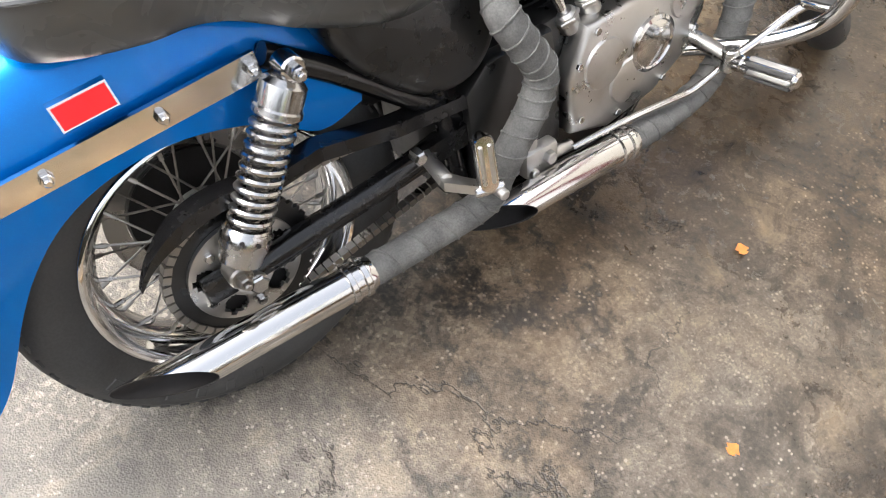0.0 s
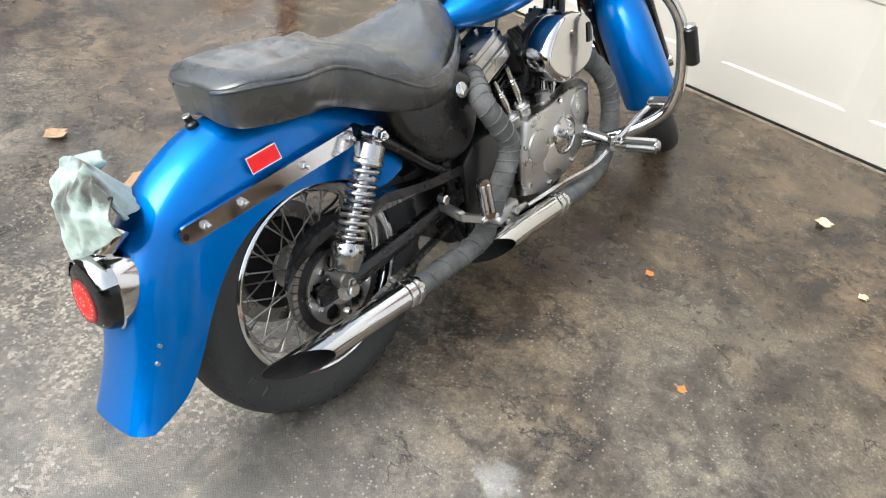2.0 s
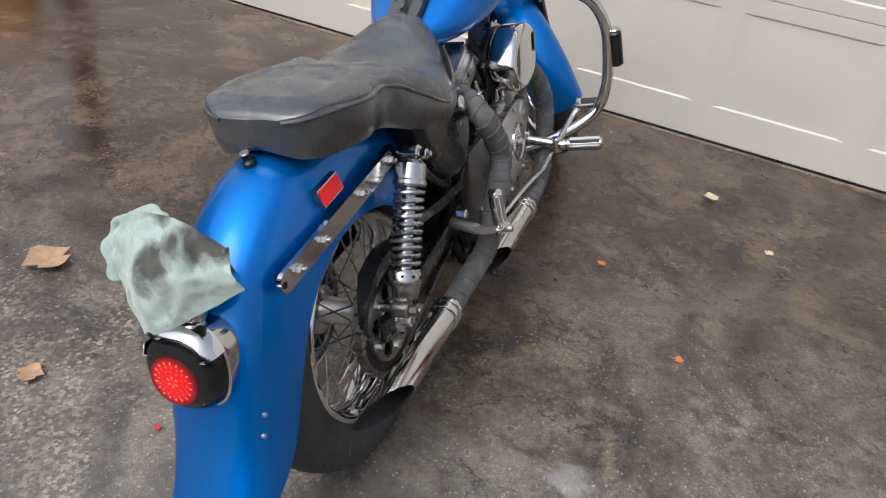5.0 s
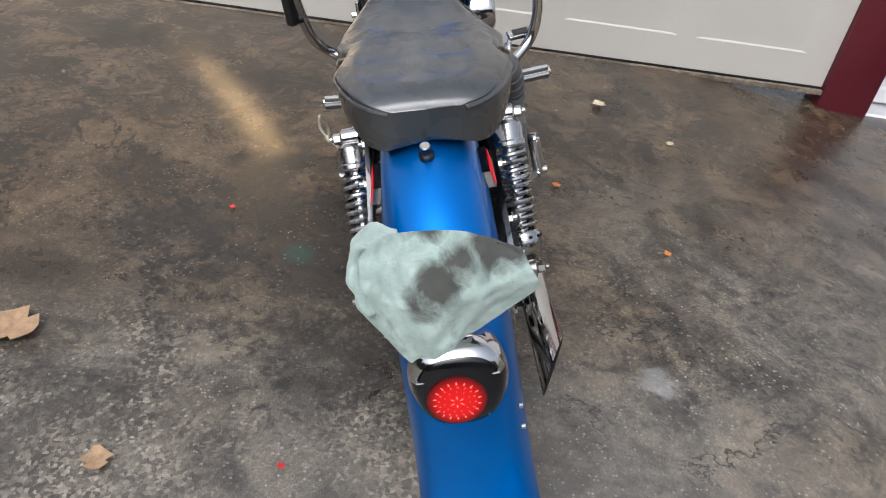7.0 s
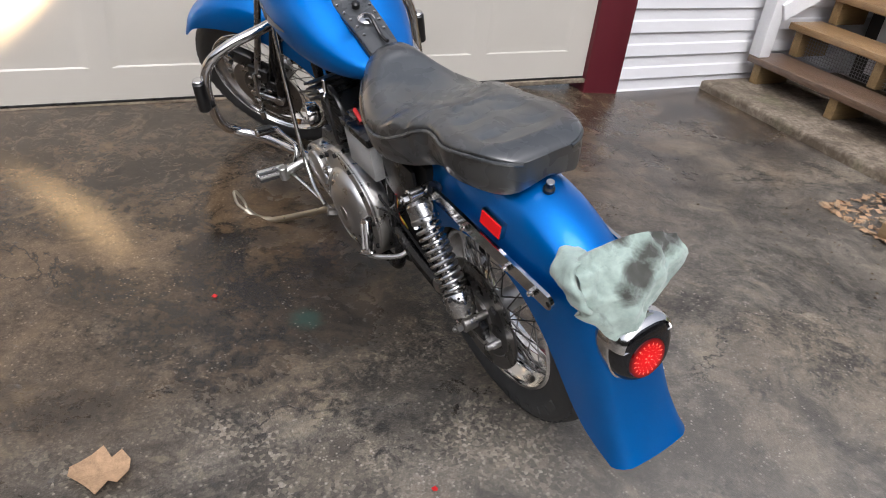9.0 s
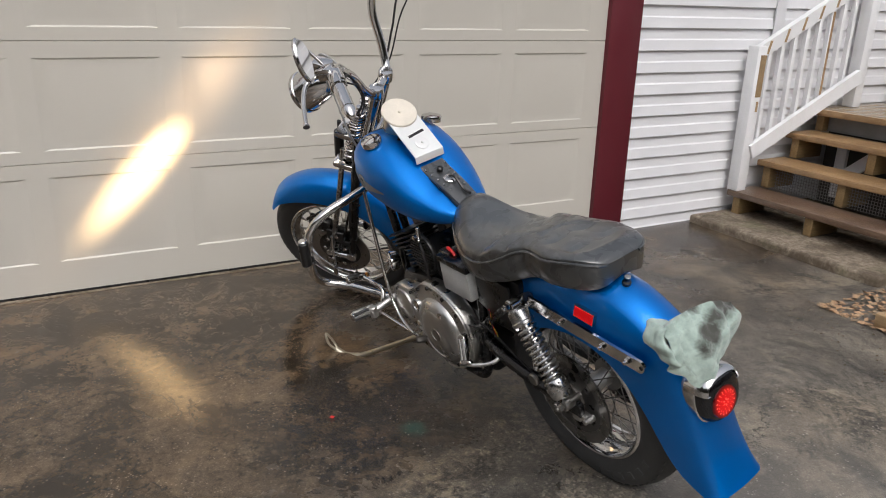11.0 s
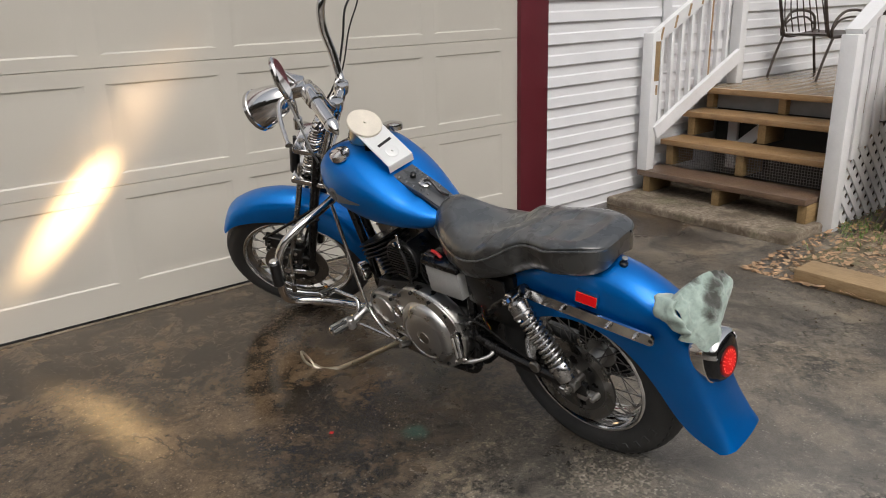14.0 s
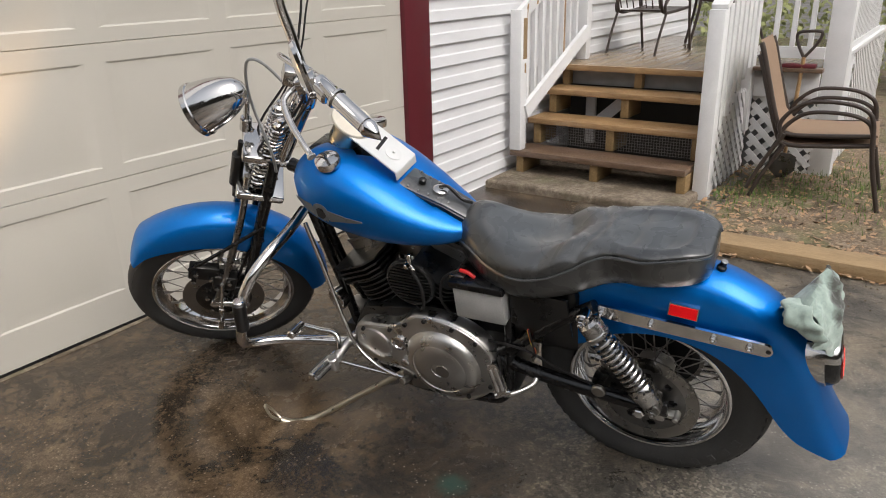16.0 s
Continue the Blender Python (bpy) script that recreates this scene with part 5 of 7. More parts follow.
part("gauge_disc", merge(lathe([(0.062, 0), (0.062, 0.006), (0.06, 0.008), (0.0, 0.008)], P0 + PD * 0.188 + PN * 0.004, PN, 40), rod(P0 + PD * 0.188 + PN * 0.01, P0 + PD * 0.188 + PN * 0.018, 0.005, 10)), M_GAUGE, plate, "cream round blank disc")
part("gauge_can", rod(P0 + PD * 0.188 + PN * 0.004, P0 + PD * 0.188 - PN * 0.07, 0.045, 32), M_GOLDISH, plate)
part("slot", loft([[P0 + X * (a * 0.032 + 0.004) + PD * (0.088 + b * 0.005 + a * 0.004) + PN * h for a, b in ((1, 1), (-1, 1), (-1, -1), (1, -1))] for h in (0.003, 0.0052)]), M_SOOT, plate)
part("small_dial", merge(lathe([(0.024, 0.004), (0.024, 0.0065), (0.02, 0.0075), (0, 0.0075)], P0 + PD * 0.045, PN, 28), rod(P0 + PD * 0.045 + PN * 0.0075, P0 + PD * 0.045 + PN * 0.014, 0.004, 8)), M_PLATE, plate)

# frame
F = []
for s in (-1, 1):
    F.append(tube([(s * 0.015, 1.12, 0.83), (s * 0.018, 1.1, 0.7), (s * 0.025, 1.05, 0.45), (s * 0.06, 0.98, 0.25), (s * 0.11, 0.82, 0.16), (s * 0.11, 0.55, 0.165), (s * 0.11, 0.46, 0.2), (s * 0.11, 0.43, 0.35), (s * 0.1, 0.42, 0.55)], 0.016, 12))
    F.append(tube([(s * 0.105, 0.46, 0.375), (s * 0.11, 0.384, 0.436), (s * 0.112, 0.31, 0.502), (s * 0.11, 0.249, 0.553), (s * 0.105, 0.17, 0.608)], 0.018, 12))
    F.append(tube([(s * 0.105, 0.44, 0.36), (s * 0.11, 0.38, 0.44), (s * 0.1, 0.3, 0.56)], 0.014, 10))
F.append(tube([(0, 1.15, 0.86), (0, 0.9, 0.76), (0, 0.6, 0.68), (0, 0.4, 0.62)], 0.022, 12))
F.append(rod(fork(0, 0.56, 0) - Vector((0, 0.02, 0)), fork(0, 0.76, 0) - Vector((0, 0.02, 0)), 0.034, 20, 0.005))
part("frame", merge(bmesh.new(), *F), M_BLACK, bike, "black tubular steel frame")

# engine: crankcase, gear cover, primary cover, cylinders
part("crankcase", merge(slab([(0.5, 0.22), (0.47, 0.36), (0.56, 0.45), (0.72, 0.47), (0.93, 0.43), (0.98, 0.34), (0.94, 0.22), (0.8, 0.165), (0.6, 0.17)], -0.1, 0.115, 0.012), box(-0.1, 0.1, 0.42, 0.56, 0.2, 0.44, 0.02)), M_MATTE, bike, "black engine crankcase")
cam_cover = part("cam_cover", slab([(0.665, 0.245), (0.66, 0.36), (0.7, 0.445), (0.82, 0.455), (0.97, 0.475), (1.005, 0.45), (1.005, 0.36), (0.965, 0.285), (0.88, 0.235), (0.76, 0.215)], 0.11, 0.158, 0.012, 3), M_STEEL, bike, "polished alloy gear case cover")
for y, z, r in ((0.74, 0.36, 0.05), (0.8, 0.3, 0.045), (0.945, 0.41, 0.045)):
    part("cover_boss", lathe([(r, 0), (r * 0.92, 0.006), (r * 0.8, 0.007), (0, 0.008)], (0.1565, y, z), X, 32), M_STEEL, cam_cover)
part("points_cover", lathe([(0.055, 0), (0.054, 0.008), (0.047, 0.011), (0.044, 0.008), (0.035, 0.009), (0.0, 0.012)], (0.156, 0.86, 0.35), X, 36), M_CHROME, cam_cover)
for y, z in ((0.685, 0.27), (0.68, 0.38), (0.72, 0.43), (0.85, 0.45), (0.985, 0.44), (0.98, 0.33), (0.9, 0.26), (0.78, 0.24)):
    part("cover_screw", rod((0.156, y, z), (0.163, y, z), 0.0075, 6, 0.001), M_CHROME, cam_cover)
part("sprocket_cover", slab([(0.46, 0.23), (0.455, 0.42), (0.5, 0.46), (0.64, 0.46), (0.655, 0.36), (0.655, 0.235), (0.56, 0.205)], 0.1, 0.14, 0.01), M_MATTE, bike, "matt black sprocket cover")
part("oil_pump", merge(box(0.11, 0.165, 0.55, 0.628, 0.205, 0.262, 0.01), rod((0.14, 0.575, 0.255), (0.14, 0.575, 0.29), 0.017, 14, 0.004), rod((0.16, 0.6, 0.24), (0.178, 0.6, 0.24), 0.013, 6, 0.002), rod((0.16, 0.565, 0.22), (0.174, 0.565, 0.22), 0.009, 12, 0.002), rod((0.15, 0.62, 0.225), (0.15, 0.67, 0.22), 0.012, 12, 0.003)), M_STEEL, bike, "small bright oil pump")
PRIM = [(0.455, 0.35), (0.47, 0.26), (0.53, 0.2), (0.62, 0.165), (0.7, 0.19), (0.77, 0.245), (0.88, 0.255), (0.935, 0.3), (0.945, 0.36), (0.91, 0.405), (0.79, 0.425), (0.7, 0.485), (0.58, 0.48), (0.49, 0.43)]
prim = part("primary_cover", slab([(q.y, q.z) for q in spline([(0, y, z) for y, z in PRIM], 4, True)], -0.095, -0.155, 0.014, 3), M_STEEL, bike, "cast alloy primary drive cover")
part("clutch_cover", lathe([(0.126, 0.0), (0.123, 0.014), (0.113, 0.026), (0.1, 0.032), (0.0895, 0.0345), (0.087, 0.0315), (0.083, 0.0345), (0.055, 0.0385), (0.024, 0.04), (0.022, 0.0375), (0.016, 0.039), (0, 0.04)], (-0.148, 0.632, 0.317), -X, 64), M_STEEL, prim, "round domed clutch cover")
part("cover_bead", tube([(-0.154, y * 0.965 + 0.024, z * 0.96 + 0.013) for y, z in PRIM], 0.0035, 8, 5, True), M_STEEL, prim)
part("badge", lathe([(0.022, 0), (0.022, 0.003), (0, 0.004)], (-0.1868, 0.618, 0.318), -X, 20), M_DULL, prim)
part("alternator_dome", lathe([(0.062, 0), (0.06, 0.012), (0.05, 0.017), (0, 0.02)], (-0.15, 0.87, 0.335), -X, 32), M_STEEL, prim)
part("timing_plug", lathe([(0.026, 0), (0.026, 0.01), (0.018, 0.012), (0.016, 0.008), (0, 0.008)], (-0.153, 0.775, 0.365), -X, 24), M_CHROME, prim)
for y, z in ((0.9, 0.39), (0.8, 0.41), (0.74, 0.445), (0.67, 0.475), (0.58, 0.465), (0.51, 0.43), (0.475, 0.35), (0.48, 0.27), (0.56, 0.205), (0.74, 0.235), (0.88, 0.27)):
    part("cover_screw", rod((-0.15, y, z), (-0.163, y, z), 0.007, 8, 0.001), M_SOOT, prim)
part("drain_plug", rod((-0.15, 0.76, 0.3), (-0.175, 0.76, 0.3), 0.014, 6, 0.003), M_CHROME, prim)


def cylinder(base, d, name):
    """A finned barrel and head with its rocker box."""
    base, d = Vector(base), Vector(d).normalized()
    prof = []
    h = 0.0
    for k in range(12):
        r = 0.078 if k < 8 else 0.088
        prof += [(0.055, h), (r, h + 0.001), (r, h + 0.006), (0.055, h + 0.007)]
        h += 0.0165
    cyl = part(name, lathe(prof, base, d, 36), M_MATTE, bike, "black finned engine cylinder")
    top = base + d * h
    side = d.cross(X).normalized()
    for k in range(4):
        o = base + d * (0.135 + 0.0165 * k)
        part("head_fin", loft([[o + X * a * 0.1 + side * b * 0.085 + d * t for a, b in ((1, 0.6), (0.7, 1), (-0.7, 1), (-1, 0.6), (-1, -0.6), (-0.7, -1), (0.7, -1), (1, -0.6))] for t in (0, 0.006)]), M_MATTE, cyl)
    rk = []
    for t0, t1, w in ((-0.008, 0.02, 0.08), (0.021, 0.03, 0.086), (0.031, 0.058, 0.078), (0.059, 0.074, 0.066)):
        rk.append([[top + X * (0.068 + a * (0.046 - 0.006 * (t0 > 0.03))) + side * b * w + d * t for a, b in ((1, 0.55), (0.93, 0.85), (0.72, 1), (-0.8, 1), (-1, 0.7), (-1, -0.7), (-0.8, -1), (0.72, -1), (0.93, -0.85), (1, -0.55))] for t in (t0 + 0.001, t1)])
    part("rocker_box", merge(bmesh.new(), *[loft(q) for q in rk]), M_STEEL, cyl, "alloy rocker box")
    for a, b in ((0.9, 0.8), (0.9, -0.8), (-0.6, 0.8), (-0.6, -0.8)):
        q = top + X * (0.068 + a * 0.036) + side * b * 0.06 + d * 0.072
        part("rocker_bolt", rod(q, q + d * 0.01, 0.007, 6, 0.001), M_CHROME, cyl)
    return top


V0 = Vector((0, 0.76, 0.41))
cylinder(V0 + Vector((0, -0.035, 0)), (0, -0.38, 0.92), "rear_cylinder")
cylinder(V0 + Vector((0, 0.11, -0.01)), (0, 0.38, 0.92), "front_cylinder")
for (y0, z0), (y1, z1) in (((0.736, 0.47), (0.7, 0.585)), ((0.688, 0.455), (0.642, 0.565)), ((0.838, 0.47), (0.85, 0.6)), ((0.882, 0.44), (0.905, 0.6))):
    foot, head = Vector((0.115, y0, z0)), Vector((0.105, y1, z1))
    up_ = (head - foot).normalized()
    pr = part("pushrod_tube", merge(rod(foot, head, 0.0085, 14), rod(foot + up_ * 0.035, foot + up_ * 0.075, 0.0115, 14, 0.003), rod(foot + up_ * 0.078, foot + up_ * 0.084, 0.013, 14, 0.002)), M_CHROME, bike, "chrome pushrod tube")
    part("lifter_block", merge(rod(foot - up_ * 0.03, foot + up_ * 0.012, 0.02, 16, 0.005), rod(foot - up_ * 0.005, foot + up_ * 0.004, 0.026, 6, 0.002)), M_STEEL, pr)
horn_at = Vector((-0.115, 0.72, 0.573))
horn = part("horn", lathe([(0.078, 0.0), (0.08, 0.006), (0.078, 0.014), (0.072, 0.017), (0.066, 0.013), (0.0, 0.014)], horn_at + X * 0.012, -X, 40), M_MATTE, bike, "round black horn with a ribbed face")
for k in range(12):
    z = -0.0605 + 0.011 * k
    w = math.sqrt(0.069 ** 2 - z * z)
    part("rib", box(horn_at.x - 0.009, horn_at.x - 0.002, horn_at.y - w, horn_at.y + w, horn_at.z + z - 0.0022, horn_at.z + z + 0.0022, 0.001), M_MATTE, horn)
part("horn_bracket", rod(horn_at + X * 0.01, horn_at + X * 0.08, 0.009, 10), M_SOOT, horn)
part("fuel_tap", merge(rod((-0.128, 0.695, 0.69), (-0.132, 0.695, 0.65), 0.0065, 12, 0.002), rod((-0.12, 0.715, 0.655), (-0.145, 0.675, 0.65), 0.005, 10, 0.002), rod((-0.135, 0.7, 0.658), (-0.15, 0.7, 0.658), 0.008, 6, 0.002)), M_CHROME, bike, "small chrome fuel tap")
part("fuel_hose", tube([(-0.132, 0.7, 0.645), (-0.142, 0.668, 0.6), (-0.14, 0.668, 0.53), (-0.12, 0.7, 0.485), (-0.06, 0.76, 0.48)], 0.005, 8), M_SOOT, bike, "black fuel hose")
for y0, y1, z1 in ((0.77, 0.8, 0.5), (0.79, 0.83, 0.47), (0.755, 0.76, 0.49)):
    part("hose", tube([(0.08, y0, 0.66), (0.125, y0 + 0.005, 0.6), (0.12, (y0 + y1) / 2, 0.54), (0.1, y1, z1)], 0.0065, 8), M_SOOT, bike, "black engine hose")
air = part("air_cleaner", slab([(q.y, q.z) for q in spline([(0, y, z) for y, z in ((0.738, 0.6), (0.755, 0.555), (0.82, 0.513), (0.9, 0.515), (0.955, 0.545), (0.968, 0.62), (0.925, 0.668), (0.84, 0.678), (0.775, 0.65))], 4, True)], 0.125, 0.205, 0.018, 4), M_CHROME, bike, "oval chrome air cleaner cover")
part("backing_plate", slab([(0.745, 0.6), (0.76, 0.56), (0.82, 0.517), (0.9, 0.52), (0.95, 0.55), (0.96, 0.62), (0.92, 0.665), (0.84, 0.672), (0.78, 0.645)], 0.1, 0.122, 0.004), M_MATTE, air)
part("carburettor", box(0.03, 0.11, 0.75, 0.85, 0.55, 0.64, 0.015), M_DULL, bike)
part("air_cleaner_label", box(0.2055, 0.208, 0.925, 0.945, 0.59, 0.64, 0.002), M_SMOKE, bike)

# oil tank side covers
part("side_cover", slab([(q.y, q.z) for q in spline([(0, y, z) for y, z in ((0.245, 0.63), (0.285, 0.54), (0.384, 0.455), (0.47, 0.45), (0.522, 0.505), (0.53, 0.59), (0.5, 0.64), (0.42, 0.66), (0.31, 0.66))], 4, True)], 0.06, 0.15, 0.025, 4), M_MATTE, bike, "black oil tank cover")
part("ignition_knob", merge(lathe([(0.018, 0), (0.018, 0.012), (0.012, 0.016), (0, 0.016)], (0.148, 0.462, 0.604), (1, -0.1, 0.25), 20)), M_CHROME, bike)
bat = part("battery", box(-0.15, -0.04, 0.41, 0.56, 0.515, 0.617, 0.006), M_CASE, bike, "grey battery in a black tray")
part("battery_top", box(-0.155, -0.035, 0.405, 0.568, 0.6185, 0.641, 0.005), M_BLACK, bat)
part("terminal", merge(box(-0.13, -0.1, 0.53, 0.575, 0.633, 0.645, 0.002)), M_DULL, bat)
part("red_boot", tube([(-0.12, 0.5, 0.642), (-0.12, 0.52, 0.655), (-0.115, 0.545, 0.655)], 0.006, 8), M_WIRE_R, bat)
part("battery_cable", tube([(-0.115, 0.545, 0.655), (-0.12, 0.6, 0.62), (-0.12, 0.62, 0.54), (-0.1, 0.6, 0.47)], 0.0045, 8), M_SOOT, bat)
part("left_side_panel", slab([(0.23, 0.5), (0.24, 0.62), (0.4, 0.63), (0.405, 0.51), (0.33, 0.48)], -0.125, -0.115, 0.003), M_MATTE, bike)
part("inner_box", box(-0.1, 0.06, 0.22, 0.44, 0.42, 0.63, 0.02), M_MATTE, bike)
for k, m in enumerate((M_WIRE_Y, M_WIRE_R, M_SOOT)):
    part("wire", tube([(-0.12 - 0.004 * k, 0.36 - 0.004 * k, 0.5), (-0.135, 0.345, 0.46 + 0.006 * k), (-0.125 - 0.003 * k, 0.34, 0.42), (-0.11, 0.36, 0.38)], 0.003, 6), m, bike)
part("cable", tube([(-0.1, 0.55, 0.4), (-0.13, 0.45, 0.43), (-0.13, 0.36, 0.42), (-0.12, 0.25, 0.36), (-0.13, 0.1, 0.33)], 0.004, 6), M_SOOT, bike)

# exhausts: wrapped head pipes and slash-cut chrome mufflers


def wrapped(pts, r, name, label):
    line = spline(pts, 10)
    root = part(name, tube(line, r, 18, 1, smooth=False), M_WRAP, bike, label)
    helix = []
    n = len(line)
    total = sum((b - a).length for a, b in zip(line, line[1:]))
    turns = total / 0.032
    for i in range(int(turns * 14)):
        f = i / (turns * 14) * (n - 1)
        k = min(int(f), n - 2)
        p = line[k].lerp(line[k + 1], f - k)
        d = (line[k + 1] - line[k]).normalized()
        a = 2 * math.pi * i / 14
        x1 = (X - d * X.dot(d)).normalized()
        y1 = d.cross(x1)
        helix.append(p + (x1 * math.cos(a) + y1 * math.sin(a)) * (r + 0.0005))
    part("wrap_edge", tube(helix, 0.0022, 6, 1, smooth=False), M_WRAP, root)
    return root


def muffler(a, b, r, name):
    """A tube whose far end is cut on the slant, open and sooty inside."""
    a, b = Vector(a), Vector(b)
    d = (b - a).normalized()
    L = (b - a).length
    u = (Vector((0.97, 0, -0.2)) - d * Vector((0.97, 0, -0.2)).dot(d)).normalized()
    v = d.cross(u)
    bm = bmesh.new()
    n = 32
    rows = []
    for h, rr in ((0, r * 0.86), (0.012, r), (0.014, r), (0.3, r), (0.7, r), (1.0, r)):
        ring = []
        for k in range(n):
            q = 2 * math.pi * k / n
            c = math.cos(q)
            hh = h if h < 0.1 else h * (L - 0.055 - 0.07 * c) if h == 1.0 else h * (L - 0.12)
            ring.append(bm.verts.new(a + d * hh + (u * c + v * math.sin(q)) * rr))
        rows.append(ring)
    for p, q in zip(rows, rows[1:]):
        for k in range(n):
            j = (k + 1) % n
            bm.faces.new((p[k], p[j], q[j], q[k]))
    bm.faces.new(rows[0])
    bmesh.ops.recalc_face_normals(bm, faces=bm.faces[:])
    root = part(name, bm, M_CHROME, bike, "chrome slash-cut muffler with a sooty mouth", 50)
    bm = bmesh.new()
    lip = []
    for rr, back in ((r - 0.0002, 0.0), (r * 0.93, 0.001), (r * 0.9, 0.09)):
        ring = []
        for k in range(n):
            q = 2 * math.pi * k / n
            c = math.cos(q)
            ring.append(bm.verts.new(a + d * (L - 0.055 - 0.07 * c - back) + (u * c + v * math.sin(q)) * rr))
        lip.append(ring)
    for p, q in zip(lip, lip[1:]):
        for k in range(n):
            j = (k + 1) % n
            bm.faces.new((p[k], p[j], q[j], q[k]))
    bm.faces.new(lip[-1])
    part("mouth", bm, M_SOOT, root, "sooty black opening")
    for h in (0.02, 0.045):
        part("clamp_ring", lathe([(r + 0.001, -0.006), (r + 0.004, -0.004), (r + 0.004, 0.004), (r + 0.001, 0.006)], a + d * h, d, 28), M_CHROME, root)


wrapped([(0.1, 0.57, 0.6), (0.15, 0.525, 0.59), (0.19, 0.495, 0.565), (0.205, 0.52, 0.51), (0.208, 0.55, 0.455), (0.206, 0.535, 0.4), (0.2, 0.49, 0.335), (0.19, 0.455, 0.27), (0.18, 0.43, 0.235), (0.17, 0.32, 0.222), (0.168, 0.2, 0.222)], 0.027, "rear_exhaust_pipe", "grey heat-wrapped rear exhaust pipe")
wrapped([(0.1, 0.93, 0.56), (0.15, 0.965, 0.545), (0.18, 1.02, 0.49), (0.19, 1.055, 0.42), (0.19, 1.06, 0.35), (0.187, 1.04, 0.265), (0.188, 0.98, 0.205), (0.19, 0.86, 0.188), (0.19, 0.78, 0.187)], 0.027, "front_exhaust_pipe", "grey heat-wrapped front exhaust pipe")
muffler((0.168, 0.215, 0.222), (0.166, -0.19, 0.238), 0.031, "muffler")
muffler((0.19, 0.79, 0.187), (0.19, 0.4, 0.2), 0.031, "muffler")


# passenger pegs, forward controls, engine guard
def peg(base, tip, r, name, label, rib=None):
    base, tip = Vector(base), Vector(tip)
    d = (tip - base).normalized()
    L = (tip - base).length
    root = part(name, merge(rod(base, base + d * 0.02, r * 0.75, 14, 0.003), rod(base + d * 0.018, tip, r * 0.8, 20, 0.005)), M_CHROME, bike, label)
    u, v = axes(d)
    for k in range(8):
        a = 2 * math.pi * k / 8
        o = (u * math.cos(a) + v * math.sin(a))
        part("rubber_rib", rod(base + d * 0.03 + o * r * 0.8, tip - d * 0.008 + o * r * 0.8, r * 0.24, 8, 0.002), (M_RUBBER if k % 2 else M_STEEL) if rib is None else rib, root)


def folded_peg(top, foot, out, label, bracket):
    """A flat folded footpeg: a rounded bar with two raised ribs, hinged at its foot."""
    top, foot, out = Vector(top), Vector(foot), Vector(out).normalized()
    d = (top - foot).normalized()
    w = d.cross(out).normalized()
    L = (top - foot).length
    shape = [(L * 0.5 + (L * 0.5 - 0.013) * math.copysign(1, math.cos(a)) + 0.013 * math.cos(a), 0.0165 * math.sin(a)) for a in (2 * math.pi * (k + 0.5) / 24 for k in range(24))]
    root = part("passenger_peg", loft([[foot + d * a + w * b * f + out * h for a, b in shape] for h, f in ((-0.01, 0.85), (-0.007, 1.0), (0.007, 1.0), (0.01, 0.85))]), M_CHROME, bike, label)
    for s in (-1, 1):
        part("rib", rod(foot + d * 0.014 + w * s * 0.0075 + out * 0.01, top - d * 0.014 + w * s * 0.0075 + out * 0.01, 0.004, 8, 0.002), M_STEEL, root)
    part("hinge_pin", rod(foot - w * 0.024, foot + w * 0.024, 0.009, 12, 0.002), M_CHROME, root)
    part("peg_bracket", bracket, M_STEEL, bike, "cast alloy peg bracket")


folded_peg((0.229, 0.412, 0.42), (0.24, 0.41, 0.322), (0.9, -0.3, 0.1), "folded ribbed alloy passenger footpeg", merge(loft([[(x, y, z + h * 0.011) for x, y, z in ((0.19, 0.35, 0.346), (0.21, 0.348, 0.344), (0.24, 0.4, 0.322), (0.227, 0.42, 0.315), (0.205, 0.39, 0.328), (0.185, 0.37, 0.338))] for h in (-0.8, 0.8)]), rod((0.13, 0.37, 0.35), (0.2, 0.36, 0.342), 0.013, 12, 0.003), rod((0.2, 0.425, 0.312), (0.262, 0.425, 0.312), 0.009, 12, 0.002)))
part("bracket_bolt", rod((0.165, 0.33, 0.395), (0.19, 0.33, 0.395), 0.012, 6, 0.003), M_CHROME, bike)
folded_peg((-0.184, 0.452, 0.4), (-0.212, 0.413, 0.316), (-0.9, -0.3, 0.1), "folded ribbed chrome passenger footpeg", tube([(-0.12, 0.34, 0.335), (-0.15, 0.345, 0.318), (-0.19, 0.38, 0.312), (-0.212, 0.41, 0.312)], 0.007, 10))
peg((0.25, 0.985, 0.292), (0.375, 0.998, 0.295), 0.021, "rider_peg", "ribbed chrome forward footpeg")
peg((-0.2, 1.0, 0.292), (-0.325, 1.008, 0.3), 0.021, "rider_peg", "ribbed chrome forward footpeg")
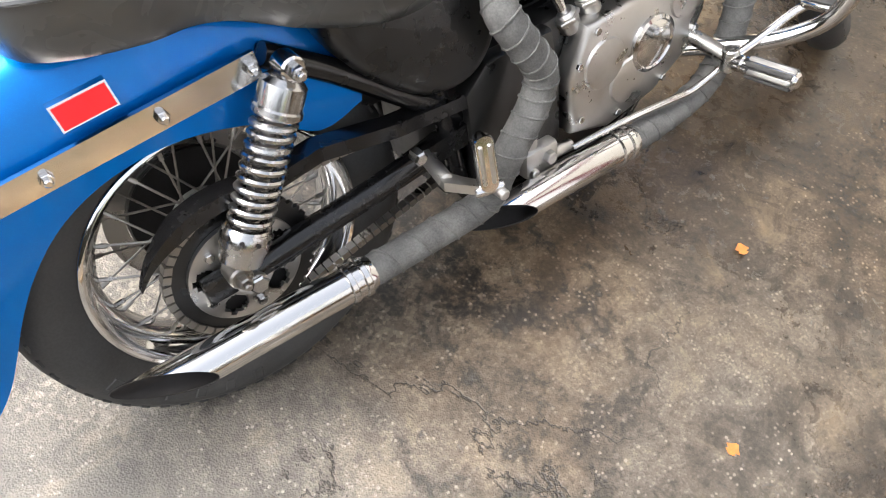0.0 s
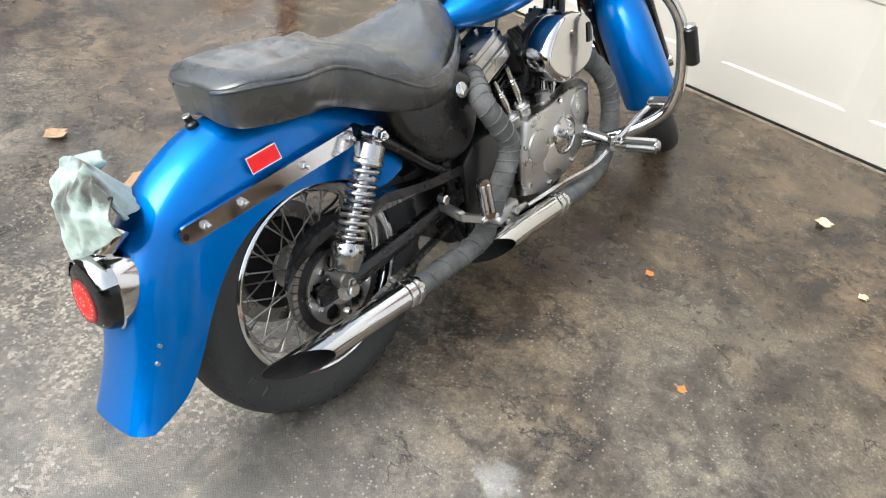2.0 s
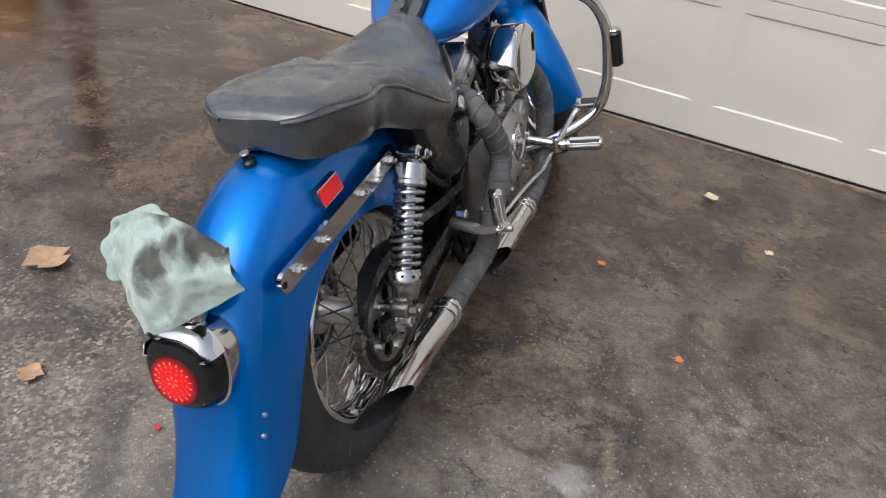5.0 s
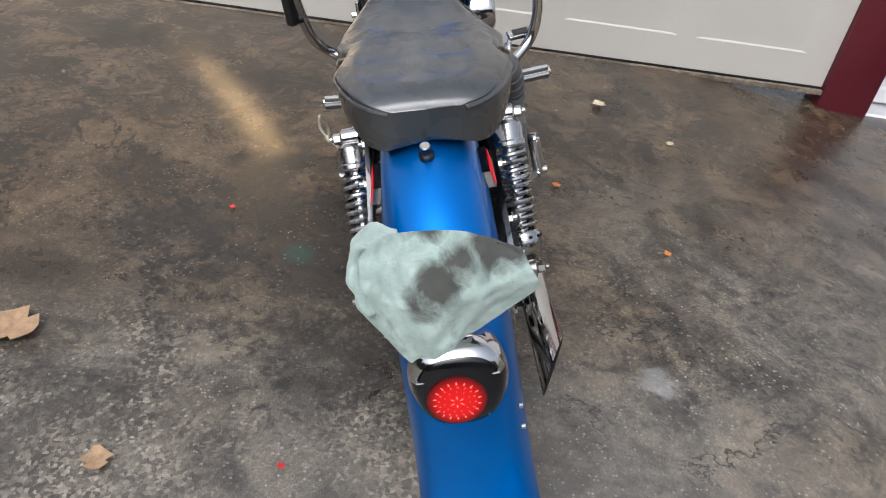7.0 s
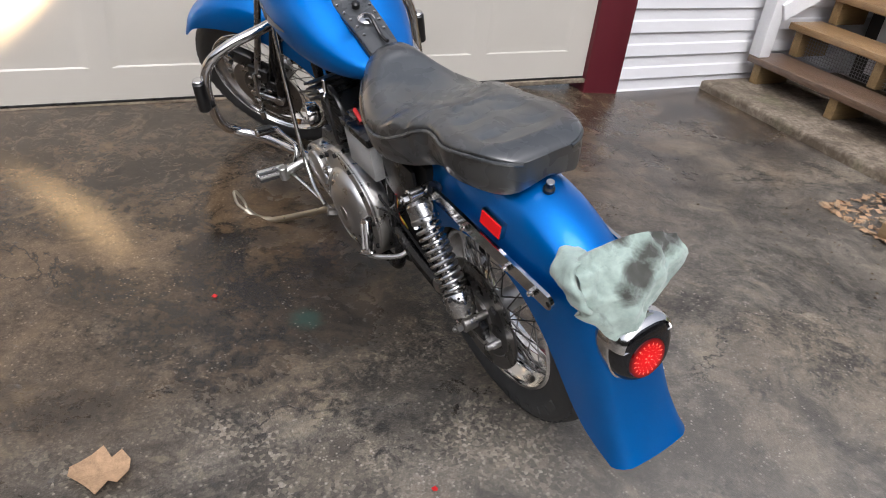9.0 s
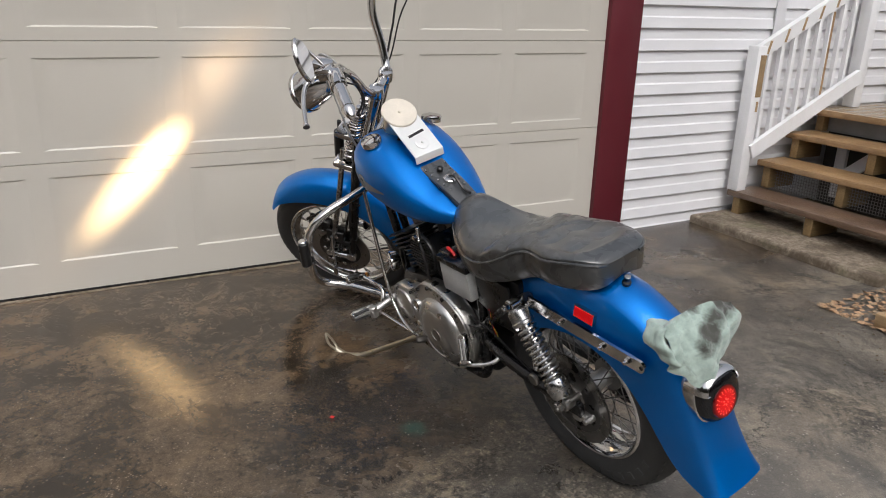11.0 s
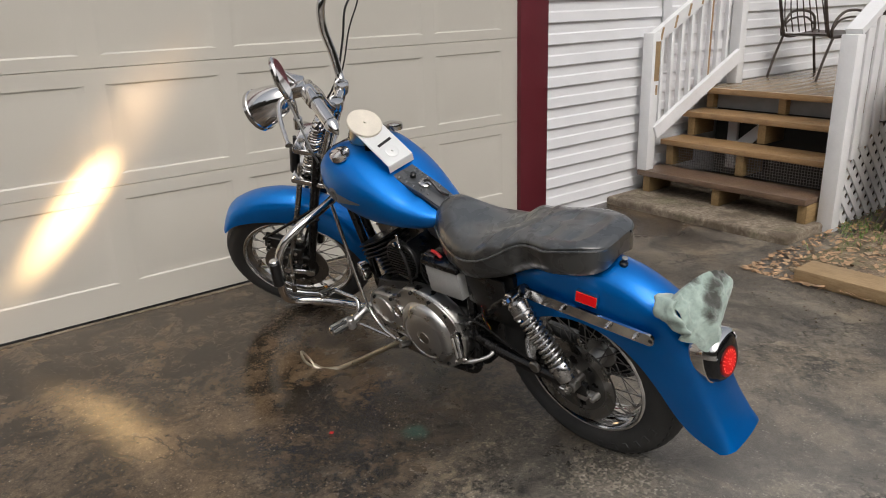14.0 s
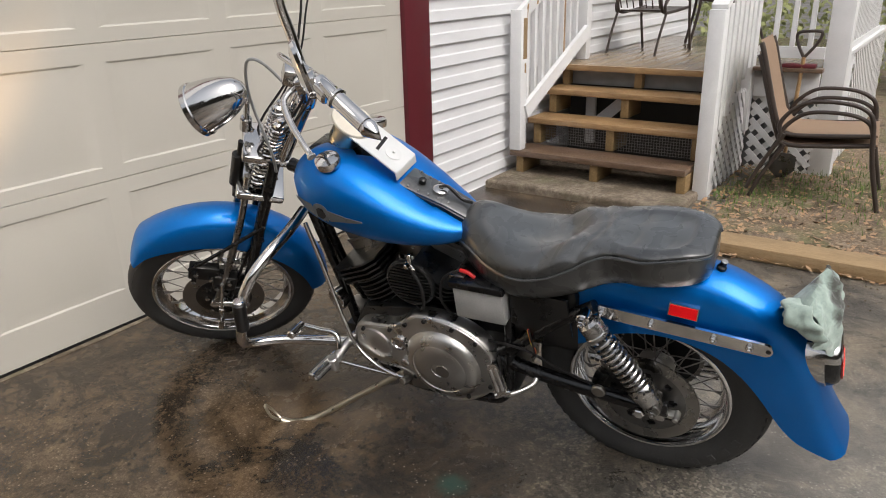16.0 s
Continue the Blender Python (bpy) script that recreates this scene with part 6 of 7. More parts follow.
for s in (-1, 1):
    part("control_mount", merge(tube([(s * 0.1, 0.95, 0.33), (s * 0.16, 0.98, 0.31), (s * 0.25, 0.985, 0.292)], 0.015, 12), rod((s * 0.24, 0.985, 0.27), (s * 0.24, 0.985, 0.315), 0.016, 14, 0.003)), M_STEEL, bike, "chrome forward control mount")
    line = [(0.235, 0.985, 0.285), (0.25, 1.05, 0.31), (0.27, 1.12, 0.345), (0.29, 1.15, 0.36)] if s > 0 else [(-0.2, 0.985, 0.3), (-0.172, 1.005, 0.35), (-0.18, 1.06, 0.364), (-0.192, 1.12, 0.378)]
    ped = part("foot_lever", tube(line, 0.009, 10), M_CHROME, bike, "chrome foot lever")
    if s > 0:
        part("pedal_pad", move(box(-0.045, 0.035, -0.018, 0.018, -0.008, 0.008, 0.004), pose(s * 0.315, 1.145, 0.365, 20, 0, 10)), M_CHROME, ped)
        part("pad_rubber", move(box(-0.03, 0.02, -0.012, 0.012, 0.008, 0.0115, 0.002), pose(s * 0.315, 1.145, 0.365, 20, 0, 10)), M_RUBBER, ped)
    else:
        part("shift_peg", rod((-0.188, 1.12, 0.377), (-0.262, 1.11, 0.393), 0.0135, 14, 0.004), M_CHROME, ped)
        for k in (-1, 1):
            part("peg_rib", rod((-0.205, 1.118 + 0.008 * k, 0.393), (-0.255, 1.111 + 0.008 * k, 0.405), 0.004, 8, 0.002), M_RUBBER, ped)
part("brake_rod", tube([(0.225, 0.99, 0.27), (0.21, 0.93, 0.24), (0.2, 0.87, 0.238), (0.185, 0.78, 0.235), (0.165, 0.66, 0.225)], 0.0065, 10), M_CHROME, bike)
part("shift_rod", tube([(-0.215, 0.985, 0.28), (-0.19, 0.86, 0.25), (-0.175, 0.77, 0.235)], 0.006, 10), M_CHROME, bike)
part("guard_stay", tube([(-0.13, 1.038, 0.743), (-0.15, 0.997, 0.588), (-0.165, 0.966, 0.43), (-0.175, 0.932, 0.33), (-0.185, 0.865, 0.273), (-0.19, 0.789, 0.252)], 0.0068, 10), M_CHROME, bike, "chrome stay rod")
G_ = [(0.055, 1.085, 0.735), (0.15, 1.075, 0.725), (0.25, 1.08, 0.715), (0.325, 1.1, 0.685), (0.365, 1.125, 0.61), (0.372, 1.135, 0.52), (0.365, 1.13, 0.42), (0.33, 1.115, 0.345), (0.25, 1.06, 0.3), (0.15, 0.99, 0.28), (0.1, 0.95, 0.27)]
part("engine_guard", tube(G_, 0.0165, 16), M_CHROME, bike, "chrome engine guard bar")
G_LEFT = [(-0.055, 1.1, 0.735), (-0.15, 1.095, 0.717), (-0.25, 1.1, 0.7), (-0.325, 1.12, 0.66), (-0.352, 1.155, 0.59), (-0.352, 1.195, 0.5), (-0.336, 1.24, 0.405), (-0.29, 1.27, 0.345), (-0.21, 1.2, 0.31), (-0.14, 1.05, 0.285), (-0.1, 0.95, 0.27)]
part("engine_guard", tube(G_LEFT, 0.0165, 16), M_CHROME, bike, "chrome engine guard bar")
for s, x, y, z in ((1, 0.395, 1.15, 0.48), (-1, 0.378, 1.165, 0.5)):
    hp = part("highway_peg", merge(rod((s * (x - 0.03), y + 0.01, z + 0.01), (s * x, y, z + 0.01), 0.013, 12), rod((s * x, y, z), (s * (x - 0.004), y - 0.018, z + 0.104), 0.02, 18, 0.005)), M_MATTE, bike, "black folded highway peg")
    part("cap", rod((s * (x - 0.004), y - 0.018, z + 0.104), (s * (x - 0.0045), y - 0.0195, z + 0.112), 0.017, 14, 0.003), M_CHROME, hp)
part("horn", merge(lathe([(0.02, -0.03), (0.036, -0.02), (0.04, 0.0), (0.04, 0.008), (0.034, 0.012), (0, 0.008)], (-0.09, 1.03, 0.43), (-1, 0.35, 0), 24)), M_CHROME, bike, "small round chrome horn")
part("oil_filter", rod((0.02, 0.96, 0.3), (0.02, 1.07, 0.31), 0.038, 24, 0.006), M_DULL, bike)
part("regulator", box(-0.06, 0.06, 1.01, 1.05, 0.22, 0.3, 0.004), M_MATTE, bike)

# side stand
stand = part("side_stand", tube([(-0.13, 0.78, 0.235), (-0.16, 0.82, 0.21), (-0.225, 0.94, 0.145), (-0.29, 1.045, 0.094), (-0.325, 1.095, 0.078), (-0.352, 1.135, 0.082), (-0.367, 1.165, 0.1)], lambda t: 0.0105 + 0.003 * (t > 0.6), 12), M_GOLDISH, bike, "bent worn steel side stand")
part("stand_loop", tube([(-0.365, 1.165, 0.1), (-0.36, 1.185, 0.12), (-0.372, 1.2, 0.16), (-0.382, 1.195, 0.165), (-0.385, 1.18, 0.13)], 0.005, 8, 6, True), M_GOLDISH, stand)
part("stand_bracket", merge(box(-0.16, -0.1, 0.7, 0.79, 0.185, 0.24, 0.008), rod((-0.16, 0.76, 0.225), (-0.195, 0.77, 0.235), 0.014, 6, 0.003)), M_DULL, bike)
part("stand_spring", tube([(-0.16 - 0.008 * math.cos(k * 1.2), 0.8 + 0.006 * k / 3, 0.2 - 0.001 * k + 0.008 * math.sin(k * 1.2)) for k in range(40)], 0.0016, 6, 2), M_DULL, bike)

# front end, built straight and turned round the stem
A0 = FOOT + AHEAD * 0.05
AX = TURNED @ A0
side_v = TURNED.to_3x3() @ X
up_v = TURNED.to_3x3() @ STEM
wheel("front_wheel", AX, side_v, up_v, 0.336, 0.102, 0.246, "black front tyre")
ring_holes(AX - side_v * 0.06, side_v, up_v, 0.145, 0.095, 0.0025, 0, M_DULL, "front_brake_disc", bike, 0, "dull front brake disc")
part("hub_cover", lathe([(0.1, 0.0), (0.1, 0.006), (0.06, 0.018), (0.03, 0.022), (0.018, 0.05), (0, 0.05)], AX - side_v * 0.058, -side_v, 32), M_MATTE, bike)


def front_fender():
    """Swept wide over the wheel, from low behind to a curled lip ahead."""
    crown, edge = [], []
    for k in range(15):
        a = radians(190 - 134 * k / 14)
        r = 0.385 + 0.022 * math.sin(math.pi * k / 14) - 0.02 * (k == 14)
        crown.append((r * math.cos(a), r * math.sin(a)))
        re = 0.325 - 0.03 * math.sin(math.pi * min(1, k / 13)) + 0.02 * smoothstep(10, 14, k)
        edge.append((re * math.cos(a), re * math.sin(a)))
    return crown, edge


crown, edge = front_fender()
ffm = fender(crown, edge, 0.083, 0.68, 0.2, 3)
part("front_fender", move(ffm, TURNED @ Matrix.Translation(A0)), M_BLUE, bike, "bright metallic blue valanced front fender", 50)


def fpart(name, bm, mat, label="", parent=None):
    return part(name, move(bm, TURNED), mat, parent or bike, label)


def spring_lean(up):
    """How far ahead of the stem the springs stand at a height."""
    return 0.015 - 0.13 * (up - 0.6)


for s in (-1, 1):
    fpart("rigid_fork_leg", tube([fork(s * 0.088, 0.02, -0.02), fork(s * 0.088, 0.2, -0.02), fork(s * 0.085, 0.5, -0.02), fork(s * 0.075, 0.72, -0.02)], lambda t: 0.017 + 0.004 * t, 14), M_BLACK, "black rear springer leg")
    fpart("spring_fork_leg", tube([fork(s * 0.098, 0.02, 0.075), fork(s * 0.098, 0.2, 0.06), fork(s * 0.088, 0.45, 0.045), fork(s * 0.06, 0.63, 0.045)], 0.012, 12), M_DISC, "dark chrome front springer leg")
    fpart("rocker", merge(rod(fork(s * 0.085, 0.02, -0.02), fork(s * 0.112, 0.02, -0.02), 0.022, 16, 0.003), rod(fork(s * 0.085, 0.01, 0.08), fork(s * 0.112, 0.01, 0.08), 0.018, 16, 0.003), rod(fork(s * 0.1, 0.02, -0.02), fork(s * 0.1, 0.005, 0.09), 0.014, 12)), M_CHROME, "chrome springer rocker")
    for x, u0, u1, n in ((s * 0.04 - 0.022, 0.6, 0.71, 7), (s * 0.04 - 0.022, 0.722, 0.845, 9)):
        c = [fork(x + 0.023 * math.cos(2 * math.pi * n * t), u0 + (u1 - u0) * t, spring_lean(u0 + (u1 - u0) * t) + 0.023 * math.sin(2 * math.pi * n * t)) for t in (k / (18 * n) for k in range(18 * n + 1))]
        fpart("fork_spring", tube(c, 0.0048, 8, 1, smooth=False), M_CHROME, "chrome coil fork spring")
    fpart("spring_cap", lathe([(0.02, 0), (0.02, 0.01), (0.012, 0.016), (0.012, 0.026), (0, 0.028)], fork(s * 0.04 - 0.022, 0.846, spring_lean(0.846)), STEM, 18), M_CHROME, "chrome spring cap nut")
    fpart("spring_rod", rod(fork(s * 0.04 - 0.022, 0.58, spring_lean(0.58)), fork(s * 0.04 - 0.022, 0.85, spring_lean(0.85)), 0.01, 12), M_CHROME)
for u, w in ((0.57, 0.1), (0.715, 0.085)):
    fpart("triple_clamp", move(box(-w, w, -0.075, 0.075, -0.014, 0.014, 0.01), Matrix.Translation(fork(0, u, 0)) @ Matrix.Rotation(RAKE, 4, "X")), M_CHROME, "chrome triple clamp")
for s in (-1, 1):
    fpart("riser", merge(rod(fork(s * 0.05 - 0.012, 0.72, -0.045), fork(s * 0.05 - 0.012, 0.938, -0.075), 0.021, 20, 0.004), lathe([(0.021, 0), (0.027, 0.004), (0.028, 0.012), (0.028, 0.036), (0.024, 0.044), (0.0, 0.048)], fork(s * 0.05 - 0.012, 0.938, -0.075), STEM, 24)), M_CHROME, "chrome handlebar riser")


def bar_pt(x, up, back):
    return fork(x, up, -back)


BAR = [(0.05, 0.96, 0.075), (0.083, 0.97, 0.06), (0.122, 1.035, 0.022), (0.157, 1.115, -0.026), (0.192, 1.187, -0.042), (0.247, 1.228, -0.025), (0.31, 1.24, 0.008), (0.375, 1.248, 0.047), (0.44, 1.248, 0.095), (0.5, 1.247, 0.142)]
BAR_LEFT = [(0.05, 0.96, 0.075), (0.085, 0.968, 0.07), (0.13, 1.01, 0.055), (0.18, 1.095, 0.03), (0.24, 1.16, 0.022), (0.3, 1.215, 0.026), (0.375, 1.248, 0.047), (0.44, 1.248, 0.095), (0.5, 1.247, 0.142)]
pts = [bar_pt(-x, u, b) for x, u, b in reversed(BAR_LEFT)] + [bar_pt(0, 0.96, 0.075)] + [bar_pt(x, u, b) for x, u, b in BAR]
hb = fpart("handlebar", tube(pts, 0.0155, 18), M_CHROME, "tall chrome handlebar")
for s in (-1, 1):
    g0, g1 = bar_pt(s * 0.41, 1.248, 0.072), bar_pt(s * 0.495, 1.247, 0.138)
    fpart("grip", merge(rod(g0, g1, 0.0205, 24, 0.004), rod(g0, g0 + (g1 - g0).normalized() * 0.012, 0.0255, 20, 0.003)), M_CHROME, "ribbed chrome grip", hb)
    fpart("grip_end", lathe([(0.021, 0), (0.022, 0.01), (0.012, 0.03), (0, 0.052)], g1, g1 - g0, 20), M_CHROME, "", hb)
    h0 = bar_pt(s * 0.36, 1.236, 0.04)
    fpart("switch_housing", merge(rod(h0 - (g1 - g0).normalized() * 0.01, h0 + (g1 - g0).normalized() * 0.045, 0.026, 18, 0.006), move(box(-0.018, 0.018, -0.025, 0.025, -0.02, 0.02, 0.006), Matrix.Translation(h0 + AHEAD * 0.03))), M_CHROME, "chrome switch housing", hb)
    fpart("lever", tube([fork(s * 0.35, 1.22, 0.0), fork(s * 0.395, 1.205, 0.034), fork(s * 0.455, 1.193, 0.02), fork(s * 0.51, 1.184, -0.008), fork(s * 0.545, 1.178, -0.028)], lambda t: 0.0085 - 0.002 * t + 0.004 * (t > 0.93), 10), M_CHROME, "chrome hand lever", hb)
    fpart("perch", move(box(-0.024, 0.024, -0.03, 0.03, -0.022, 0.022, 0.008), Matrix.Translation(fork(s * 0.33, 1.23, 0.012)) @ Matrix.Rotation(RAKE, 4, "X")), M_BLACK if s > 0 else M_CHROME, "black fluid reservoir" if s > 0 else "", hb)
    fpart("cable", tube([h0 - STEM * 0.02, fork(s * 0.31, 1.19, -0.05), fork(s * 0.24, 1.15, -0.035), fork(s * 0.175, 1.06, -0.045), fork(s * 0.1, 0.92, -0.04), fork(s * 0.05, 0.72, 0.03), fork(s * 0.03, 0.6, -0.05)], 0.004, 8), M_SOOT, "black control cable", hb)
    fpart("cable", tube([h0 - STEM * 0.015, fork(s * 0.3, 1.17, -0.07), fork(s * 0.21, 1.09, -0.06), fork(s * 0.12, 0.94, -0.055), fork(s * 0.045, 0.7, 0.02)], 0.003, 8), M_SOOT, "black control cable", hb)
# mirror on the left bar
m0 = fork(-0.355, 1.26, 0.0)
m1 = fork(-0.447, 1.337, 0.014)
fpart("mirror_stem", tube([m0, fork(-0.352, 1.29, 0.05), fork(-0.39, 1.315, 0.062), m1 + AHEAD * 0.02], 0.005, 10), M_CHROME, "", hb)
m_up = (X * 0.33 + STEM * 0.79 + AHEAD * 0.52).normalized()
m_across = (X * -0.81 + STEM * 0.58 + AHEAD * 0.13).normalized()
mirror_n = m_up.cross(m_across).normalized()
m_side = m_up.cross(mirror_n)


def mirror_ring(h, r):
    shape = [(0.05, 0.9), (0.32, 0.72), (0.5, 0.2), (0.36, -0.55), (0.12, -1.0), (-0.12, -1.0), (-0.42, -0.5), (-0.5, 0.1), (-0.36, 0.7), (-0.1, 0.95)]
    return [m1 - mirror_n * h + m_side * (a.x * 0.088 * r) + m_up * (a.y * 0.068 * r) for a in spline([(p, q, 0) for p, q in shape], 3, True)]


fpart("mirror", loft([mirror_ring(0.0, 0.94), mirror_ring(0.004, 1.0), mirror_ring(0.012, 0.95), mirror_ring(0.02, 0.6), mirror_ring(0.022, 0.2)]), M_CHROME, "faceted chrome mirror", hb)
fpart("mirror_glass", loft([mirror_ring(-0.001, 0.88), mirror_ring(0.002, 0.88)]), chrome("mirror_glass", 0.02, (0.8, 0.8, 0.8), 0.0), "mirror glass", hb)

# headlamp bullet
BIKE_M = pose(-0.90, -0.15, 0, 0, -15.0, 6.5)
HL = fork(-0.025, 0.835, 0.205)
AIM = Vector((-1.97, WALL, 0.55))
HD = ((BIKE_M @ TURNED).inverted() @ AIM - HL).normalized()
lamp = fpart("headlight", lathe([(0.0, -0.15), (0.02, -0.147), (0.038, -0.132), (0.055, -0.1), (0.067, -0.06), (0.073, -0.025), (0.075, -0.006), (0.079, -0.003), (0.08, 0.011), (0.075, 0.016), (0.07, 0.012)], HL, HD, 40), M_CHROME, "chrome bullet headlight, lit")
fpart("lens", lathe([(0.071, 0.0), (0.069, 0.012), (0.05, 0.022), (0.0, 0.026)], HL, HD, 40, caps=False), M_LAMP, "lit clear lens", lamp)
fpart("lamp_mount", merge(tube([HL - HD * 0.12, HL - HD * 0.16 - STEM * 0.03, fork(0, 0.79, 0.07), fork(0, 0.76, 0.05)], 0.0095, 12), rod(fork(0, 0.76, 0.07), fork(0, 0.81, 0.075), 0.018, 14, 0.004)), M_CHROME, "", lamp)
fpart("oil_damper", merge(rod(fork(-0.02, 0.55, 0.075), fork(-0.02, 0.68, 0.08), 0.02, 18, 0.004), rod(fork(-0.02, 0.52, 0.07), fork(-0.02, 0.73, 0.08), 0.008, 10), rod(fork(-0.045, 0.52, 0.07), fork(0.005, 0.52, 0.07), 0.011, 12, 0.003)), M_MATTE, "black ride control damper")
for s in (-1, 1):
    part("fender_stay", move(tube([A0 + X * s * 0.09 + Vector((0, -0.02, -0.01)), A0 + X * s * 0.092 + Vector((0, -0.18, 0.22)), A0 + X * s * 0.086 + Vector((0, -0.26, 0.27))], 0.006, 8), TURNED), M_BLACK, bike, "thin black fender stay")
def fbox(x0, x1, u0, u1, f0, f1, bevel=0.006):
    """A block in the fork's own directions."""
    m = Matrix.Translation(FOOT) @ Matrix.Rotation(RAKE, 4, "X")
    return move(box(x0, x1, f0, f1, u0, u1, bevel), m)


cal = fpart("front_caliper", merge(fbox(-0.108, -0.062, 0.1, 0.165, 0.02, 0.1), fbox(-0.1, -0.066, 0.135, 0.2, 0.085, 0.185), fbox(-0.102, -0.07, 0.06, 0.11, -0.02, 0.03)), M_MATTE, "black front brake calliper")
for u, f in ((0.15, 0.045), (0.118, 0.085), (0.165, 0.11), (0.185, 0.16), (0.085, 0.005), (0.145, 0.165)):
    fpart("caliper_bolt", rod(fork(-0.104, u, f), fork(-0.124, u, f), 0.009, 6, 0.002), M_CHROME, "", cal)
fpart("brake_link", merge(rod(fork(-0.118, 0.145, 0.07), fork(-0.118, -0.12, 0.045), 0.006, 10), rod(fork(-0.118, -0.07, 0.05), fork(-0.118, -0.12, 0.045), 0.0115, 12, 0.003), rod(fork(-0.118, -0.02, 0.055), fork(-0.118, 0.0, 0.057), 0.011, 6, 0.002), rod(fork(-0.1, -0.06, 0.05), fork(-0.14, -0.06, 0.05), 0.007, 10, 0.002)), M_CHROME, "chrome brake linkage")
fpart("brake_stay", tube([fork(-0.11, 0.2, 0.185), fork(-0.112, 0.3, 0.1), fork(-0.105, 0.45, -0.03)], 0.0065, 10), M_BLACK, "black brake stay rod")
for k in range(5):
    a = 2 * math.pi * k / 5
    q = fork(-0.085, 0.062 * math.cos(a), 0.05 + 0.062 * math.sin(a))
    fpart("disc_bolt", rod(q, q - X * 0.012, 0.009, 6, 0.002), M_CHROME)
fpart("brake_hose", tube([(-0.09, 1.5, 0.42), (-0.11, 1.43, 0.55), fork(-0.1, 0.45, -0.01), fork(-0.07, 0.62, -0.02), fork(-0.06, 0.8, -0.03)], 0.005, 8), M_SOOT, "black brake hose")

fpart("throttle_cable", tube([fork(-0.12, 1.04, 0.0), fork(-0.128, 1.085, 0.045), fork(-0.134, 1.112, 0.085), fork(-0.134, 1.1, 0.108), fork(-0.122, 1.03, 0.1), fork(-0.104, 0.93, 0.068), fork(-0.118, 0.86, 0.03), fork(-0.13, 0.79, -0.005), fork(-0.1, 0.7, -0.03)], 0.0042, 10), M_CABLE, "grey sheathed throttle cable loop")

# the beam of the headlamp


def headlamp_beam(size, blend, watts, narrow, aim, tint):
    """Light from the lamp's reflector, drawn out along one slanting line."""
    at = BIKE_M @ (TURNED @ (HL + HD * 0.04))
    b = new("headlight_beam", bpy.data.lights.new("headlight_beam", "SPOT"))
    b.data.energy, b.data.color, b.data.spot_size, b.data.spot_blend, b.data.shadow_soft_size = watts, tint, radians(size), blend, 0.06
    m = look(at, aim)
    along = m.to_3x3().inverted() @ Vector((0.4, 0.0, 0.43))
    b.matrix_world = m @ Matrix.Rotation(math.atan2(along.y, along.x), 4, "Z") @ Matrix.Diagonal((1.0, narrow, 1.0, 1.0))


headlamp_beam(33, 1.0, 620.0, 0.22, AIM, (1.0, 0.66, 0.31))
headlamp_beam(96, 1.0, 22.0, 0.18, AIM + Vector((0.2, 0, 0.25)), (1.0, 0.62, 0.3))


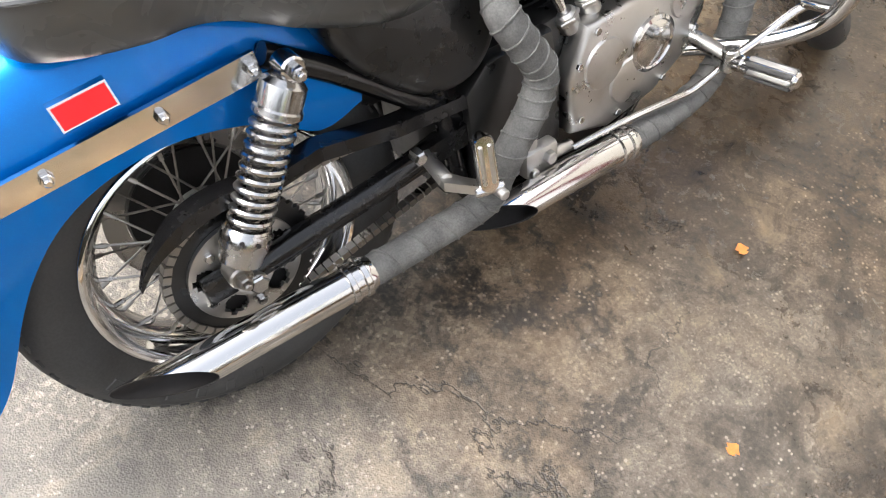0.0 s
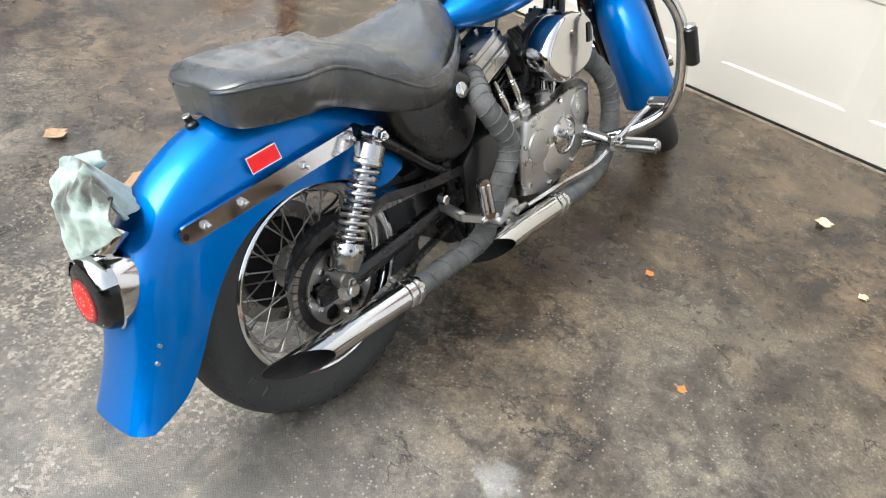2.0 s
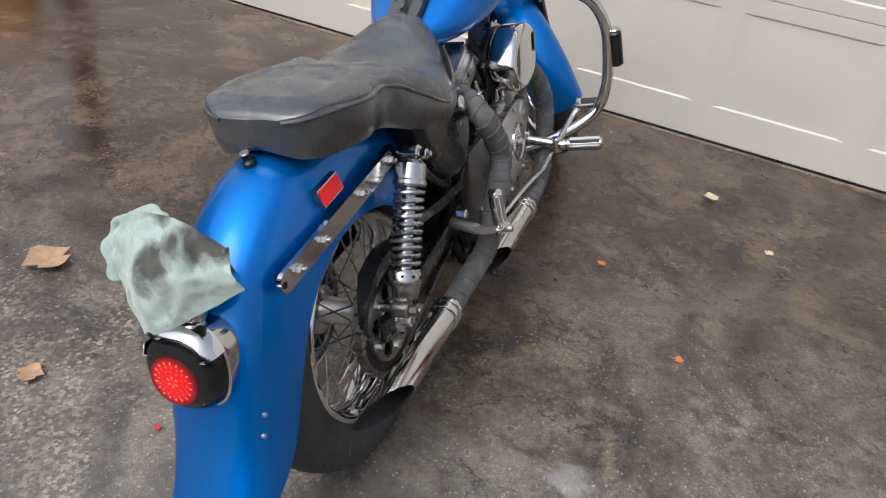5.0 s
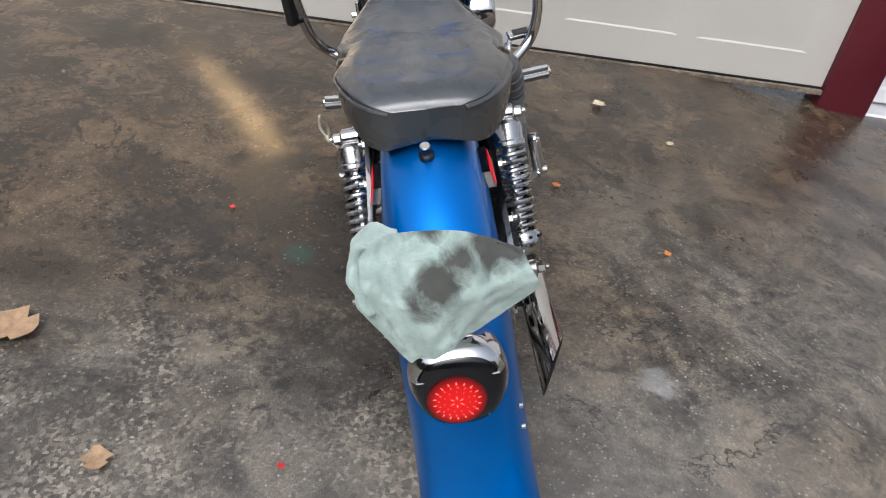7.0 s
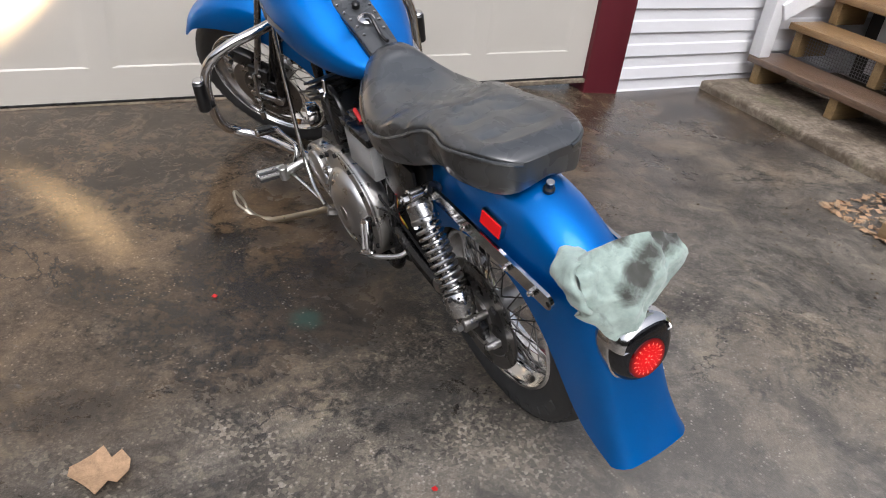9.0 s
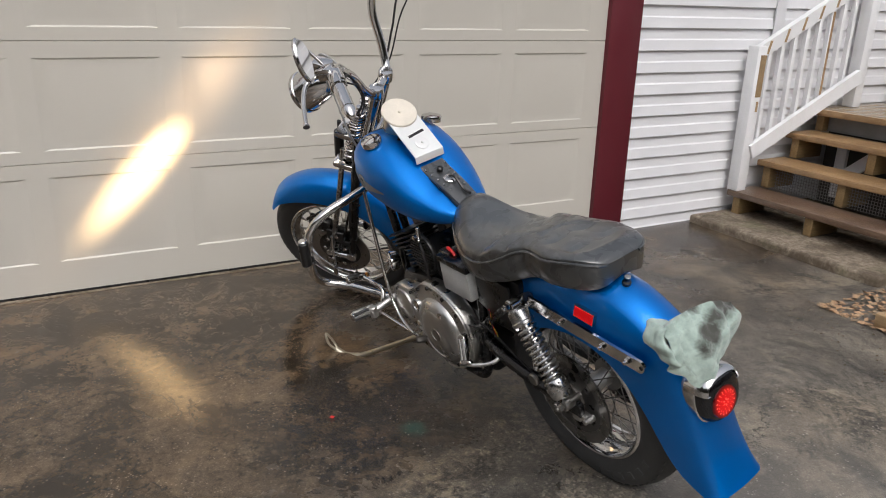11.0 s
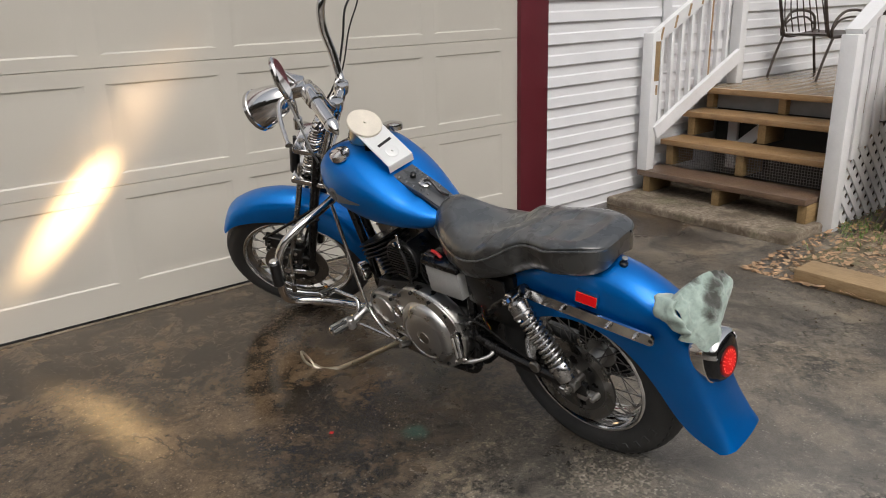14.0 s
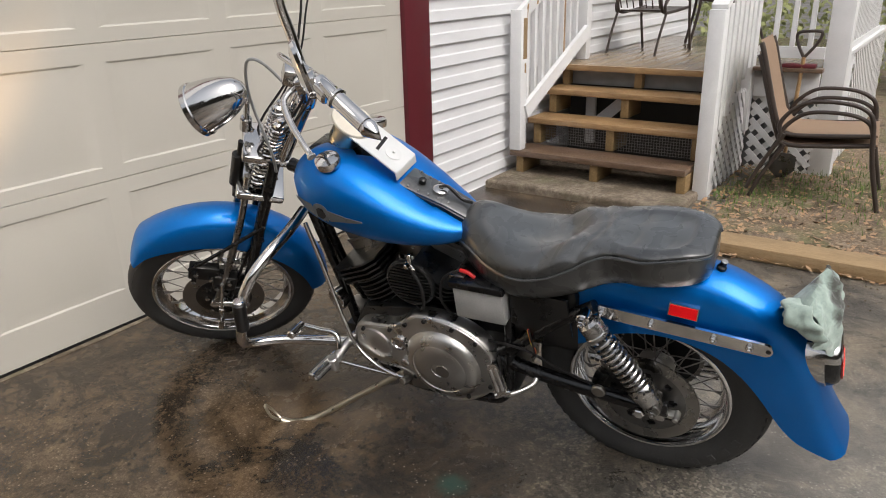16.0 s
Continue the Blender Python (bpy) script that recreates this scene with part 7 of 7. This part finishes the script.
# ---- the rag on the rear fender ----
def rag():
    """A crumpled cloth: a sheet hung over the fender's crown towards the lamp, and a bunched fold at its edge."""
    top = spline([(-0.1, -0.312, 0.708), (-0.06, -0.318, 0.722), (-0.02, -0.325, 0.727), (0.03, -0.33, 0.722), (0.07, -0.335, 0.706), (0.108, -0.337, 0.684)], 10)
    hem = spline([(-0.112, -0.345, 0.622), (-0.095, -0.352, 0.592), (-0.045, -0.385, 0.542), (0.015, -0.382, 0.578), (0.075, -0.368, 0.606), (0.126, -0.35, 0.628)], 10)
    root = spline([(-0.085, -0.262, 0.648), (-0.06, -0.255, 0.655), (-0.02, -0.262, 0.645), (0.03, -0.275, 0.625), (0.065, -0.302, 0.625), (0.098, -0.326, 0.638)], 10)
    secs = []
    for i, (r, t, h) in enumerate(zip(root, top, hem)):
        u = i / (len(top) - 1)
        row = []
        for k in range(44):
            v = k / 43
            if v < 0.3:
                f = v / 0.3
                p = r.lerp(t, f) + Vector((0, -0.008, 0.014)) * math.sin(math.pi * f)
            else:
                f = (v - 0.3) / 0.7
                p = t.lerp(h, f) + Vector((0, -0.026, 0.008)) * math.sin(math.pi * f) * (1 - 0.5 * abs(2 * u - 1))
            fold = 0.006 * math.sin(u * 11 + 3.5 * v) + 0.004 * math.sin(u * 25 - 5 * v + 1) + 0.016 * noise.noise(Vector((u * 4, v * 3, 1.5))) + 0.009 * noise.noise(Vector((u * 12, v * 9, 3))) + 0.003 * noise.noise(Vector((u * 26, v * 18, 8)))
            calm = 1 - 0.6 * smoothstep(0.75, 1.0, u)
            p += Vector((0.25 * fold, -0.75 * fold, 0.5 * fold)) * calm
            row.append(p)
        secs.append(row)
    sheet = loft(secs, cap=False, closed=False)
    bmesh.ops.recalc_face_normals(sheet, faces=sheet.faces[:])
    sheet.normal_update()
    back = sheet.copy()
    back.normal_update()
    for v in back.verts:
        v.co -= v.normal * 0.003
    bmesh.ops.reverse_faces(back, faces=back.faces[:])
    sheet = merge(sheet, back)
    line = spline([(-0.055, -0.28, 0.682), (-0.078, -0.282, 0.692), (-0.1, -0.292, 0.686), (-0.107, -0.312, 0.664), (-0.104, -0.332, 0.64), (-0.098, -0.346, 0.618)], 8)
    n = 22
    secs = []
    for i, p in enumerate(line):
        u = i / (len(line) - 1)
        d = (line[min(i + 1, len(line) - 1)] - line[max(i - 1, 0)]).normalized()
        a1 = d.cross(Vector((0.3, 1, 0.1))).normalized()
        a2 = d.cross(a1)
        size = 0.007 + 0.0135 * math.sin(math.pi * (0.12 + 0.8 * u))
        ring = []
        for k in range(n):
            q = 2 * math.pi * k / n
            w = 1 + 0.22 * math.sin(3 * q + 5 * u) + 0.2 * math.sin(u * 26 + 2 * q) + 0.3 * noise.noise(Vector((math.cos(q) * 1.5, math.sin(q) * 1.5, u * 6)))
            ring.append(p + (a1 * math.cos(q) * 0.85 + a2 * math.sin(q) * 1.25) * size * w)
        secs.append(ring)
    return merge(sheet, loft(secs))


M_CLOTH = cloth_mat([(BIKE_M @ Vector(p), r) for p, r in (((-0.03, -0.37, 0.645), 0.034), ((-0.005, -0.365, 0.668), 0.04), ((0.03, -0.352, 0.688), 0.038), ((0.065, -0.342, 0.7), 0.042), ((0.095, -0.34, 0.692), 0.04), ((0.0, -0.31, 0.72), 0.03))])
ragob = part("cloth", move(rag(), BIKE_M), M_CLOTH, None, sharp=80)
tagged(ragob, "crumpled pale green cloth with black grease stains on the rear fender", "cloth")


# ---- patio chairs ----
def patio_chair(m, name="patio_chair", label="brown metal patio chair with tan sling seat on the grass", cover=None, bars=True):
    """Faces its own -y; the seat at 0.42 m."""
    c = thing(name, label, "chair", m)
    w = 0.27
    for s in (-1, 1):
        part("side_frame", tube([(s * w, -0.33, 0.0), (s * w, -0.27, 0.3), (s * w, -0.245, 0.52), (s * w, -0.2, 0.595), (s * (w + 0.01), -0.1, 0.63), (s * (w + 0.01), 0.06, 0.625), (s * w, 0.15, 0.56), (s * w, 0.2, 0.47), (s * w, 0.19, 0.4)], 0.013, 10), M_CHAIR, c)
        if bars:
            part("arm_bar", tube([(s * w, -0.23, 0.5), (s * w, -0.1, 0.57), (s * w, 0.1, 0.55), (s * w, 0.2, 0.46)], 0.01, 8), M_CHAIR, c)
        part("seat_rail", tube([(s * (w - 0.03), -0.27, 0.43), (s * (w - 0.03), 0.0, 0.4), (s * (w - 0.03), 0.17, 0.4), (s * (w - 0.03), 0.23, 0.5), (s * (w - 0.03), 0.34, 0.92), (s * (w - 0.03), 0.36, 0.98)], 0.015, 10), M_CHAIR, c)
        part("rear_leg", tube([(s * w, 0.17, 0.4), (s * w, 0.26, 0.2), (s * w, 0.33, 0.0)], 0.012, 10), M_CHAIR, c)
    sec = []
    for y, z in ((-0.28, 0.425), (-0.1, 0.405), (0.12, 0.395), (0.18, 0.41), (0.225, 0.48), (0.28, 0.7), (0.335, 0.92), (0.36, 0.985)):
        d = 0.012
        sec.append([(-w + 0.03, y, z), (w - 0.03, y, z), (w - 0.03, y + 0.004, z + d), (-w + 0.03, y + 0.004, z + d)])
    if cover is None:
        part("sling", loft(sec), M_SLING, c)
    else:
        part("seat_pad", loft(sec[:4]), cover, c)
        for k in range(7):
            x = -w + 0.06 + k * 0.07
            part("back_slat", tube([(x, 0.2, 0.44), (x, 0.25, 0.6), (x * 0.9, 0.3, 0.8), (x * 0.85, 0.36, 0.97)], 0.006, 8), M_CHAIR, c)
        part("top_bar", tube([(-w + 0.03, 0.36, 0.98), (0, 0.375, 1.0), (w - 0.03, 0.36, 0.98)], 0.012, 8), M_CHAIR, c)
    return c


SPREAD = Matrix.Diagonal((1.08, 1.15, 0.95, 1))
patio_chair(pose(2.562, -0.014, ground_z(2.4, 0) + 0.01, 0, 0, 4) @ SPREAD, label="brown metal patio chair with tan sling seat on the soil", bars=False)
patio_chair(pose(2.555, 0.0, ground_z(2.4, 0) + 0.075, 1, 0, 4) @ SPREAD, label="brown patio chair stacked on another chair of its kind", bars=False)
patio_chair(pose(3.86, 1.66, 0.669, 0, 0, 78) @ Matrix.Diagonal((0.9, 0.9, 0.86, 1)), "patio_chair", "black slatted metal patio chair on the porch deck", M_CHAIR)
patio_chair(pose(4.6, 1.2, 0.669, 0, 0, 200), "patio_chair", "brown patio chair with tan sling on the porch deck")

# ---- tool and tray by the porch ----
shovel = thing("shovel", "old long-handled shovel with D-grip leaning on the lattice", "shovel")
part("shaft", tube([(2.86, 0.26, -0.05), (2.94, 0.245, 0.35), (2.985, 0.235, 0.76)], 0.014, 10), M_TREAD, shovel)
part("grip", tube([(2.985, 0.235, 0.755), (2.99, 0.285, 0.85), (2.99, 0.292, 0.92), (2.99, 0.215, 0.935), (2.99, 0.142, 0.928), (2.988, 0.16, 0.86), (2.985, 0.235, 0.755)], 0.011, 8), M_CHAIR, shovel, "dark metal D-grip")
part("blade", loft([[(2.86 + x, 0.26 + y, z) for x, y in ((-0.003, -w), (0.012, 0.0), (-0.003, w), (-0.008, 0.0))] for z, w in ((0.1, 0.05), (0.08, 0.09), (-0.02, 0.09), (-0.08, 0.03))]), M_IRON, shovel, "rusty steel blade")
tray = part("tray", box(2.965, 3.05, 0.15, 0.37, 0.6845, 0.712, 0.008), M_MAROON)
tagged(tray, "small dark red tray on the porch ledge", "tray")

# ---- timber at the edge of the soil ----
tb = part("timber", box(1.1, 1.3, -3.2, 0.3, -0.1, -0.025, 0.008), M_PINE)
tagged(tb, "long pale timber plank lying along the drive", "timber")

# ---- bucket, planter ----
bucket = thing("bucket", "orange and yellow plastic bucket beside the garage", "bucket", pose(-4.2, 1.56, 0.0))
part("body", lathe([(0.125, 0.0), (0.13, 0.004), (0.148, 0.36), (0.156, 0.362), (0.156, 0.372), (0.144, 0.372), (0.126, 0.02), (0, 0.02)], (0, 0, 0), (0, 0, 1), 40), M_ORANGE, bucket)
for k in range(20):
    if k % 5 == 4:
        continue
    for j in range(2):
        a0, a1 = 2 * math.pi * k / 20, 2 * math.pi * (k + 0.9) / 20
        z0, z1 = 0.05 + 0.13 * j + 0.02 * (k % 3), 0.15 + 0.13 * j + 0.02 * ((k * 7) % 3)
        r0, r1 = 0.1312 + 0.05 * z0, 0.1312 + 0.05 * z1
        bm = bmesh.new()
        bm.faces.new([bm.verts.new((r * math.cos(a), r * math.sin(a), z)) for a, z, r in ((a0, z0, r0), (a1, z0, r0), (a1, z1, r1), (a0, z1, r1))])
        part("label_patch", thicken(bm, 0.001), M_YELLOW, bucket, "yellow printed label patch")
part("handle", tube([(0.157 * math.cos(a), 0.157 * math.sin(a) * 0.9, 0.345 - 0.12 * math.sin(a)) for a in (math.pi * k / 10 for k in range(11))], 0.003, 8, 2), M_DULL, bucket)
planter = thing("planter_box", "dark weathered wooden planter box beside the wall", "planter", pose(-4.95, 1.62, 0.0))
for k in range(3):
    part("board", box(-0.42, 0.42, -0.26, -0.235, 0.03 + 0.1 * k, 0.125 + 0.1 * k, 0.004), M_TREAD_DARK, planter)
    part("board", box(-0.42, 0.42, 0.235, 0.26, 0.03 + 0.1 * k, 0.125 + 0.1 * k, 0.004), M_TREAD_DARK, planter)
    for s in (-1, 1):
        part("board", box(s * 0.42 - 0.012, s * 0.42 + 0.012, -0.233, 0.233, 0.03 + 0.1 * k, 0.125 + 0.1 * k, 0.004), M_TREAD_DARK, planter)
part("earth", box(-0.4, 0.4, -0.23, 0.23, 0.0, 0.28, 0.01), M_SOIL, planter)


# ---- leaves, litter, grass ----
def leaf(x, y, size, turn, mat, label, curl=0.4):
    bm = bmesh.new()
    n = 7
    rows = []
    for k in range(n):
        t = k / (n - 1)
        w = size * (0.42 * math.sin(math.pi * min(1, t * 0.92 + 0.06)) ** 0.8 + 0.03) * (1 + 0.35 * math.sin(k * 2.4))
        z = 0.004 + curl * size * 0.35 * abs(t - 0.5)
        rows.append([bm.verts.new((-w, size * (t - 0.5), z + curl * 0.35 * w)), bm.verts.new((0, size * (t - 0.5), z)), bm.verts.new((w, size * (t - 0.5), z + curl * 0.25 * w))])
    for a, b in zip(rows, rows[1:]):
        for k in range(2):
            bm.faces.new((a[k], a[k + 1], b[k + 1], b[k]))
    thicken(bm, 0.0012)
    ob = part("leaf", bm, mat, None)
    ob.matrix_basis = pose(x, y, max(ground_z(x, y) + 0.003, soil_z(x, y) if x > 1.1 and y < 0.55 else -9), 0, 0, turn)
    return tagged(ob, label, "leaf", "fallen leaves")


leaf(-0.4, 1.52, 0.055, 30, M_LEAF_P, "pale curled leaf on the wet asphalt", 0.8)
leaf(-0.63, 0.84, 0.028, 70, M_LEAF_O, "small orange leaf on the asphalt")
leaf(-0.32, 0.525, 0.025, 10, M_LEAF_O, "small orange leaf on the asphalt")
leaf(-0.16, 1.25, 0.03, 150, M_LEAF_P, "small pale leaf on the asphalt")
leaf(-1.935, -0.09, 0.12, 80, M_LEAF, "dry tan leaf on the asphalt", 0.7)
leaf(-1.617, -0.398, 0.055, 20, M_LEAF, "dry brown leaf on the asphalt", 0.7)
leaf(-3.52, 0.615, 0.07, 120, M_LEAF, "dry brown leaf on the wet asphalt", 0.9)
leaf(-2.39, -0.185, 0.08, 100, M_LEAF, "dry brown leaf on the asphalt", 0.9)
leaf(-3.95, 1.35, 0.1, 140, M_LEAF, "curled brown leaf beside the bucket", 1.0)
leaf(-1.6, 0.483, 0.016, 0, M_WIRE_R, "tiny red scrap on the asphalt", 0.2)
leaf(-1.275, -0.366, 0.014, 50, M_WIRE_R, "tiny red scrap on the asphalt", 0.2)
rnd = random.Random(4)


def scatter(name, count, maker, mat, label, cat):
    bm = bmesh.new()
    for _ in range(count):
        maker(bm)
    ob = part(name, bm, mat, None)
    return tagged(ob, label, cat, kind="stuff")


def litter(bm):
    x, y = 1.08 + 3.0 * rnd.random() ** 1.6, 0.58 - 3.6 * rnd.random() ** 1.4
    s, a = 0.005 + 0.026 * rnd.random() ** 2, rnd.random() * 6.28
    z = soil_z(x, y) + 0.004
    d, e = Vector((math.cos(a), math.sin(a), rnd.uniform(-0.3, 0.5))) * s, Vector((-math.sin(a), math.cos(a), rnd.uniform(-0.2, 0.6))) * s * 0.5
    p = Vector((x, y, z))
    bm.faces.new([bm.verts.new(q) for q in (p - d, p + e, p + d, p - e)])


def blade(bm):
    cx = rnd.choice([(2.4, 0.45), (2.2, 0.38), (2.95, -0.25), (3.4, -0.35), (2.5, -0.1), (3.0, -0.75), (3.0, 0.1), (2.6, 0.2), (3.7, -0.6), (2.3, -0.45)])
    x, y = rnd.gauss(cx[0], 0.22), rnd.gauss(cx[1], 0.2)
    if x < 1.4 or y > 0.55:
        return
    h, a = rnd.uniform(0.02, 0.065), rnd.random() * 6.28
    p = Vector((x, y, soil_z(x, y)))
    w = Vector((math.cos(a), math.sin(a), 0)) * 0.0032
    t = Vector((math.sin(a) * 0.4, math.cos(a) * 0.4, 1)) * h
    bm.faces.new([bm.verts.new(q) for q in (p - w, p + w, p + t)])


scatter("leaf_litter", 6500, litter, M_LEAF, "scattered dry brown leaves on soil", "leaf litter")
scatter("leaf_litter", 900, litter, M_CHIP, "scattered pale dry leaves and wood chips on soil", "leaf litter")
scatter("grass", 1700, blade, M_GRASS, "sparse young green grass tufts on soil", "grass")


def gravel(bm):
    x, y = rnd.gauss(0.98, 0.25), rnd.uniform(-1.6, 0.7)
    if x > 1.1 or x < 0.2:
        return
    s = rnd.uniform(0.003, 0.009)
    p = Vector((x, y, ground_z(x, y) + s * 0.4))
    q = [p + Vector((s, 0, 0)), p + Vector((0, s * 0.8, 0)), p + Vector((-s, 0, 0)), p + Vector((0, -s * 0.8, 0)), p + Vector((0, 0, s * 0.7))]
    v = [bm.verts.new(k) for k in q]
    for k in range(4):
        bm.faces.new((v[k], v[(k + 1) % 4], v[4]))


scatter("gravel", 300, gravel, M_CONC, "loose pale gravel and chips at the drive's edge", "gravel")


def shrub(bm):
    x, y = rnd.uniform(7.2, 9.0), rnd.uniform(-2.5, 2.6)
    z = rnd.random() ** 0.8 * (1.9 + 0.8 * noise.noise(Vector((0, y * 1.3, 0))))
    s = rnd.uniform(0.03, 0.08)
    p = Vector((x, y, z))
    d = Vector((rnd.gauss(0, 1), rnd.gauss(0, 1), rnd.gauss(0, 1))).normalized() * s
    e = d.orthogonal().normalized() * s * 0.6
    bm.faces.new([bm.verts.new(q) for q in (p - d, p + e, p + d, p - e)])


scatter("shrubs", 5000, shrub, M_SHRUB, "pale yellow-green spring shrubs beyond the porch", "shrubs")
